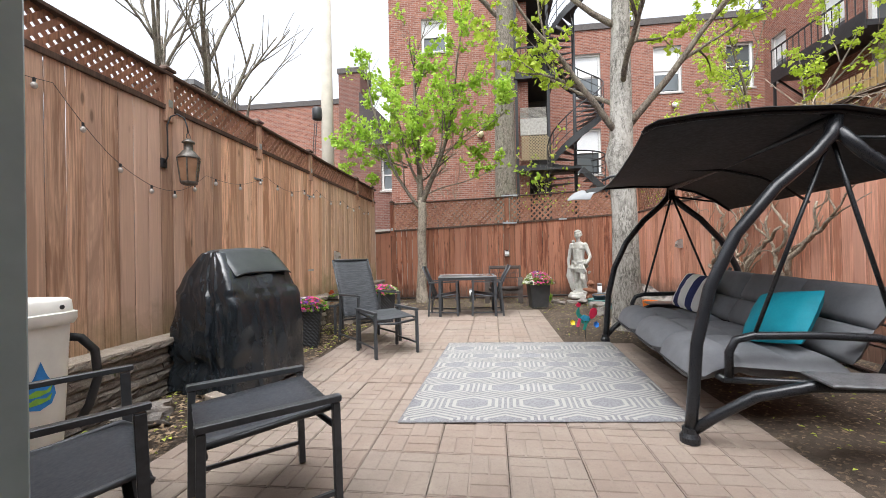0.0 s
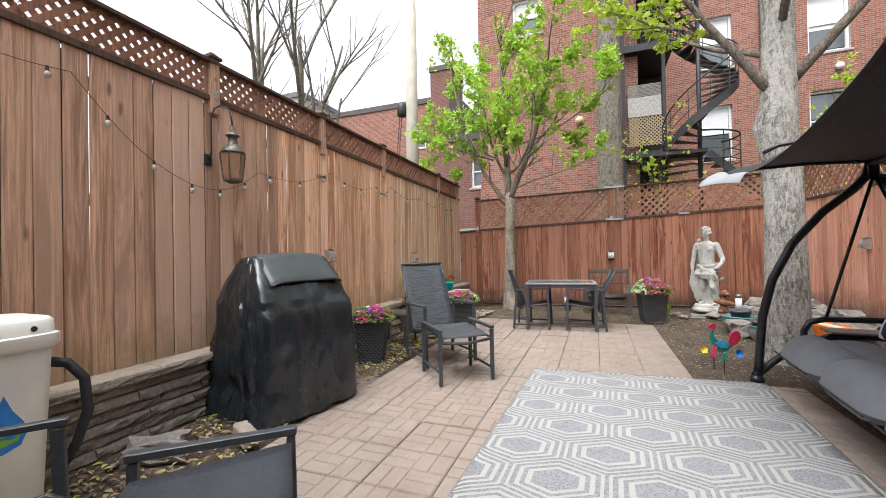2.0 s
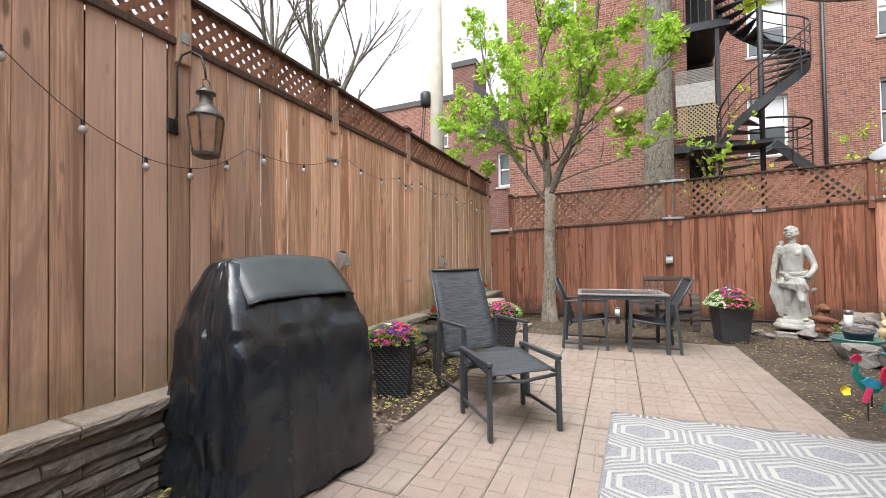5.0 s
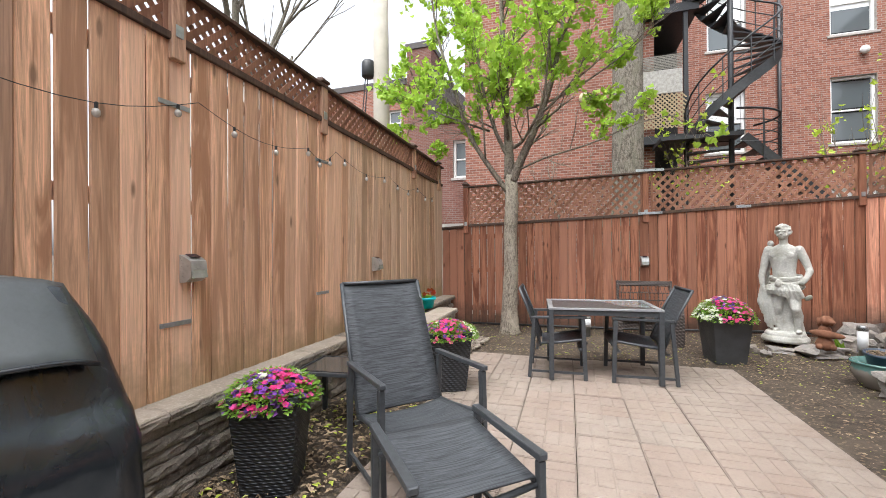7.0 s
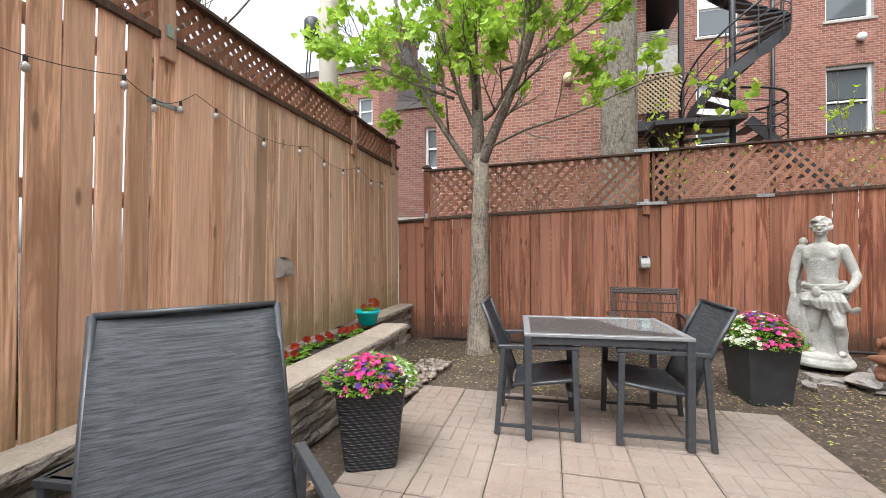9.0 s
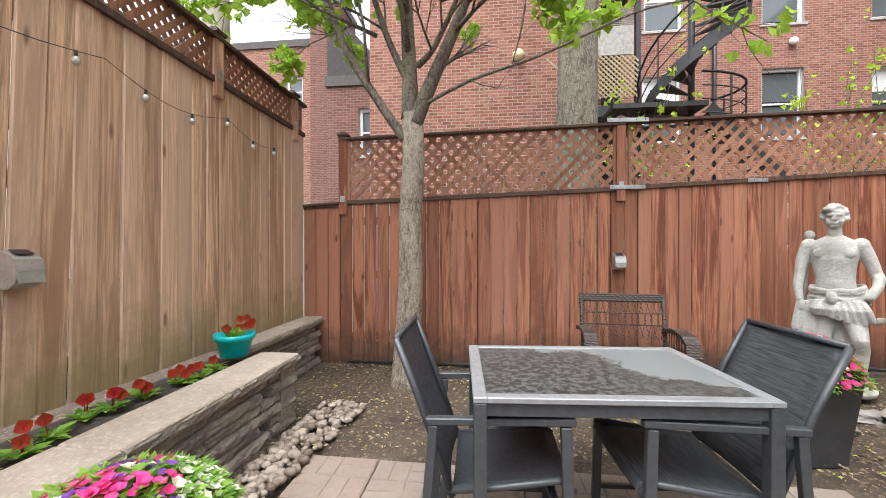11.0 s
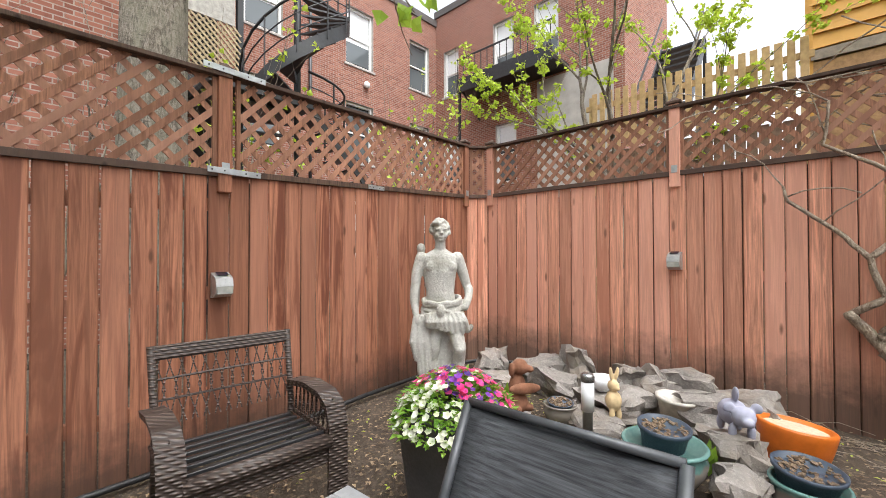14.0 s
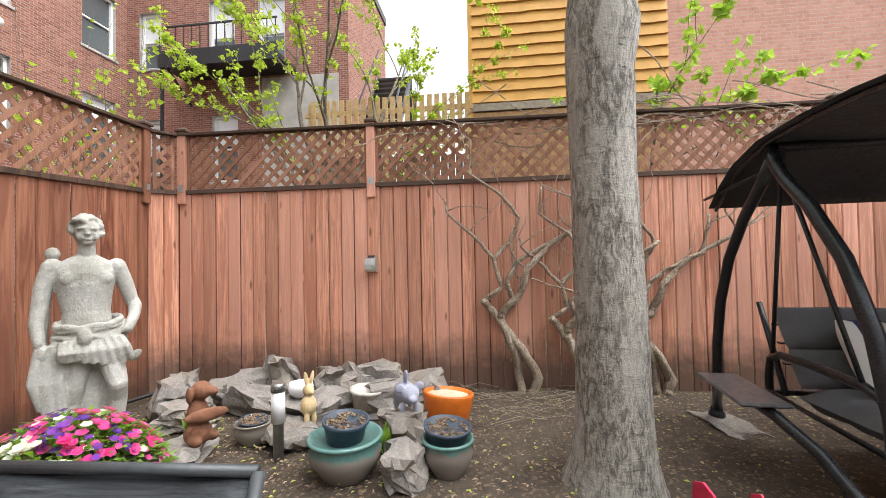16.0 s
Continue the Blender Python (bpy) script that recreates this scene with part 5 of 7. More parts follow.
ROCKS = [(3.72, 9.05, 0, 0.5, 0.3, 0.3, 20), (3.98, 8.62, 0, 0.48, 0.3, 0.24, -30), (3.75, 8.32, 0, 0.5, 0.3, 0.24, 60), (3.45, 8.75, 0, 0.4, 0.34, 0.2, 10), (4.05, 8.25, 0.0, 0.36, 0.26, 0.36, 40),
         (3.62, 7.72, 0, 0.6, 0.34, 0.22, -25), (3.95, 7.5, 0.0, 0.42, 0.3, 0.34, 60), (3.9, 7.02, 0, 0.7, 0.45, 0.26, -70), (4.1, 7.75, 0, 0.38, 0.3, 0.3, 15), (4.15, 7.3, 0.0, 0.4, 0.24, 0.28, 80),
         (3.28, 6.88, 0, 0.34, 0.3, 0.24, 30), (2.78, 6.78, 0, 0.3, 0.24, 0.2, 12), (3.2, 7.72, 0, 0.36, 0.3, 0.16, 50), (2.2, 8.35, 0, 0.18, 0.14, 0.1, 20), (2.32, 8.2, 0, 0.14, 0.12, 0.08, 70),
         (2.95, 8.32, 0, 0.46, 0.26, 0.13, 8), (2.62, 8.45, 0, 0.3, 0.2, 0.07, -20), (3.05, 7.35, 0, 0.3, 0.2, 0.1, 35), (-1.75, 1.75, 0, 0.34, 0.2, 0.13, 35), (3.82, 4.42, -0.02, 0.62, 0.34, 0.05, 10)]
for k, (x, y, z, sx, sy, sz, tr) in enumerate(ROCKS):
    rock(x, y, z - 0.03, sx * 0.92, sy * 0.92, sz * 0.9, tr, k + 1, "flat stone under the swing foot" if k == 19 else "rough grey field stone lying on the soil")

eb = thing("edging_block", pose(-1.42, 2.12, 0.0, 0, 0, -28), "loose pale concrete edging block beside the barbecue", "block")
part("block", Shape().box((0.26, 0.1, 0.1), Matrix.Translation((0, 0, 0.04)), c=0.01), CAP_STONE, eb)
for px, py, pz, ln in ((1.26, 9.44, 2.61, 0.42), (1.26, 9.445, 1.915, 0.36), (2.6, 9.6, 1.985, 0.2)):
    sp_ = thing("strap_plate", pose(px, py, pz, 0, 0, 4), "galvanised strap plate joining two fence panels", "bracket", "fence strap plates")
    part("plate", Shape().box((ln, 0.006, 0.04), c=0.001), GALVANISED, sp_)
    for d in (-0.42, -0.2, 0.2, 0.42):
        part("screw", Shape().lathe([(0.006, 0), (0.005, 0.003)], 8, pose(d * ln, -0.003, 0, 90, 0, 0)), BLACK_IRON, sp_)

GLAZE = Mat("teal_and_clay_glaze", 0.25, spec=0.6)
_co = GLAZE.coords()
_sep = GLAZE.nt.nodes.new("ShaderNodeSeparateXYZ")
GLAZE.nt.links.new(_co, _sep.inputs[0])
_line = GLAZE.calc("ADD", _sep.outputs["Z"], GLAZE.fit(GLAZE.noise(_co, 12, 4), 0.3, 0.7, -0.02, 0.02))
GLAZE.colour(GLAZE.mix(GLAZE.fit(_line, 0.165, 0.185), (0.20, 0.18, 0.155), GLAZE.mix(GLAZE.noise(_co, 30, 4), (0.06, 0.165, 0.155), (0.15, 0.27, 0.245))))
GLAZE.bump(GLAZE.noise(_co, 20, 3), 0.1, 0.01)
GLAZE = GLAZE.m
BLUE_PLASTIC = plain("slate_blue_plastic", (0.045, 0.065, 0.095), 0.45)
LITTER = plain("dry_leaf_litter", (0.20, 0.14, 0.09), 0.9, vary=0.6, scale=40, bump=0.9)


def glazed_pot(m, label, r, h, inner_r, inner_h):
    p = thing("glazed_pot", m, label, "pot", "glazed garden pots")
    prof = [(r * 0.62, 0), (r * 0.66, 0.01), (r * 0.95, h * 0.45), (r, h * 0.68), (r * 0.93, h * 0.86), (r * 1.0, h * 0.92), (r * 1.03, h * 0.96), (r, h), (r * 0.92, h), (r * 0.86, h * 0.85), (0.01, h * 0.8)]
    part("pot", Shape().lathe(prof, 32), GLAZE, p, smooth=True)
    q = thing("nursery_pot", m @ pose(0.02, 0.01, h * 0.8, 4, -3, 0), "slate blue plastic pot of dark soil inside the glazed pot", "pot", "plastic pots")
    part("pot", Shape().lathe([(inner_r * 0.78, 0), (inner_r * 0.95, inner_h * 0.8), (inner_r * 1.02, inner_h * 0.82), (inner_r * 1.04, inner_h), (inner_r * 0.96, inner_h), (inner_r * 0.93, inner_h * 0.86), (0.01, inner_h * 0.84)], 28), BLUE_PLASTIC, q, smooth=True)
    d = Shape()
    rr = random.Random(7)
    for _ in range(90):
        a, t = rr.random() * 6.28, math.sqrt(rr.random()) * inner_r * 0.86
        d.box((rr.uniform(0.01, 0.03), rr.uniform(0.008, 0.02), 0.008), pose(math.cos(a) * t, math.sin(a) * t, inner_h * 0.86 + rr.random() * 0.01, rr.uniform(-30, 30), rr.uniform(-30, 30), rr.random() * 360))
    part("leaf_litter", d, LITTER, q)


glazed_pot(pose(2.84, 7.16, -0.01), "wide teal and clay glazed pot on the soil", 0.225, 0.25, 0.14, 0.14)
glazed_pot(pose(2.92, 6.53, -0.01), "small teal and clay glazed pot on the soil", 0.16, 0.22, 0.145, 0.11)
glazed_pot(pose(3.2, 8.0, -0.01), "little dark green glazed pot between the stones", 0.13, 0.16, 0.1, 0.04)

op = thing("orange_pot", pose(3.62, 6.62, 0.0, 4, 6, 0), "bright orange round pot of pale sand", "pot")
part("pot", Shape().lathe([(0.15, 0), (0.16, 0.01), (0.19, 0.14), (0.2, 0.2), (0.205, 0.24), (0.2, 0.25), (0.18, 0.25), (0.17, 0.22), (0.01, 0.215)], 32), plain("orange_glaze", (0.62, 0.15, 0.012), 0.4, vary=0.15), op, smooth=True)
part("sand", Shape().lathe([(0.172, 0.216), (0.165, 0.228), (0.01, 0.232)], 28), plain("pale_sand", (0.55, 0.46, 0.34), 0.95, vary=0.2, scale=40), op)
wp = thing("white_pot", pose(3.68, 7.3, 0.1, 5, 0, 0), "weathered white pot of soil among the stones", "pot")
part("pot", Shape().lathe([(0.1, 0), (0.13, 0.12), (0.145, 0.13), (0.145, 0.15), (0.12, 0.15), (0.11, 0.13), (0.01, 0.125)], 24), plain("chalky_white", (0.55, 0.52, 0.47), 0.8, vary=0.3), wp, smooth=True)
bw = thing("white_bowl", pose(3.5, 7.78, 0.23), "small white ceramic bowl on a stone", "bowl")
part("bowl", Shape().lathe([(0.05, 0), (0.09, 0.04), (0.1, 0.08), (0.09, 0.115), (0.08, 0.115), (0.07, 0.09), (0.01, 0.085)], 24), plain("white_ceramic", (0.7, 0.72, 0.74), 0.25, vary=0.06), bw, smooth=True)


def figurine(name, m, label, category, balls, material, voxel=0.008):
    s = Shape()
    for c, r, st, rot in balls:
        s.ball(c, r, 12, 4, st, Euler([radians(v) for v in rot]).to_matrix().to_4x4())
    ob = part(name, s, material, smooth=True)
    rm = ob.modifiers.new("blend", "REMESH")
    rm.mode, rm.voxel_size, rm.use_smooth_shade = "VOXEL", voxel, True
    sm = ob.modifiers.new("soften", "SMOOTH")
    sm.factor, sm.iterations = 0.5, 2
    ob.matrix_basis = m
    return tagged(ob, label, category)


RUST = plain("rusty_brown_clay", (0.20, 0.085, 0.045), 0.85, vary=0.35, bump=0.3)
CREAM = plain("painted_cream_clay", (0.62, 0.47, 0.26), 0.6, vary=0.3)
PIGGREY = plain("lilac_grey_clay", (0.34, 0.35, 0.44), 0.6, vary=0.12)
Z0 = (0, 0, 0)
figurine("dog_figurine", pose(2.92, 8.22, 0.1, 0, 0, -15), "rusty brown clay dog holding a sign", "garden figurine",
         [((0, 0, 0.08), 0.09, (1, 0.9, 0.95), Z0), ((0, 0, 0.2), 0.08, (0.9, 0.8, 1.4), Z0), ((0.01, -0.02, 0.36), 0.07, (0.9, 1, 0.9), Z0), ((0.05, -0.07, 0.35), 0.035, (1, 1.5, 0.8), Z0), ((-0.06, 0.0, 0.34), 0.03, (0.6, 1, 1.9), Z0),
          ((0.07, 0.03, 0.34), 0.03, (0.6, 1, 1.9), Z0), ((0.0, -0.09, 0.21), 0.1, (1.7, 0.25, 0.45), (0, 8, 0)), ((0.06, -0.05, 0.05), 0.045, (0.8, 1.3, 0.8), Z0), ((-0.06, -0.05, 0.05), 0.045, (0.8, 1.3, 0.8), Z0)], RUST)
figurine("rabbit_figurine", pose(3.3, 7.62, 0.08, 0, 0, -30), "cream painted clay rabbit standing by the stones", "garden figurine",
         [((0, 0, 0.16), 0.06, (1, 1, 1.3), Z0), ((0, 0, 0.27), 0.045, (0.9, 1.1, 1), Z0), ((-0.02, 0, 0.36), 0.018, (1, 0.7, 3.2), (0, -8, 0)), ((0.03, 0, 0.355), 0.018, (1, 0.7, 3.2), (0, 14, 0)), ((-0.03, -0.02, 0.06), 0.022, (1, 1, 3), Z0),
          ((0.03, -0.02, 0.06), 0.022, (1, 1, 3), Z0), ((0, -0.045, 0.26), 0.018, (1, 1, 0.8), Z0)], CREAM)
figurine("pig_figurine", pose(3.26, 6.86, 0.22, 0, 0, -60), "lilac grey winged pig figurine on a stone", "garden figurine",
         [((0, 0.05, 0.13), 0.085, (0.95, 1.3, 0.95), Z0), ((0, -0.08, 0.15), 0.065, (1, 1, 0.95), Z0), ((0, -0.145, 0.135), 0.03, (1.1, 0.9, 0.9), Z0), ((0.075, -0.07, 0.2), 0.032, (1.2, 0.4, 1), (0, 30, 0)), ((-0.075, -0.07, 0.2), 0.032, (1.2, 0.4, 1), (0, -30, 0)),
          ((0.05, -0.06, 0.05), 0.024, (1, 1, 2.2), Z0), ((-0.05, -0.06, 0.05), 0.024, (1, 1, 2.2), Z0), ((0.05, 0.1, 0.05), 0.024, (1, 1, 2.2), Z0), ((-0.05, 0.1, 0.05), 0.024, (1, 1, 2.2), Z0), ((0.0, 0.02, 0.25), 0.03, (0.5, 1.2, 1.8), (20, 0, 0))], PIGGREY)


def bollard(x, y, h=0.5):
    b = thing("path_light", pose(x, y, 0), "cylindrical steel path light with a white shade", "garden light", "path lights")
    part("post", Shape().lathe([(0.035, -0.02), (0.035, h * 0.5), (0.038, h * 0.5)], 18), GALVANISED, b, smooth=True)
    part("shade", Shape().lathe([(0.045, h * 0.48), (0.045, h * 0.9)], 20), plain("frosted_white_plastic", (0.75, 0.76, 0.77), 0.35, vary=0.05), b, smooth=True)
    part("cap", Shape().lathe([(0.047, h * 0.89), (0.048, h * 0.97), (0.04, h), (0.01, h * 1.005)], 20), plain("brushed_cap", (0.30, 0.31, 0.31), 0.3, 0.8), b, smooth=True)


bollard(2.98, 7.68)
bollard(0.27, 8.82, 0.3)


def solar_lamp(m, group="solar fence lamps"):
    s = thing("solar_lamp", m, "small brushed steel solar lamp fixed to the fence", "wall lamp", group)
    steel = plain("brushed_steel", (0.50, 0.51, 0.50), 0.35, 0.7)
    body = Shape()
    prof = [(0.0, 0.09), (-0.055, 0.07), (-0.085, 0.05), (-0.095, 0.0), (-0.085, -0.05), (-0.05, -0.075), (0.0, -0.08)]
    n = len(prof)
    body.add([(sx * 0.055, y, z) for sx in (-1, 1) for y, z in prof], [tuple(range(n - 1, -1, -1)), tuple(range(n, 2 * n))] + [(i, (i + 1) % n, n + (i + 1) % n, n + i) for i in range(n)])
    part("housing", body, steel, s)
    part("solar_cell", Shape().box((0.07, 0.045, 0.004), pose(0, -0.045, 0.083, 24, 0, 0)), glass_material("solar_cell_glass", (0.01, 0.012, 0.03)), s)
    part("louvre", Shape().box((0.1, 0.012, 0.05), pose(0, -0.094, -0.028, -12, 0, 0)), plain("lamp_lens", (0.25, 0.25, 0.22), 0.2), s)


solar_lamp(pose(-2.237, 4.14, 1.24, 0, 0, 90))
solar_lamp(pose(-2.237, 6.6, 1.18, 0, 0, 90))
solar_lamp(pose(1.17, 9.475, 1.13, 0, 0, 3))
solar_lamp(pose(4.485, 7.47, 1.27, 0, 0, -92))


def hinge(y, z, ln=0.2):
    s = Shape().box((0.005, ln, 0.028), c=0.001)
    for d in (-0.35, 0.0, 0.35):
        s.lathe([(0.006, 0), (0.005, 0.003)], 8, pose(0.0025, d * ln, 0, 0, 90, 0))
    part("strap_hinge", s, GALVANISED, left_fence, "galvanised strap hinge", at=left_fence.matrix_basis.inverted() @ pose(-2.236, y, z))


for y, z in ((4.06, 0.92), (4.06, 2.22), (5.55, 0.95), (5.55, 2.2)):
    hinge(y, z)


# lantern on a shepherd's hook
la = thing("hanging_lantern", pose(-2.24, 2.52, 2.1), "weathered copper lantern hanging from a black wall hook", "lantern")
COPPER = plain("verdigris_copper", (0.13, 0.12, 0.105), 0.5, 0.5, vary=0.5, scale=30)
part("wall_plate", Shape().box((0.02, 0.06, 0.09), Matrix.Translation((0.008, 0, 0.0)), c=0.003), BLACK_IRON, la)
part("hook", Shape().tube([(0.02, 0, 0.0), (0.05, 0.0, 0.06), (0.05, 0, 0.36), (0.07, 0.02, 0.44), (0.11, 0.05, 0.47), (0.16, 0.08, 0.44), (0.18, 0.09, 0.36), (0.19, 0.09, 0.3)], 0.007, 8), BLACK_IRON, la, smooth=True)
lx, ly = 0.19, 0.09
part("ring", Shape().tube([(lx, ly + 0.025 * math.cos(t), 0.265 + 0.03 * math.sin(t)) for t in [i * math.pi / 6 for i in range(13)]], 0.004, 6), COPPER, la, smooth=True)
part("cap", Shape().lathe([(0.02, 0.24), (0.055, 0.21), (0.056, 0.2), (0.035, 0.195), (0.04, 0.13), (0.055, 0.12), (0.1, 0.06), (0.1, 0.05)], 18, Matrix.Translation((lx, ly, 0))), COPPER, la, smooth=True)
body = Shape().lathe([(0.072, -0.17), (0.098, 0.048)], 6, Matrix.Translation((lx, ly, 0)))
amber = Mat("amber_lantern_glass", 0.12, spec=0.7)
amber.colour(amber.mix(amber.noise(amber.coords(), 6, 3), (0.16, 0.06, 0.02), (0.40, 0.26, 0.17)))
part("glass", body, amber.m, la)
for k in range(6):
    a = k * math.pi / 3
    part("corner_bar", Shape().beam((lx + 0.073 * math.cos(a), ly + 0.073 * math.sin(a), -0.17), (lx + 0.1 * math.cos(a), ly + 0.1 * math.sin(a), 0.05), 0.01, 0.01), COPPER, la)
part("base", Shape().lathe([(0.04, -0.205), (0.075, -0.19), (0.08, -0.17), (0.07, -0.165)], 6, Matrix.Translation((lx, ly, 0))), COPPER, la)


# string lights along the left fence
sl = thing("string_lights", pose(-2.22, 0, 0), "string of small clear bulbs sagging along the fence", "string lights")
hooks = [(0.6, 2.62), (1.55, 2.45), (2.35, 1.86), (3.05, 2.08), (4.2, 2.28), (5.3, 2.26), (5.75, 2.33), (7.0, 2.3), (8.0, 2.3), (8.9, 2.3)]
wire = Shape()
pts = []
for (y0, z0), (y1, z1) in zip(hooks[:-1], hooks[1:]):
    for i in range(8):
        u = i / 8
        pts.append((0.01, y0 + (y1 - y0) * u, z0 + (z1 - z0) * u - 0.1 * math.sin(math.pi * u)))
wire.tube(pts, 0.0024, 5)
part("wire", wire, BLACK_IRON, sl, smooth=True)
clear = glass_material("clear_bulb_glass", (0.45, 0.42, 0.38))
for i, (x, y, z) in enumerate(pts):
    if i % 3 == 1:
        b = part("socket", Shape().lathe([(0.009, -0.03), (0.009, 0.0), (0.004, 0.004)], 8, Matrix.Translation((x + 0.006, y, z))), BLACK_IRON, sl)
        part("bulb", Shape().ball((x + 0.006, y, z - 0.05), 0.02, 10, 3, (1, 1, 1.2)), clear, b, smooth=True)


# white bin with a hose
bn = thing("rain_barrel", pose(-1.82, 1.0, 0) @ Matrix.Diagonal((1, 1, 1.085, 1)), "off-white plastic rain barrel with blue and green drop emblem", "barrel")
ivory_plastic = plain("off_white_plastic", (0.82, 0.81, 0.76), 0.5, vary=0.1, scale=5)
part("body", Shape().lathe([(0.16, -0.01), (0.165, 0.0), (0.2, 0.8)], 28, power=6), ivory_plastic, bn, sharp=50)
part("lid", Shape().lathe([(0.215, 0.78), (0.225, 0.8), (0.225, 0.84), (0.21, 0.845), (0.205, 0.9), (0.19, 0.915), (0.01, 0.915)], 28, power=6), ivory_plastic, bn, sharp=45)
part("vent", Shape().lathe([(0.012, 0), (0.012, 0.006)], 10, pose(0.207, 0.1, 0.87, 0, 90, 0)), BLACK_IRON, bn)
part("overflow_hose", Shape().tube([(0.1, 0.19, 0.7), (0.14, 0.26, 0.68), (0.18, 0.31, 0.6), (0.19, 0.32, 0.45), (0.17, 0.28, 0.3), (0.15, 0.22, 0.2)], 0.024, 10), plain("black_corrugated_hose", (0.015, 0.015, 0.016), 0.5), bn, smooth=True)
drop = [(0.0, 0.16), (0.03, 0.09), (0.07, 0.03), (0.08, -0.02), (0.06, -0.065), (0.0, -0.085), (-0.06, -0.065), (-0.08, -0.02), (-0.07, 0.03), (-0.03, 0.09)]
d = Shape()
tilt = (0.2 - 0.165) / 0.8
d.add([(0.186 + tilt * z + 0.002, y, 0.45 + z) for y, z in drop], [tuple(range(len(drop)))])
part("drop_emblem", d, plain("blue_print", (0.02, 0.22, 0.62), 0.5), bn)
for dz in (-0.03, 0.01):
    d = Shape()
    d.add([(0.19 + tilt * (z + dz), y, 0.45 + z + dz) for y, z in ((-0.06, 0.0), (-0.02, 0.012), (0.03, 0.0), (0.06, 0.02), (0.05, -0.012), (0.0, -0.022), (-0.05, -0.02))], [tuple(range(7))])
    part("leaf_emblem", d, plain("green_print", (0.22, 0.50, 0.05), 0.5), bn)


# wicker garden chair
wc = thing("wicker_chair", pose(1.07, 8.76, 0, 0, 0, -4), "brown wicker garden armchair without cushions by the fence", "chair")
for sx in (-1, 1):
    x = sx * 0.38
    arm = [(-0.34, 0.0), (-0.34, 0.42), (-0.3, 0.52), (-0.2, 0.57), (0.0, 0.58), (0.25, 0.54)]
    n = len(arm)
    s = Shape()
    for i, (y, z) in enumerate(arm):
        s.v += [(x - 0.055, y, z), (x + 0.055, y, z), (x + 0.05, y + 0.03 if i < 3 else y, z - (0.0 if i < 2 else 0.035)), (x - 0.05, y + 0.03 if i < 3 else y, z - (0.0 if i < 2 else 0.035))]
    for i in range(n - 1):
        a, b = i * 4, i * 4 + 4
        s.f += [(a, a + 1, b + 1, b), (a + 1, a + 2, b + 2, b + 1), (a + 2, a + 3, b + 3, b + 2), (a + 3, a, b, b + 3)]
    s.f += [(3, 2, 1, 0), tuple(range(4 * n - 4, 4 * n))]
    part("arm", s, WICKER, wc, smooth=False)
    part("back_leg", Shape().tube([(x * 0.95, 0.3, 0), (x * 0.95, 0.26, 0.4), (x * 0.98, 0.36, 0.84)], 0.02, 8), WICKER, wc, smooth=True)
    web = Shape()
    for k in range(9):
        web.tube([(x, -0.28 + k * 0.062, 0.34), (x, -0.22 + k * 0.055, 0.55)], 0.004, 4)
        web.tube([(x, -0.2 + k * 0.055, 0.34), (x, -0.28 + k * 0.06, 0.55)], 0.004, 4)
    part("arm_weave", web, WICKER, wc)
    part("arm_base", Shape().tube([(x, -0.3, 0.33), (x, 0.27, 0.33)], 0.014, 6), WICKER, wc)
part("top_band", Shape().box((0.78, 0.03, 0.08), pose(0, 0.355, 0.8, -12, 0, 0), c=0.01), WICKER, wc)
mid = Shape()
for k in range(26):
    x = -0.36 + k * 0.0288
    mid.tube([(x, 0.285, 0.42), (x + 0.05 * (-1) ** k, 0.32, 0.6), (x, 0.35, 0.78)], 0.004, 4)
for z, y in ((0.55, 0.31), (0.66, 0.33)):
    mid.tube([(-0.37, y, z), (0.37, y, z)], 0.007, 5)
part("back_weave", mid, WICKER, wc)
for k in range(6):
    part("seat_slat", Shape().beam((-0.34, -0.24 + k * 0.09, 0.36 - k * 0.006), (0.34, -0.24 + k * 0.09, 0.36 - k * 0.006), 0.03, 0.018, c=0.004), plain("black_slat", (0.02, 0.02, 0.022), 0.4) if k == 0 else bpy.data.materials["black_slat"], wc)
part("front_roll", Shape().tube([(-0.34, -0.32, 0.34), (0.34, -0.32, 0.34)], 0.04, 12), WICKER, wc, smooth=True)
part("front_apron", Shape().box((0.68, 0.02, 0.1), Matrix.Translation((0, -0.31, 0.27))), WICKER, wc)


# painted metal rooster on stakes
ro = thing("rooster_ornament", pose(2.16, 5.3, 0, 0, 0, 20), "painted metal rooster on a stake with flowers", "garden ornament")


def plate(pts, t=0.006):
    n = len(pts)
    return Shape().add([(x, -t / 2, z) for x, z in pts] + [(x, t / 2, z) for x, z in pts], [tuple(range(n)), tuple(range(2 * n - 1, n - 1, -1))] + [(i, n + i, n + (i + 1) % n, (i + 1) % n) for i in range(n)])


part("stake", Shape().tube([(0, 0, -0.03), (0, 0, 0.2)], 0.006, 6), BLACK_IRON, ro)
part("body", plate([(-0.14, 0.30), (-0.10, 0.36), (-0.09, 0.26), (-0.02, 0.2), (0.08, 0.2), (0.13, 0.28), (0.1, 0.16), (0.04, 0.1), (-0.05, 0.1), (-0.11, 0.17), (-0.15, 0.25)]), plain("green_enamel", (0.03, 0.26, 0.22), 0.35), ro)
part("wing", plate([(-0.09, 0.2), (-0.02, 0.23), (0.07, 0.2), (0.05, 0.14), (-0.03, 0.14)], 0.02), plain("sky_enamel", (0.06, 0.42, 0.66), 0.35), ro)
part("tail", plate([(0.06, 0.2), (0.09, 0.3), (0.14, 0.33), (0.19, 0.31), (0.2, 0.24), (0.15, 0.18), (0.09, 0.16)], 0.012), plain("red_enamel", (0.65, 0.03, 0.09), 0.35), ro)
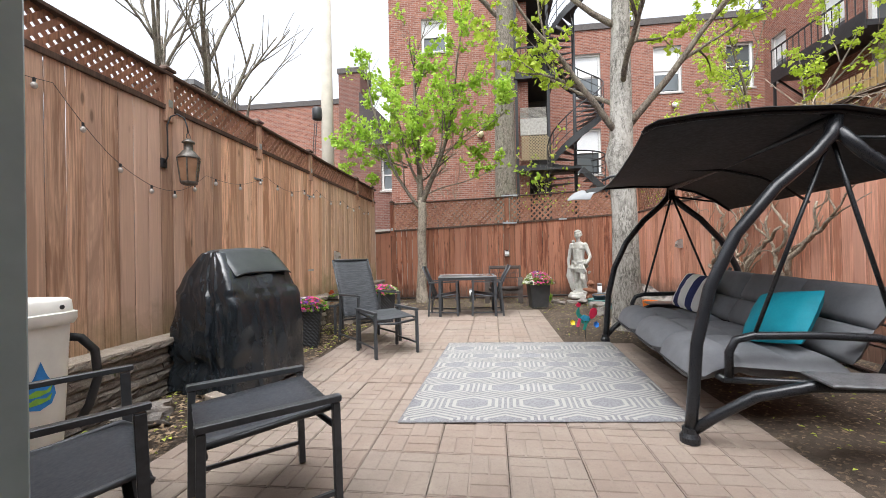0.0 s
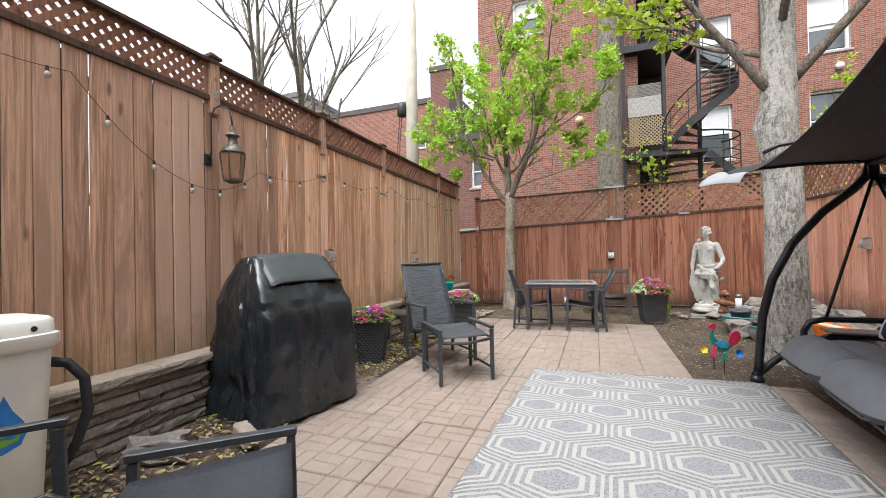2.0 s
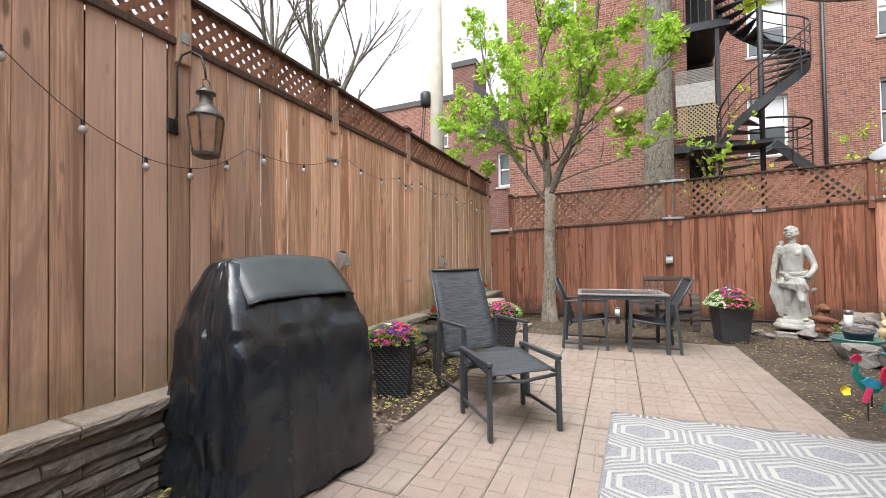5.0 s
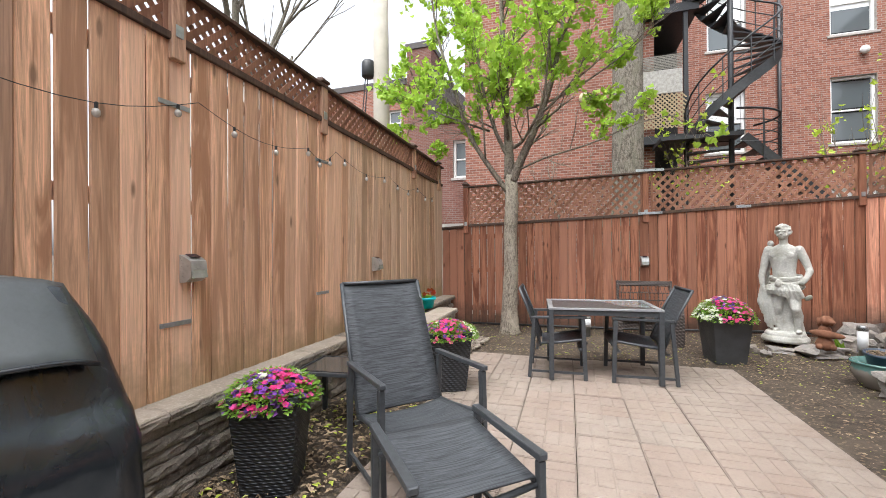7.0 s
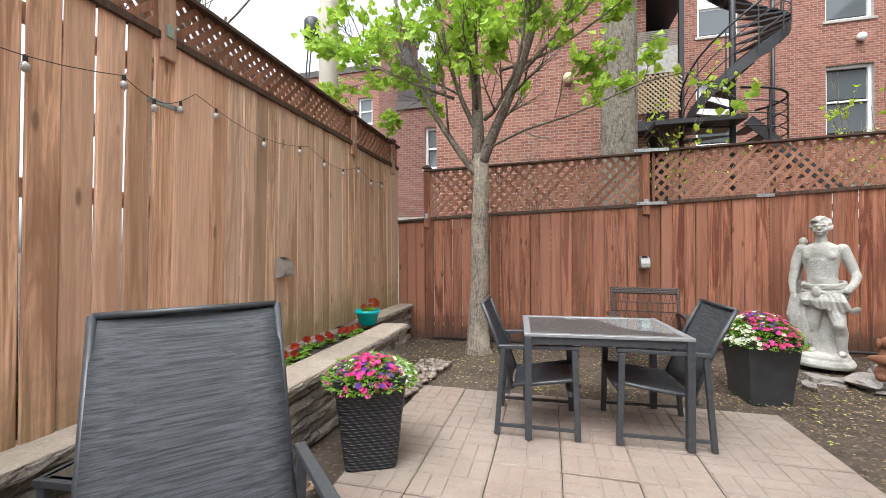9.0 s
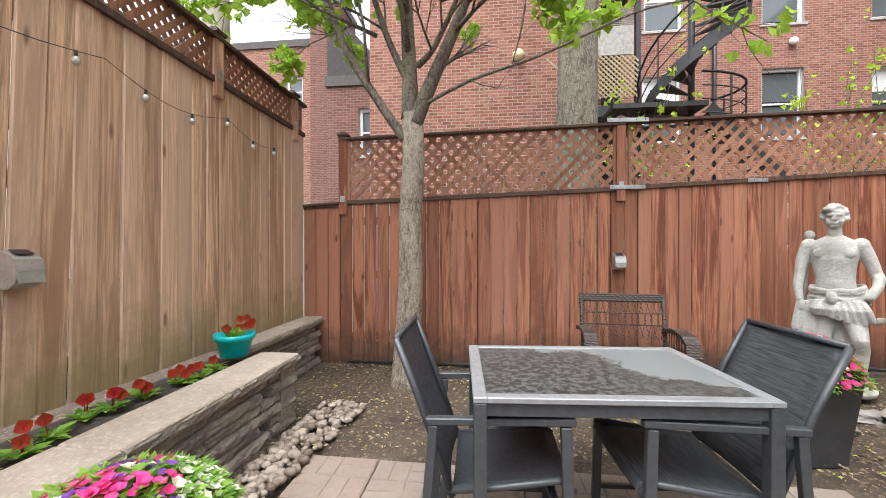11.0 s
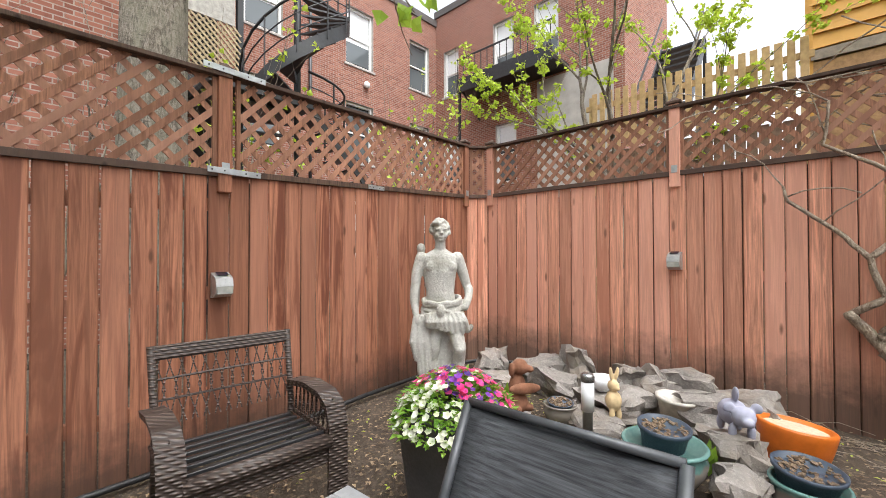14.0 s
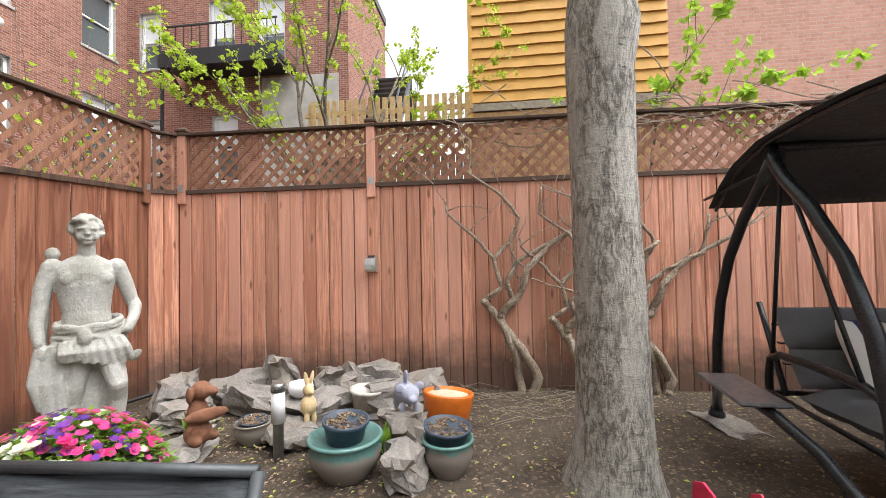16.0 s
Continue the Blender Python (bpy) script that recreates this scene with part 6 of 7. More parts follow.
part("comb", plate([(-0.16, 0.38), (-0.12, 0.35), (-0.08, 0.36), (-0.07, 0.4), (-0.11, 0.42)], 0.01), bpy.data.materials["red_enamel"], ro)
fl = Shape()
blossom(fl, (0.16, -0.03, 0.08), (0, -1, 0.2), 0.05, frng, 6)
part("blue_flower", fl, plain("blue_enamel", (0.04, 0.22, 0.7), 0.35), ro)
fl = Shape()
blossom(fl, (-0.22, -0.02, 0.13), (0, -1, 0.3), 0.045, frng, 5)
part("yellow_flower", fl, plain("yellow_enamel", (0.8, 0.6, 0.03), 0.35), ro)
for k, (x, y, hh, c) in enumerate(((2.0, 4.98, 0.24, (0.75, 0.06, 0.16)), (2.06, 4.86, 0.2, (0.03, 0.3, 0.24)))):
    pw = thing("pinwheel_stake", pose(x, y, 0), "bright painted garden stake standing in the soil", "garden ornament", "garden stakes")
    part("stake", Shape().tube([(0, 0, -0.03), (0, 0, hh * 0.6)], 0.005, 6), BLACK_IRON, pw)
    part("blade", Shape().box((0.04, 0.008, hh * 0.5), pose(0, 0, hh * 0.7, 0, 16, 0), c=0.003), plain("stake_enamel", c, 0.4), pw)


# river pebbles beside the raised bed, and litter on the soil
peb = Shape()
prr = random.Random(4)
PEBBLE = Mat("river_pebble", 0.6)
PEBBLE.colour(PEBBLE.mix(PEBBLE.island(), (0.12, 0.088, 0.066), (0.34, 0.29, 0.24)))
for _ in range(420):
    t = prr.random()
    x, y = -1.52 + prr.random() * 0.34 * (0.5 + t * 0.6), 6.3 + t * 1.9
    r = prr.uniform(0.018, 0.042)
    peb.ball((x, y, r * 0.4 + prr.random() * 0.02), r, 7, 2, (1, prr.uniform(0.6, 1), 0.65), Matrix.Rotation(prr.random() * 6, 4, "Z"))
tagged(part("pebbles", peb, PEBBLE.m, smooth=True), "pale rounded river pebbles beside the planter wall", "pebbles", kind="stuff")

lit = Shape()
for _ in range(9500):
    zone = prr.random()
    if zone < 0.3:
        x, y = prr.uniform(-2.0, -1.26), prr.uniform(0.2, 5.7)
    elif zone < 0.62:
        x, y = prr.uniform(-1.9, 4.3), prr.uniform(7.5, 9.35)
    else:
        x, y = prr.uniform(1.75, 4.5), prr.uniform(1.0, 8.6)
        if x < 2.65 and y < 4.6:
            continue
    r = prr.uniform(0.006, 0.022) * (1.5 if zone < 0.3 else 1)
    a = prr.random() * 6.28
    c, s_ = math.cos(a) * r, math.sin(a) * r
    z = 0.012 + prr.random() * 0.014
    lit.add([(x - c, y - s_, z), (x + s_ * 0.5, y - c * 0.5, z + r * 0.3), (x + c, y + s_, z), (x - s_ * 0.5, y + c * 0.5, z + r * 0.35)], [(0, 1, 2), (0, 2, 3)])
LITTER_MIX = Mat("fallen_leaves", 0.9)
_i = LITTER_MIX.island()
LITTER_MIX.colour(LITTER_MIX.mix(LITTER_MIX.fit(_i, 0.8, 0.84), LITTER_MIX.mix(LITTER_MIX.fit(_i, 0, 0.8), (0.10, 0.065, 0.04), (0.40, 0.30, 0.19)), (0.36, 0.42, 0.06)))
tagged(part("leaf_litter", lit, LITTER_MIX.m), "small dry leaves and maple seeds scattered on the soil", "leaf litter", kind="stuff")

tw = Shape()
for _ in range(70):
    x, y = prr.uniform(3.7, 4.5), prr.uniform(5.0, 6.9)
    a, ln = prr.uniform(-0.5, 0.5) + 1.57, prr.uniform(0.15, 0.5)
    tw.tube([(x, y, 0.02), (x + math.cos(a) * ln * 0.5, y + math.sin(a) * ln * 0.5, 0.035 + prr.random() * 0.03), (x + math.cos(a) * ln, y + math.sin(a) * ln, 0.02)], 0.003, 4)
tagged(part("twigs", tw, VINE_BARK), "dry twigs lying at the fence foot", "twigs", kind="stuff")

for hx, hy in ((3.08, 6.98), (3.2, 8.5), (2.1, 8.6)):
    hp = thing("hosta", pose(hx, hy, 0), "young bright green hosta shoots between the stones", "plant", "hosta plants")
    g = Shape()
    for _ in range(9):
        a = frng.random() * 6.28
        leaf(g, (0, 0, 0), (math.cos(a) * 0.07, math.sin(a) * 0.07, frng.uniform(0.12, 0.24)), 0.06, frng, 0.1)
    part("leaves", g, LEAF_PLANT, hp)

ed = thing("edging_pipe", pose(0, 0, 0), "black plastic edging pipe along the fence foot", "garden edging")
part("pipe", Shape().tube([(-1.7, 9.3, 0.03), (0.2, 9.36, 0.035), (1.3, 9.4, 0.04), (2.4, 9.5, 0.06), (3.6, 9.6, 0.06), (4.2, 9.5, 0.05), (4.42, 8.6, 0.05), (4.46, 7.5, 0.05)], 0.02, 8), plain("black_pipe", (0.015, 0.015, 0.016), 0.5), ed, smooth=True)


# ---- trees and vines ----
def maple_leaf(s, c, d, size, rng):
    """A folded five-pointed leaf hanging along d."""
    d = Vector(d).normalized()
    side = d.cross(Vector((rng.uniform(-1, 1), rng.uniform(-1, 1), rng.uniform(0.2, 1)))).normalized()
    up = side.cross(d) * size * 0.16
    c = Vector(c)
    tip = c + d * size
    s.add([c, c + side * size * 0.55 + d * size * 0.28 + up, c + side * size * 0.28 + d * size * 0.62, tip, c - side * size * 0.28 + d * size * 0.62, c - side * size * 0.55 + d * size * 0.28 + up, c + d * size * 0.45 - up * 0.5],
          [(0, 1, 6), (1, 2, 6), (2, 3, 6), (3, 4, 6), (4, 5, 6), (5, 0, 6)])


class Tree:
    def __init__(self, seed, gravity=0.0):
        self.rng = random.Random(seed)
        self.wood, self.twigs, self.leaves = Shape(), Shape(), Shape()
        self.limbs = []
        self.tips = []
        self.gravity = gravity

    def limb(self, a, d, length, r0, r1, depth, spread=0.5, kids=3, wander=0.12, n=8, into=None):
        rng = self.rng
        if into is None:
            into = Shape()
            self.limbs.append(into)
        p, d = Vector(a), Vector(d).normalized()
        steps = max(3, int(length / 0.22))
        pts, rad, dirs = [p.copy()], [r0], [d.copy()]
        for i in range(steps):
            d = (d + Vector((rng.uniform(-1, 1), rng.uniform(-1, 1), rng.uniform(-0.6, 0.8))) * wander + Vector((0, 0, self.gravity))).normalized()
            p = p + d * (length / steps)
            pts.append(p.copy())
            rad.append(r0 + (r1 - r0) * (i + 1) / steps)
            dirs.append(d.copy())
        (into if r0 > 0.012 else self.twigs).tube(pts, rad, n if r0 > 0.03 else 5 if r0 > 0.01 else 4)
        if depth == 0:
            self.tips.append((pts, dirs))
            return
        for k in range(kids):
            i = int(steps * (0.3 + 0.7 * (k + rng.random() * 0.8) / kids))
            i = min(steps, max(1, i))
            side = dirs[i].orthogonal().normalized()
            side = Matrix.Rotation(rng.random() * 6.28, 3, dirs[i]) @ side
            nd = (dirs[i] + side * spread * rng.uniform(0.7, 1.4) + Vector((0, 0, 0.12))).normalized()
            self.limb(pts[i], nd, length * rng.uniform(0.42, 0.68), min(rad[i] * 0.72, r0 * 0.6), r1 * 0.5, depth - 1, spread, kids, wander * 1.15, 8, into)
        self.tips.append((pts[-2:], dirs[-2:]))

    def bough(self, pts, r0, r1, kids, reach, depth=1):
        """A limb along a given course, with side branches set along its outer part."""
        into = Shape()
        self.limbs.append(into)
        fine = []
        pts = [Vector(q) for q in pts]
        for i in range(len(pts) - 1):
            before, after = pts[max(0, i - 1)], pts[min(len(pts) - 1, i + 2)]
            for k in range(5):
                t = k / 5
                a, b = pts[i], pts[i + 1]
                fine.append(0.5 * ((2 * a) + (b - before) * t + (2 * before - 5 * a + 4 * b - after) * t * t + (3 * a - before - 3 * b + after) * t ** 3))
        fine.append(pts[-1])
        n = len(fine)
        rad = [r0 + (r1 - r0) * (i / (n - 1)) ** 0.8 for i in range(n)]
        into.tube(fine, rad, 10)
        dirs = [(fine[min(n - 1, i + 1)] - fine[max(0, i - 1)]).normalized() for i in range(n)]
        for k in range(kids):
            i = int(n * (0.25 + 0.72 * (k + self.rng.random() * 0.6) / kids))
            i = min(n - 1, i)
            side = Matrix.Rotation(self.rng.random() * 6.28, 3, dirs[i]) @ dirs[i].orthogonal().normalized()
            self.limb(fine[i], (dirs[i] * 0.6 + side * 0.8 + Vector((0, 0, 0.15))).normalized(), reach * self.rng.uniform(0.6, 1.1), max(0.008, rad[i] * 0.5), 0.004, depth, 0.6, 4, 0.14, 8, into)
        self.tips.append((fine[-4:], dirs[-4:]))

    def leafage(self, per, size, keep=None, clump=3):
        rng = self.rng
        for pts, dirs in self.tips:
            for _ in range(per):
                i = rng.randrange(len(pts))
                c = pts[i]
                if keep and not keep(c):
                    continue
                for _ in range(clump):
                    d = Vector((rng.uniform(-1, 1), rng.uniform(-1, 1), rng.uniform(-0.9, 0.35)))
                    maple_leaf(self.leaves, c + Vector((rng.uniform(-1, 1), rng.uniform(-1, 1), rng.uniform(-1, 0.6))) * 0.07, d, size * rng.uniform(0.6, 1.2), rng)

    def build(self, name, label, bark, leaf_mat, at, limb_bark=None):
        t = thing(name, pose(*at), label, "tree")
        if self.wood.v:
            part("trunk", self.wood, bark, t, smooth=True)
        for s in self.limbs:
            part("limb", s, limb_bark or bark, t, smooth=True)
        if self.twigs.v:
            tagged(part("fine_branchwork", self.twigs, limb_bark or bark, t), kind="stuff")
        if self.leaves.v:
            part("crown", self.leaves, leaf_mat, t)
        return t


# young maple by the back fence, forked above the fence
t1 = Tree(12, 0.02)
stem = [(0.02, -0.02, -0.08), (0.0, 0, 0.05), (0.0, 0, 0.4), (0.03, 0.0, 1.0), (0.02, 0.02, 1.6), (0.05, 0.02, 2.1), (0.04, 0.02, 2.55)]
t1.wood.tube(stem, [0.21, 0.16, 0.128, 0.115, 0.11, 0.107, 0.1], 16)
t1.bough([(0.02, 0.02, 2.5), (0.0, 0.04, 3.1), (-0.05, 0.05, 4.1), (-0.1, 0.1, 5.3), (-0.1, 0.1, 6.4)], 0.092, 0.02, 9, 1.3, 2)
t1.bough([(0.06, 0.0, 2.45), (0.24, -0.03, 2.85), (0.48, -0.08, 3.35), (0.72, -0.1, 4.05), (0.9, -0.1, 5.0), (1.0, -0.1, 6.0)], 0.082, 0.018, 9, 1.3, 2)
t1.bough([(-0.02, 0.0, 2.3), (-0.3, -0.05, 2.7), (-0.62, -0.1, 3.25), (-0.86, -0.15, 4.0), (-1.12, -0.2, 4.9), (-1.25, -0.2, 5.8)], 0.05, 0.014, 9, 1.15, 2)
t1.bough([(0.0, 0.02, 2.85), (-0.2, -0.1, 3.3), (-0.38, -0.2, 4.0), (-0.5, -0.3, 5.2)], 0.04, 0.012, 8, 1.1, 2)
t1.bough([(0.1, 0.0, 3.0), (0.3, -0.2, 3.1), (0.6, -0.5, 3.6), (0.7, -0.7, 4.6)], 0.034, 0.01, 7, 1.0, 2)
t1.bough([(0.1, 0.0, 2.6), (0.6, -0.2, 2.75), (1.2, -0.4, 2.85), (1.85, -0.55, 3.05), (2.3, -0.6, 3.1)], 0.02, 0.006, 6, 0.55, 1)
t1.bough([(0.3, 0.0, 3.6), (0.9, 0.1, 3.8), (1.6, 0.1, 4.2), (2.2, 0.0, 4.6)], 0.024, 0.007, 7, 0.8, 2)
t1.bough([(-0.3, 0.0, 3.3), (-0.9, -0.3, 3.5), (-1.5, -0.4, 3.8)], 0.022, 0.007, 7, 0.8, 2)
t1.leafage(3, 0.10, lambda c: c.z > 2.75 and (c.z > 3.3 or c.x < -0.6 or c.x > 1.1) and noise.noise(c * 1.7) > (-0.05 if c.z < 4.2 else -0.2), 3)
t1.build("young_maple", "young maple with grey bark and fresh lime-green leaves", BARK_TRUNK, LEAF, (-0.93, 8.8, 0), BARK_YOUNG)

# the big maple beside the swing
t2 = Tree(5, 0.01)
t2.wood.tube([(0.05, 0.0, -0.1), (0.03, 0, 0.02), (0.01, 0, 0.15), (0, 0, 0.4), (0, 0, 1.0), (0.0, 0.02, 1.8), (-0.02, 0.03, 2.4), (-0.06, 0.02, 2.62), (-0.02, 0.02, 2.9), (0.0, 0.03, 4.2), (0.03, 0.03, 5.6), (0.05, 0.05, 7.2)],
             [0.34, 0.275, 0.235, 0.21, 0.195, 0.182, 0.19, 0.205, 0.17, 0.145, 0.12, 0.08], 20)
for (a, d, ln, r) in (((-0.05, 0.0, 2.95), (-0.85, -0.35, 0.75), 3.4, 0.055), ((0.05, 0.0, 3.05), (0.75, -0.25, 0.75), 3.6, 0.06), ((0.0, 0.05, 3.4), (-0.35, 0.9, 0.55), 3.0, 0.045), ((0.0, -0.05, 3.7), (-0.2, -0.9, 0.75), 3.2, 0.045),
                      ((0.02, 0.05, 4.2), (0.6, 0.7, 0.6), 2.8, 0.055), ((-0.02, 0, 4.6), (-0.8, 0.2, 0.7), 2.6, 0.055), ((0, 0, 5.2), (0.4, -0.6, 0.9), 2.4, 0.05)):
    t2.limb(a, d, ln, r, 0.007, 2, 0.6, 4, 0.12)
t2.leafage(10, 0.10, lambda c: c.z > 3.15, 3)
t2.build("maple", "large grey-barked maple in the yard with lime spring leaves", BARK_MAPLE, LEAF_LIME, (2.84, 5.56, 0), BARK_YOUNG)

# old trunk behind the back fence
t3 = Tree(8)
t3.wood.tube([(0, 0, -0.2), (0, 0, 0.6), (0.0, 0, 3.0), (0.02, 0, 6.0), (0.1, 0, 9.5), (0.2, 0.1, 13)], [0.5, 0.38, 0.33, 0.31, 0.27, 0.2], 18)
for (a, d, ln, r) in (((0.1, 0, 8.5), (-0.8, -0.3, 0.7), 4.0, 0.1), ((0.1, 0, 9.5), (0.8, -0.2, 0.8), 4.0, 0.1), ((0.15, 0.0, 10.5), (0.0, -0.9, 0.6), 3.5, 0.08)):
    t3.limb(a, d, ln, r, 0.012, 2, 0.6, 3, 0.12)
t3.leafage(5, 0.12, None, 3)
t3.build("old_tree", "thick furrowed trunk standing behind the back fence", BARK_OLD, LEAF_LIME, (1.27, 12.0, 0))

# bare shrubs against the brick wall
for k, (x, y, h) in enumerate(((-0.7, 12.6, 4.2), (0.3, 13.2, 4.8), (-2.6, 11.0, 3.2), (2.5, 12.9, 4.0), (5.6, 13.0, 5.0))):
    tb = Tree(30 + k, 0.02)
    for _ in range(3):
        tb.limb((tb.rng.uniform(-0.2, 0.2), tb.rng.uniform(-0.2, 0.2), -0.1), (tb.rng.uniform(-0.4, 0.4), tb.rng.uniform(-0.3, 0.2), 1), h * 0.75, 0.035, 0.008, 2, 0.5, 4, 0.1)
    if k in (3, 4):
        tb.leafage(3, 0.1, lambda c: c.z > 2.6, 2)
    tb.build("bare_shrub", "leafless branching shrub against the brick wall", BARK_YOUNG, LEAF_LIME, (x, y, 0))

# small spreading tree behind the right fence
t4 = Tree(41, 0.0)
for d, ln, r in (((-0.25, 0.3, 1), 3.6, 0.07), ((0.3, -0.35, 1), 3.8, 0.07), ((0.1, 0.1, 1), 4.2, 0.06), ((-0.35, 0.9, 0.9), 3.2, 0.045), ((0.2, -0.8, 0.8), 2.8, 0.04)):
    t4.limb((0, 0, 1.9), d, ln, r, 0.007, 2, 0.6, 4, 0.13)
t4.wood.tube([(0, 0, -0.1), (0.02, 0, 1.0), (0, 0, 2.0)], [0.13, 0.1, 0.09], 12)
t4.leafage(13, 0.072, lambda c: c.z > 2.4, 4)
t4.build("spreading_tree", "small multi-stemmed tree with lime leaves beyond the fence", BARK_YOUNG, LEAF_LIME, (6.9, 8.85, 0))
t5 = Tree(44, 0.0)
t5.limb((0, 0, 0), (0.1, 0.2, 1), 3.6, 0.06, 0.008, 2, 0.6, 4, 0.12)
t5.leafage(12, 0.11, lambda c: c.z > 2.9, 3)
t5.build("sapling", "leafy sapling rising behind the red fence", BARK_YOUNG, LEAF, (6.4, 3.9, 0))

# bare trees beyond the left fence
for k, (x, y, h) in enumerate(((-7.6, 8.4, 7.5), (-7.3, 9.6, 7.5), (-8.5, 3.0, 7.0))):
    tb = Tree(60 + k, 0.015)
    tb.limb((0, 0, -0.1), (0.12 if k else -0.1, 0, 1), h, 0.2, 0.05, 3, 0.5, 4, 0.05, 10)
    if k == 2:
        tb.leafage(2, 0.09, lambda c: c.z > 3, 2)
    tb.build("bare_tree", "tall leafless street tree beyond the side fence", BARK_OLD, LEAF_LIME, (x, y, 0))


# vines climbing the right fence
def vine(seed, x, y, label, scale=1.0):
    v = thing("vine", pose(x, y, 0), label, "vine", "climbing vines")
    rng = random.Random(seed)
    s = Shape()

    def run(p, d, ln, r, depth):
        p, d = Vector(p), Vector(d)
        pts, rad = [p.copy()], [r]
        n = max(4, int(ln / 0.1))
        for i in range(n):
            d = (d + Vector((rng.uniform(-0.1, 0.1), rng.uniform(-0.45, 0.45), rng.uniform(-0.3, 0.4)))).normalized()
            p = p + d * ln / n
            p.x = min(0.22, max(-0.06, p.x))
            pts.append(p.copy())
            rad.append(max(0.005, r * (1 - 0.6 * (i + 1) / n)))
        s.tube(pts, rad, 7 if r > 0.015 else 5)
        if depth:
            for _ in range(3 if depth > 1 else 4):
                i = rng.randrange(n // 3, n)
                run(pts[i], Vector((0, rng.choice((-1, 1)) * rng.uniform(0.4, 1.0), rng.uniform(0.2, 1))), ln * rng.uniform(0.5, 0.85), rad[i] * 0.65, depth - 1)
    def course(pts, r0, r1, kids=0):
        """A wandering stem through (along, height) points, with a few shoots."""
        fine = []
        for (a0, z0), (a1, z1) in zip(pts[:-1], pts[1:]):
            for q in range(4):
                u = q / 4
                fine.append(Vector((0.06 + 0.03 * math.sin(9 * z0 + 4 * u), scale * (a0 + (a1 - a0) * u) + rng.uniform(-0.008, 0.008), scale * (z0 + (z1 - z0) * u))))
        fine.append(Vector((0.05, scale * pts[-1][0], scale * pts[-1][1])))
        n = len(fine)
        s.tube(fine, [r0 + (r1 - r0) * i / (n - 1) for i in range(n)], 9)
        for _ in range(kids):
            i = rng.randrange(n // 4, n)
            run(fine[i], Vector((0, rng.choice((-1, 1)) * rng.uniform(0.3, 1.0), rng.uniform(0.3, 1))), rng.uniform(0.4, 0.8), max(0.007, r1 * 0.7), 0)
    # twin stems sweep up to a knot, then fork over the boards
    course([(0.0, -0.05), (-0.07, 0.12), (0.08, 0.40), (0.25, 0.62), (0.40, 0.82), (0.46, 0.9)], 0.05, 0.034)
    course([(0.1, -0.05), (0.14, 0.32), (0.27, 0.66), (0.28, 0.76)], 0.045, 0.036)
    course([(0.28, 0.76), (0.11, 0.92), (0.02, 1.2), (-0.22, 1.45), (-0.48, 1.6), (-0.8, 1.8)], 0.042, 0.018, 4)
    course([(0.28, 0.76), (0.18, 0.9), (0.22, 1.1), (0.1, 1.28), (-0.14, 1.42), (-0.44, 1.58), (-0.5, 2.0)], 0.03, 0.013, 3)
    course([(0.46, 0.88), (0.27, 1.03), (0.35, 1.3), (0.52, 1.52), (0.8, 1.76), (0.82, 1.88)], 0.028, 0.01, 3)
    course([(0.35, 1.3), (0.17, 1.48), (0.08, 1.7), (0.24, 1.92), (0.58, 2.18), (0.55, 2.5)], 0.024, 0.01, 3)
    course([(0.3, 0.62), (0.12, 0.42), (0.2, 0.3)], 0.008, 0.005)
    part("stem", s, VINE_BARK, v, smooth=True)


vine(3, 4.38, 5.87, "gnarled bare vine climbing the red fence")
vine(9, 4.38, 5.3, "gnarled bare vine behind the maple trunk", 0.8)
vine(14, 4.45, 4.6, "thin bare vine on the red fence boards", 0.85)
top_v = Shape()
vr = random.Random(17)
for _ in range(90):
    y = vr.uniform(1.5, 7.0)
    p = Vector((4.6 + vr.uniform(-0.05, 0.15), y, 2.6 + vr.uniform(0, 0.2)))
    pts = [p.copy()]
    d = Vector((vr.uniform(-0.3, 0.3), vr.choice((-1, 1)), vr.uniform(-0.1, 0.3)))
    for _ in range(6):
        d = (d + Vector((vr.uniform(-0.3, 0.3), vr.uniform(-0.3, 0.3), vr.uniform(-0.4, 0.3)))).normalized()
        p = p + d * 0.16
        pts.append(p.copy())
    top_v.tube(pts, 0.006, 4)
tagged(part("vine_tangle", top_v, VINE_BARK), "tangle of bare vine stems over the lattice top", "vine", kind="stuff")


# ---- houses around the yard ----
def uv_wall(name, quads, material, parent, label=""):
    """Flat wall faces with metre-scaled brick coordinates: each quad is (origin, along, up, length, height)."""
    s = Shape()
    uvs = []
    for o, al, up, ln, h in quads:
        o, al, up = Vector(o), Vector(al), Vector(up)
        s.add([o, o + al * ln, o + al * ln + up * h, o + up * h], [(0, 1, 2, 3)])
        off = o.dot(al)
        uvs += [(off, o.z), (off + ln, o.z), (off + ln, o.z + h), (off, o.z + h)]
    me = s.mesh(name, material)
    layer = me.uv_layers.new(name="UVMap")
    for i, uv in enumerate(uvs):
        layer.data[i].uv = uv
    bm = bmesh.new()
    bm.from_mesh(me)
    bmesh.ops.remove_doubles(bm, verts=bm.verts[:], dist=0.0005)
    bm.to_mesh(me)
    bm.free()
    return part(name, me, material, parent, label)


def pierced(o, al, ln, h, holes):
    """Splits a wall of length ln and height h into a grid of pieces round rectangular openings (x0, x1, z0, z1)."""
    xs = sorted({0.0, ln, *[v for hole in holes for v in hole[:2]]})
    zs = sorted({0.0, h, *[v for hole in holes for v in hole[2:]]})
    out = []
    o, al = Vector(o), Vector(al)
    for a, b in zip(xs[:-1], xs[1:]):
        for z0, z1 in zip(zs[:-1], zs[1:]):
            mx, mz = (a + b) / 2, (z0 + z1) / 2
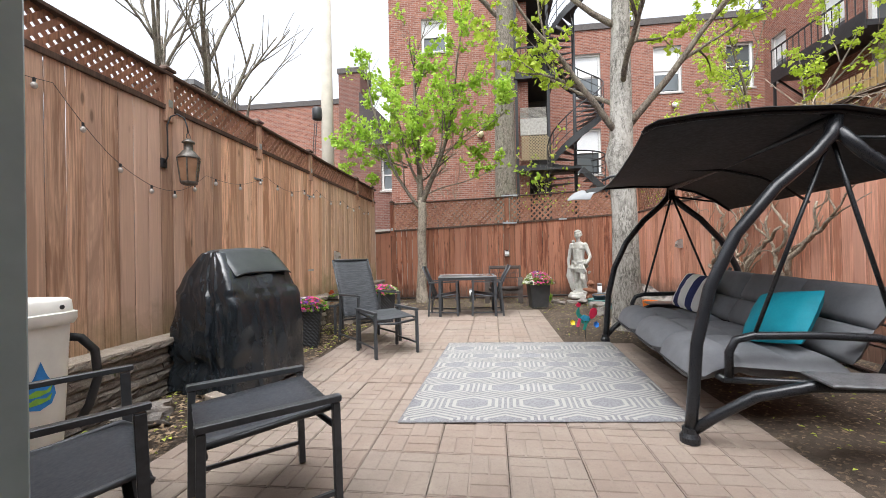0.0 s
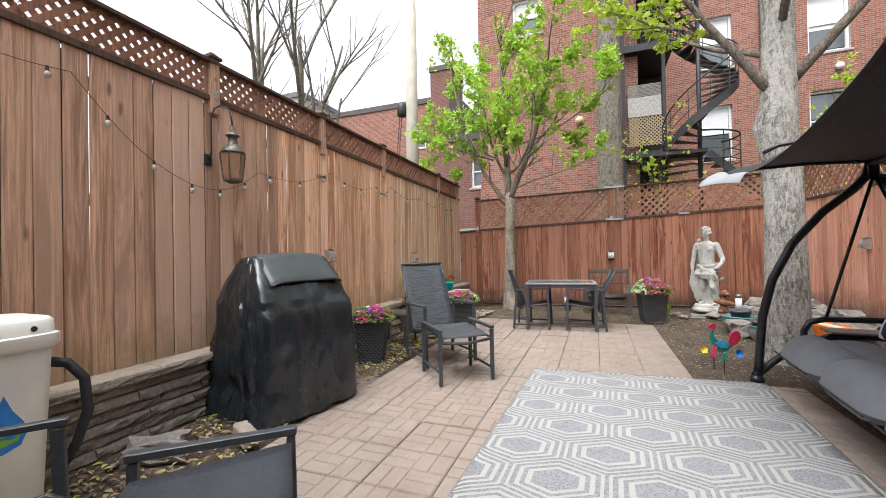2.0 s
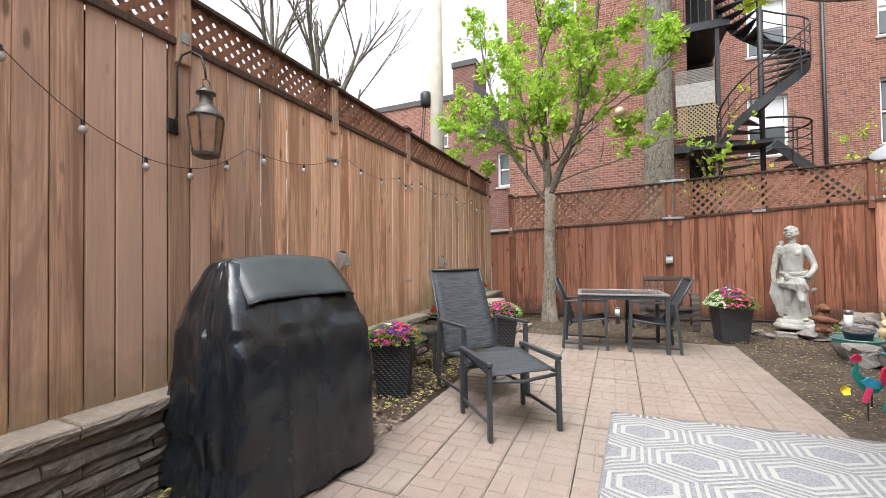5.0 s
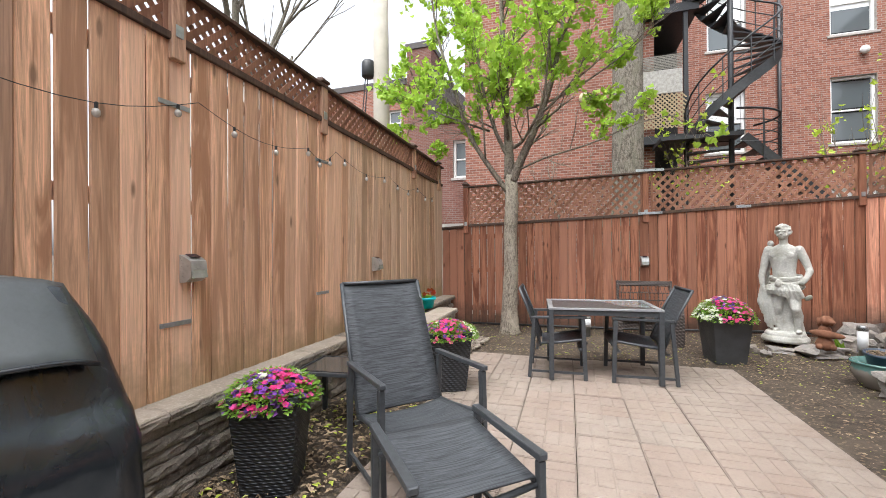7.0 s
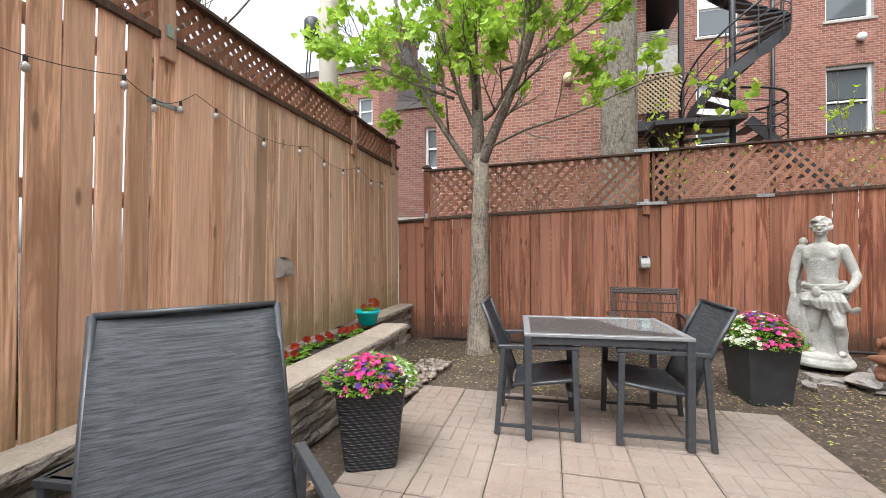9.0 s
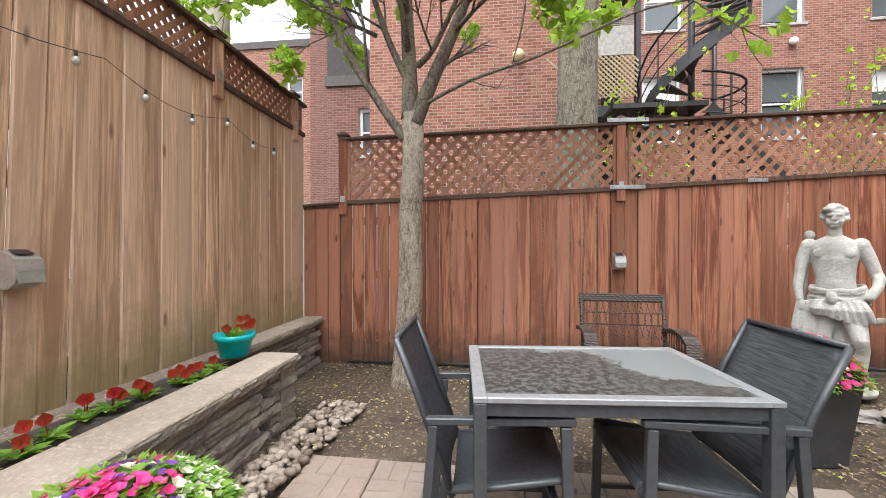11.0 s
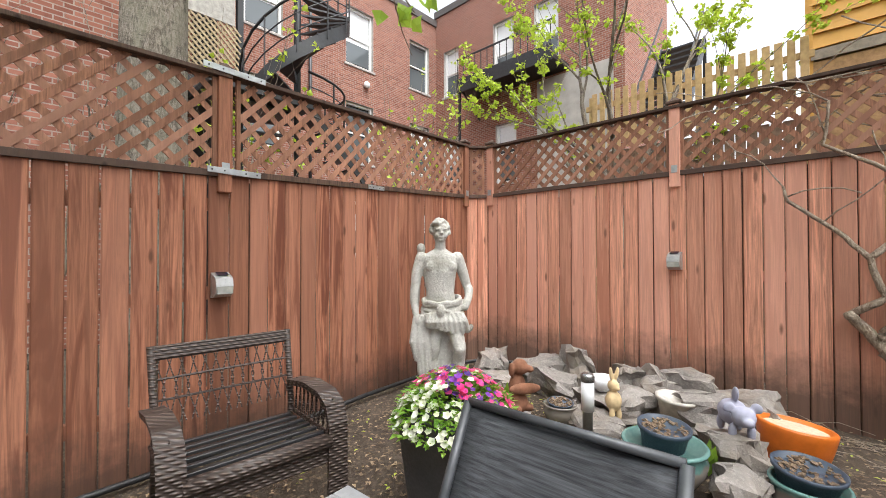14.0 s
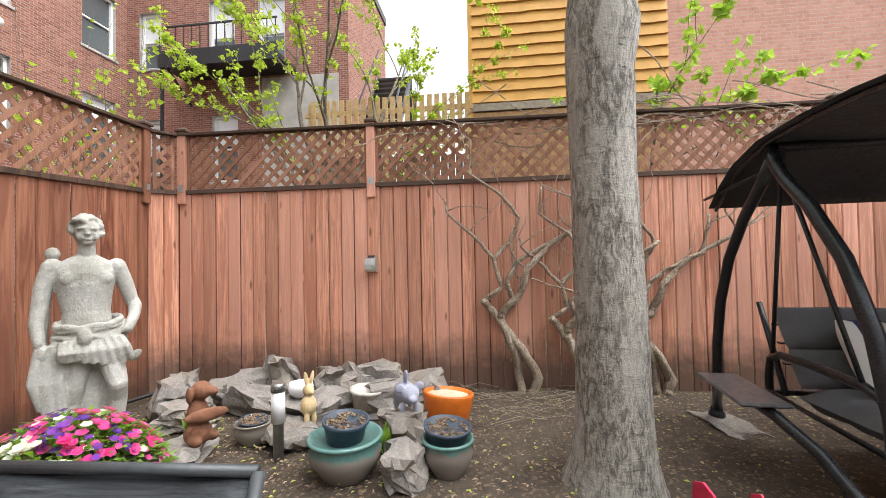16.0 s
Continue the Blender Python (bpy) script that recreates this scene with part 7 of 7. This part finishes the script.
            if not any(q[0] < mx < q[1] and q[2] < mz < q[3] for q in holes):
                out.append((o + al * a + Vector((0, 0, z0)), al, (0, 0, 1), b - a, z1 - z0))
    return out


def window(parent, o, al, x0, x1, z0, z1, depth=0.18, blind=0.5, sill=True):
    """A white sash window set back in its opening: reveal, frame, sashes, panes, blind and sill."""
    al = Vector(al)
    nrm = Vector((al.y, -al.x, 0))
    c = Vector(o) + al * ((x0 + x1) / 2) - nrm * depth
    ang = math.degrees(math.atan2(al.y, al.x))
    w, h = x1 - x0, z1 - z0
    # flat near-black board stands for the unlit room; no interior is built
    wd = part("window", Shape().box((w, 0.02, h), Matrix.Translation((0, 0.06, h / 2))), plain("unlit_room_board", (0.03, 0.032, 0.035), 0.9) if "unlit_room_board" not in bpy.data.materials else bpy.data.materials["unlit_room_board"], parent, at=Matrix.Translation((c.x, c.y, z0)) @ pose(0, 0, 0, 0, 0, ang))
    t = 0.09
    fr = Shape()
    for sx in (-1, 1):
        fr.box((t, 0.1, h), Matrix.Translation((sx * (w / 2 - t / 2), -0.01, h / 2)), c=0.006)
    fr.box((w - 2 * t, 0.1, t), Matrix.Translation((0, -0.01, h - t / 2)), c=0.006)
    fr.box((w - 2 * t, 0.1, t), Matrix.Translation((0, -0.01, t / 2)), c=0.006)
    fr.box((w - 2 * t, 0.07, 0.06), Matrix.Translation((0, -0.005, h * 0.5)), c=0.004)
    part("window_frame", fr, WHITE_PAINT, wd)
    for zc, hh in ((h * 0.27, h * 0.4), (h * 0.74, h * 0.4)):
        part("pane", Shape().box((w - 2 * t, 0.008, hh), Matrix.Translation((0, 0.02, zc))), WINDOW_GLASS, wd)
    if blind:
        bh = h * blind
        part("blind", Shape().box((w - 2 * t - 0.02, 0.006, bh), Matrix.Translation((0, 0.012, h - t - bh / 2))), BLIND, wd)
    if sill:
        part("sill", Shape().box((w + 0.16, 0.26, 0.09), Matrix.Translation((0, -0.09, -0.045)), c=0.01), SILL_STONE, wd)
    side = Shape()
    for sx in (-1, 1):
        side.box((0.02, depth, h), Matrix.Translation((sx * (w / 2 + 0.01), -depth / 2 + 0.01, h / 2)))
    side.box((w, depth, 0.02), Matrix.Translation((0, -depth / 2 + 0.01, h + 0.01)))
    part("reveal", side, SILL_STONE, wd)


def facade(name, label, o, al, ln, h, wins, material, depth=6.0, coping_h=0.3):
    b = thing(name, pose(0, 0, 0), label, "building")
    al = Vector(al)
    nrm = Vector((al.y, -al.x, 0))
    o = Vector(o)
    uv_wall("wall", pierced(o, al, ln, h, [(x0, x1, z0, z1) for x0, x1, z0, z1, _ in wins]), material, b)
    back = o - nrm * depth
    uv_wall("side_wall", [(back, nrm, (0, 0, 1), depth, h), (o + al * ln, -nrm, (0, 0, 1), depth, h), (back + al * ln, -al, (0, 0, 1), ln, h)], material, b)
    mid = o + al * (ln / 2) - nrm * (depth / 2)
    ang = math.degrees(math.atan2(al.y, al.x))
    part("roof", Shape().box((ln + 0.12, depth + 0.12, coping_h), pose(mid.x, mid.y, h + coping_h / 2 - 0.04, 0, 0, ang)), plain(name + "_roof_edge", (0.09, 0.08, 0.075), 0.8), b)
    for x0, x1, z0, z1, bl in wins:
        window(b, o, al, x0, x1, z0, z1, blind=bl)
    return b


# wing that stands forward, the set-back facade and the side wing
front_wing = facade("brick_wing", "red brick rear wing of the neighbouring row house", (-3.02, 14.3, 0), (1, 0, 0), 5.27, 12.6, [(1.27, 2.27, 8.9, 10.2, 0.4)], BRICK, 5.1)
W0 = 2.25
set_back = facade("brick_rear_facade", "three-storey red brick rear facade with white sash windows", (W0, 19.5, 0), (1, 0, 0), 11.35, 12.0,
                  [(5.0 - W0, 6.25 - W0, 8.65, 10.8, 0.5), (4.95 - W0, 6.2 - W0, 4.85, 7.1, 0.45), (8.7 - W0, 9.98 - W0, 8.65, 10.9, 0.55), (8.7 - W0, 9.98 - W0, 4.9, 7.2, 0.0), (11.95 - W0, 13.15 - W0, 8.65, 10.8, 0.0),
                   (11.95 - W0, 13.15 - W0, 4.9, 7.1, 0.3), (8.7 - W0, 9.98 - W0, 1.3, 3.4, 0.5), (11.95 - W0, 13.15 - W0, 1.3, 3.4, 0.4)], BRICK, 6.0)
side_wing = facade("brick_side_wing", "red brick side wing with a black iron balcony", (13.6, 19.5, 0), (0, -1, 0), 8.5, 12.4,
                   [(0.5, 1.4, 8.5, 10.6, 0.5), (0.5, 1.4, 4.6, 6.6, 0.6), (3.3, 4.3, 8.2, 10.8, 0.5), (5.2, 6.2, 8.2, 10.8, 0.5), (3.4, 4.4, 4.2, 6.6, 0.4), (5.4, 6.5, 3.6, 6.0, 0.3)], BRICK, 5.0)
GREY_STUCCO = plain("grey_stucco", (0.42, 0.40, 0.36), 0.9, vary=0.2, scale=2)
part("stucco_panel", Shape().box((0.04, 2.8, 4.4), Matrix.Translation((13.56, 12.75, 5.6))), GREY_STUCCO, side_wing, "pale grey stucco lower wall")

bal = thing("iron_balcony", pose(13.0, 15.0, 8.0), "black iron balcony with a solid apron and railing", "balcony")
part("floor_plate", Shape().box((1.3, 4.2, 0.18), Matrix.Translation((0, 0, 0))), BLACK_IRON, bal)
part("apron", Shape().box((0.05, 4.2, 0.55), Matrix.Translation((-0.65, 0, 0.1))), BLACK_IRON, bal)
for k in range(15):
    part("baluster", Shape().beam((-0.65, -2.05 + k * 0.293, 0.3), (-0.65, -2.05 + k * 0.293, 1.15), 0.025, 0.025), BLACK_IRON, bal)
part("handrail", Shape().beam((-0.65, -2.1, 1.17), (-0.65, 2.1, 1.17), 0.05, 0.05), BLACK_IRON, bal)
part("brace", Shape().beam((-0.6, 1.9, -0.05), (0.6, 1.9, -1.0), 0.06, 0.06), BLACK_IRON, bal)
part("post", Shape().beam((-0.6, 2.0, 0), (-0.6, 2.0, -8.0), 0.08, 0.08), BLACK_IRON, bal)

# straight outside stairs between the side wing and the yellow house
st = thing("outdoor_stairs", pose(11.5, 9.2, 0), "straight black iron outdoor stairs seen against the sky", "stairs")
for k in range(12):
    part("tread", Shape().box((0.28, 1.0, 0.05), Matrix.Translation((-0.9 + k * 0.2, 0, 4.4 + k * 0.24))), BLACK_IRON, st)
for y in (-0.52, 0.52):
    part("stringer", Shape().beam((-1.0, y, 4.25), (1.4, y, 7.13), 0.05, 0.22), BLACK_IRON, st)
    part("handrail", Shape().beam((-1.0, y, 5.2), (1.4, y, 8.1), 0.04, 0.04), BLACK_IRON, st)
    part("support", Shape().beam((1.35, y, 0), (1.35, y, 7.1), 0.08, 0.08), BLACK_IRON, st)


# spiral stairs and landing in front of the set-back facade
sp = thing("spiral_stairs", pose(3.75, 13.5, 0), "black iron spiral stairs with curved railings", "stairs")
part("centre_post", Shape().tube([(0, 0, 0), (0, 0, 10.5)], 0.06, 10), BLACK_IRON, sp, smooth=True)
turns, nstep = 1.65, 38
rail_pts, skirt = [], Shape()
R = 0.95
for k in range(nstep):
    a = k / nstep * turns * 2 * math.pi + 2.6
    z = 3.5 + k * 0.19
    w = 0.40
    s = Shape()
    s.add([(0.05 * math.cos(a), 0.05 * math.sin(a), z + q) for q in (0, 0.035)] + [(R * math.cos(a - w / 2), R * math.sin(a - w / 2), z + q) for q in (0, 0.035)] + [(R * math.cos(a + w / 2), R * math.sin(a + w / 2), z + q) for q in (0, 0.035)],
          [(0, 4, 2), (1, 3, 5), (0, 2, 3, 1), (2, 4, 5, 3), (4, 0, 1, 5)])
    part("tread", s, BLACK_IRON, sp)
    rail_pts.append((R * math.cos(a), R * math.sin(a), z))
    if k % 2 == 0:
        part("baluster", Shape().beam((R * math.cos(a), R * math.sin(a), z), (R * math.cos(a), R * math.sin(a), z + 0.95), 0.02, 0.02), BLACK_IRON, sp)
for dz, r in ((0.95, 0.022), (0.65, 0.012), (0.35, 0.012)):
    part("handrail", Shape().tube([(x, y, z + dz) for x, y, z in rail_pts], r, 6), BLACK_IRON, sp, smooth=True)
n = len(rail_pts)
skirt.add([(x, y, z - 0.12) for x, y, z in rail_pts] + [(x, y, z + 0.14) for x, y, z in rail_pts], [(i, i + 1, n + i + 1, n + i) for i in range(n - 1)])
part("stringer", skirt, BLACK_IRON, sp, smooth=True)

part("landing", Shape().box((1.7, 1.1, 0.09), Matrix.Translation((-0.75, 0.1, 3.98))), BLACK_IRON, sp)
for k in range(7):
    part("lower_tread", Shape().box((0.26, 0.8, 0.03), Matrix.Translation((0.25 + k * 0.2, -0.05, 3.8 - k * 0.2))), BLACK_IRON, sp)
part("lower_stringer", Shape().beam((0.1, -0.45, 3.9), (1.6, -0.45, 2.4), 0.03, 0.2), BLACK_IRON, sp)
for z, r in ((4.5, 0.024), (4.25, 0.012), (4.0, 0.012), (3.75, 0.012)):
    part("lower_rail", Shape().tube([(-0.1 + 1.1 * math.sin(q * 0.26), -0.62 + 0.75 * (1 - math.cos(q * 0.26)), z - 0.012 * q) for q in range(10)], r, 6), BLACK_IRON, sp, smooth=True)
for q in (2, 5, 8):
    part("rail_post", Shape().beam((-0.1 + 1.1 * math.sin(q * 0.26), -0.62 + 0.75 * (1 - math.cos(q * 0.26)), 3.3), (-0.1 + 1.1 * math.sin(q * 0.26), -0.62 + 0.75 * (1 - math.cos(q * 0.26)), 4.45), 0.025, 0.025), BLACK_IRON, sp)

gal = thing("rear_gallery", pose(2.4, 14.6, 0), "dark iron rear gallery with trellis screen beside the stairs", "balcony")
for z in (4.2, 7.6, 10.6):
    part("floor_plate", Shape().box((1.5, 2.4, 0.22), Matrix.Translation((0.1, 0.6, z))), BLACK_IRON, gal)
for z in (7.6, 10.6):
    part("handrail", Shape().beam((-0.65, -0.55, z + 1.05), (0.85, -0.55, z + 1.05), 0.05, 0.05), BLACK_IRON, gal)
    for k in range(9):
        part("baluster", Shape().beam((-0.6 + k * 0.18, -0.55, z), (-0.6 + k * 0.18, -0.55, z + 1.05), 0.02, 0.02), BLACK_IRON, gal)
for x in (-0.6, 0.55):
    part("post", Shape().beam((x, -0.5, 0), (x, -0.5, 12), 0.1, 0.1), BLACK_IRON, gal)
# tall near-black sheet painted as the deep shade at the gallery's back
part("back_door", Shape().box((1.6, 0.1, 12), Matrix.Translation((0.1, 1.9, 6))), plain("painted_recess_shade", (0.03, 0.028, 0.026), 0.9), gal)
SCREEN = plain("weathered_screen", (0.42, 0.40, 0.36), 0.9, vary=0.3)
part("screen", Shape().box((0.95, 0.04, 0.62), Matrix.Translation((0.0, -0.48, 5.75))), SCREEN, gal, "weathered grey screen panel")
for k in range(9):
    part("screen_slat", Shape().box((0.95, 0.03, 0.028), pose(0.0, -0.48, 6.1 + k * 0.042, 25, 0, 0)), SCREEN, gal)
TRELLIS = plain("pale_trellis", (0.42, 0.33, 0.20), 0.8)
for k in range(-9, 19):
    for way in (1, -1):
        x0, x1 = k * 0.11, k * 0.11 + way * 0.9
        if max(x0, x1) < 0 or min(x0, x1) > 1.0:
            continue
        ta, tb_ = 0.0, 1.0
        for lim, sg in ((0.0, 1), (1.0, -1)):
            va, vb = (x0 - lim) * sg, (x1 - lim) * sg
            if va < 0 < vb:
                ta = max(ta, va / (va - vb))
            elif vb < 0 < va:
                tb_ = min(tb_, va / (va - vb))
        if tb_ - ta > 0.05:
            part("trellis_slat", Shape().beam((x0 + (x1 - x0) * ta - 0.45, -0.55 + 0.01 * way, 4.5 + 0.9 * ta), (x0 + (x1 - x0) * tb_ - 0.45, -0.55 + 0.01 * way, 4.5 + 0.9 * tb_), 0.035, 0.01, up=(0, 1, 0)), TRELLIS, gal)

# wall lamps and drain on the brick
for x, y, z in ((9.6, 19.4, 8.0), (0.45, 14.2, 5.6)):
    lp = thing("wall_light", pose(x, y, z), "small pale light fixture on the brick wall", "wall lamp", "house wall lamps")
    part("housing", Shape().ball((0, 0, 0), 0.14, 10, 3, (1, 0.8, 1)), WHITE_PAINT if y > 15 else plain("yellowed_plastic", (0.55, 0.48, 0.28), 0.5), lp, smooth=True)
dp = thing("downpipe", pose(7.2, 19.4, 0), "dark metal downpipe on the brick facade", "downpipe")
part("pipe", Shape().tube([(0, 0, 0), (0, 0, 11.9)], 0.06, 8), BLACK_IRON, dp, smooth=True)

# houses beyond the left fence
left_house = facade("far_brick_house", "orange-red brick house beyond the cedar fence", (-15.5, 21.5, 0), (1, 0, 0), 7.6, 10.0, [(6.5, 7.25, 7.4, 8.7, 0.0)], BRICK, 5.0)
grey_house = thing("grey_roof_house", pose(0, 0, 0), "grey flat-roofed house far behind the fence", "building")
part("wall", Shape().box((5.0, 5.0, 10.8), Matrix.Translation((-18.0, 22.0, 5.4))), GREY_STUCCO, grey_house)
part("roof", Shape().box((5.2, 5.2, 0.3), Matrix.Translation((-18.0, 22.0, 10.95))), plain("grey_roof", (0.15, 0.15, 0.15), 0.8), grey_house)
dark_house = facade("brown_brick_annex", "dark brown brick annex behind the corner", (-5.0, 16.5, 0), (1, 0, 0), 2.0, 6.1, [(0.95, 1.5, 4.0, 5.4, 0.0)], BRICK_DARK, 2.2)
gable = Shape().add([(x, y, z) for y in (16.48, 18.6) for x, z in ((-5.0, 6.3), (-3.0, 6.3), (-3.0, 5.9), (-5.0, 8.5))][0:8],
                    [(0, 1, 3), (4, 7, 5), (0, 3, 7, 4), (3, 1, 5, 7), (0, 4, 5, 1)])
part("lean_to_roof", gable, plain("dark_slate_roof", (0.055, 0.045, 0.045), 0.8), dark_house, "dark sloping lean-to roof")
facade("brick_chimney_stack", "tall brown brick stack beside the far house", (-7.86, 21.4, 0), (1, 0, 0), 1.3, 11.7, [], BRICK_DARK, 2.0)
cp = thing("concrete_pole", pose(-3.75, 9.95, 0), "tall pale concrete utility pole behind the fence", "utility pole")
part("shaft", Shape().tube([(0, 0, 0), (0, 0, 10)], [0.19, 0.14], 16), plain("pale_concrete", (0.48, 0.44, 0.37), 0.9, vary=0.15, scale=3), cp, smooth=True)
part("transformer_box", Shape().lathe([(0.12, 5.0), (0.14, 5.02), (0.14, 5.3), (0.1, 5.35)], 14, Matrix.Translation((-0.25, -0.1, 0))), BLACK_IRON, cp, smooth=True)
for dx in (-0.32, -0.26):
    part("cable", Shape().tube([(dx, -0.1, 5.0), (dx - 0.05, -0.15, 4.2), (dx - 0.1, -0.2, 2.5)], 0.012, 5), BLACK_IRON, cp)
part("base_fence", Shape().box((1.6, 0.05, 1.9), Matrix.Translation((1.7, 0.5, 0.95))), GREY_STUCCO, cp, "pale panel beyond the corner gap")

# yellow clapboard house and its brick neighbour beyond the right fence
yh = thing("yellow_house", pose(8.0, 5.2, 0), "yellow wavy-edged clapboard house wall", "building")
YELLOW = plain("yellow_clapboard_paint", (0.52, 0.27, 0.045), 0.6, vary=0.12, scale=3)
for k in range(20):
    z = 4.25 + k * 0.21
    s = Shape()
    nb_ = 22
    vs = []
    for i in range(nb_ + 1):
        y = -2.2 + 3.55 * i / nb_
        lo = z + 0.018 * noise.noise((y * 3.5, k * 3.1, 0)) + 0.01 * noise.noise((y * 9, k * 5.1, 2))
        vs += [(-0.045, y, lo), (-0.005, y, z + 0.225), (0.03, y, lo)]
    s.v = vs
    for i in range(nb_):
        a = i * 3
        s.f += [(a, a + 3, a + 4, a + 1), (a + 2, a + 5, a + 3, a)]
    part("clapboard", s, YELLOW, yh)
part("wall_core", Shape().box((3.0, 3.5, 8.6), Matrix.Translation((1.55, -0.43, 4.3))), plain("yellow_house_core", (0.30, 0.2, 0.06), 0.8), yh)
part("skirt_board", Shape().box((0.06, 3.55, 0.14), Matrix.Translation((-0.03, -0.43, 4.15))), plain("grey_board", (0.26, 0.22, 0.17), 0.9, vary=0.3), yh, "weathered grey skirt board")
part("lower_wall", Shape().box((0.05, 3.5, 4.05), Matrix.Translation((-0.01, -0.43, 2.03))), plain("tan_board", (0.34, 0.2, 0.09), 0.85, vary=0.3), yh)
part("corner_trim", Shape().box((0.08, 0.08, 8.5), Matrix.Translation((0.0, 1.36, 4.3))), YELLOW, yh)
right_brick = facade("pink_brick_house", "plain pinkish brick house wall behind the lattice", (8.6, 3.4, 0), (0, -1, 0), 4.8, 9.5, [], BRICK_TAN, 5.0)
part("white_corner", Shape().box((0.2, 0.25, 9.5), Matrix.Translation((8.55, -1.45, 4.75))), WHITE_PAINT, right_brick)
pk = thing("picket_fence", pose(7.4, 8.0, 0), "yellowish wooden picket fence on a raised deck", "fence")
DECK_WOOD = plain("weathered_deck_plank", (0.20, 0.13, 0.085), 0.85, vary=0.35)
PICKET = plain("raw_pine", (0.50, 0.34, 0.16), 0.8, vary=0.2)
for k in range(22):
    part("picket", Shape().box((0.02, 0.09, 1.05), Matrix.Translation((0, -1.4 + k * 0.135, 3.72)), c=0.004), PICKET, pk)
for z in (3.4, 4.0):
    part("rail", Shape().beam((0.03, -1.5, z), (0.03, 1.6, z), 0.04, 0.09), PICKET, pk)
for y in (-1.4, 0.1, 1.5):
    part("post", Shape().beam((0.06, y, 0), (0.06, y, 4.2), 0.09, 0.09), PICKET, pk)

for k in range(24):
    part("skirt_plank", Shape().box((0.02, 0.125, 3.15), Matrix.Translation((0.09, -1.5 + k * 0.135, 1.6)), c=0.004), DECK_WOOD, pk)

# neighbours that close the view on the far left and right
facade("row_house", "brown brick row house across the lane", (-16.0, -6.0, 0), (0, 1, 0), 6.0, 6.0, [], BRICK_DARK, 5.0)


# ---- own house behind the camera: wall with the terrace door, and the room inside ----
home = thing("home_wall", pose(0, 0, 0), "brick rear wall of the house with an open terrace door", "wall", kind="structure")
DX0, DX1, DH = 0.36, 1.75, 2.15
Y0, Y1 = -0.62, -0.84
uv_wall("outer_wall", pierced((-2.4, Y0, -0.05), (1, 0, 0), 7.4, 3.2, [(DX0 + 2.4, DX1 + 2.4, 0.0, DH + 0.05)])[::-1], BRICK_DARK, home)
inn = Shape()
inn.box((DX0 + 2.4, 0.02, 2.9), Matrix.Translation(((DX0 - 2.4) / 2, Y1, 1.4)))
inn.box((5.0 - DX1, 0.02, 2.9), Matrix.Translation(((DX1 + 5.0) / 2, Y1, 1.4)))
inn.box((DX1 - DX0, 0.02, 0.7), Matrix.Translation(((DX0 + DX1) / 2, Y1, DH + 0.35)))
PLASTER = plain("pale_plaster", (0.68, 0.66, 0.62), 0.85, vary=0.06)
part("inner_wall", inn, PLASTER, home)
part("room_floor", Shape().box((7.4, 3.2, 0.04), Matrix.Translation((1.3, -2.45, 0.0))), plain("room_floorboards", (0.25, 0.15, 0.08), 0.4, vary=0.25), home)
part("room_ceiling", Shape().box((7.4, 3.2, 0.1), Matrix.Translation((1.3, -2.45, 2.85))), PLASTER, home)
part("room_back", Shape().box((7.4, 0.1, 2.9), Matrix.Translation((1.3, -4.05, 1.4))), PLASTER, home)
for x in (-2.4, 5.0):
    part("room_side", Shape().box((0.1, 3.2, 2.9), Matrix.Translation((x, -2.45, 1.4))), PLASTER, home)
part("flat_roof", Shape().box((7.5, 3.6, 0.2), Matrix.Translation((1.3, -2.4, 3.2))), plain("tar_roof", (0.06, 0.06, 0.06), 0.9), home)
door = thing("door_1", pose(0, 0, 0), "open sliding terrace door with a pale blue-grey frame", "door", kind="structure")
DOOR_PAINT = plain("blue_grey_frame_paint", (0.36, 0.46, 0.48), 0.4, vary=0.12)
part("jamb", Shape().box((0.08, 0.24, DH), Matrix.Translation((DX0 + 0.04, -0.72, DH / 2)), c=0.008), DOOR_PAINT, door)
part("track_post", Shape().box((0.03, 0.05, DH), Matrix.Translation((DX0 + 0.115, -0.7, DH / 2)), c=0.004), DOOR_PAINT, door)
part("jamb", Shape().box((0.08, 0.24, DH), Matrix.Translation((DX1 - 0.04, -0.72, DH / 2)), c=0.008), DOOR_PAINT, door)
part("head", Shape().box((DX1 - DX0 - 0.16, 0.24, 0.08), Matrix.Translation(((DX0 + DX1) / 2, -0.72, DH - 0.04)), c=0.008), DOOR_PAINT, door)
part("threshold", Shape().box((DX1 - DX0, 0.3, 0.04), Matrix.Translation(((DX0 + DX1) / 2, -0.72, 0.0)), c=0.008), GALVANISED, door)


# ---- patio slabs ----
patio = thing("patio", pose(0, 0, 0), "pinkish basket-weave concrete slabs with mossy joints", "pavement", kind="structure")
PAVERS = [paver_mesh(k) for k in range(4)]
prng = random.Random(11)
for j in range(20):
    y = 7.45 - STEP * (j + 0.5)
    for i in range(-2, 9):
        if i < 0 and not (j in (9, 10, 11) and i == -1):
            continue
        if i >= 7 and j < 7:
            continue
        x = -1.24 + STEP * (i + 0.5)
        part("paver", prng.choice(PAVERS), PAVER, patio, at=pose(x, y, prng.uniform(-0.003, 0.003), prng.uniform(-0.25, 0.25), prng.uniform(-0.25, 0.25), prng.uniform(-0.3, 0.3)))
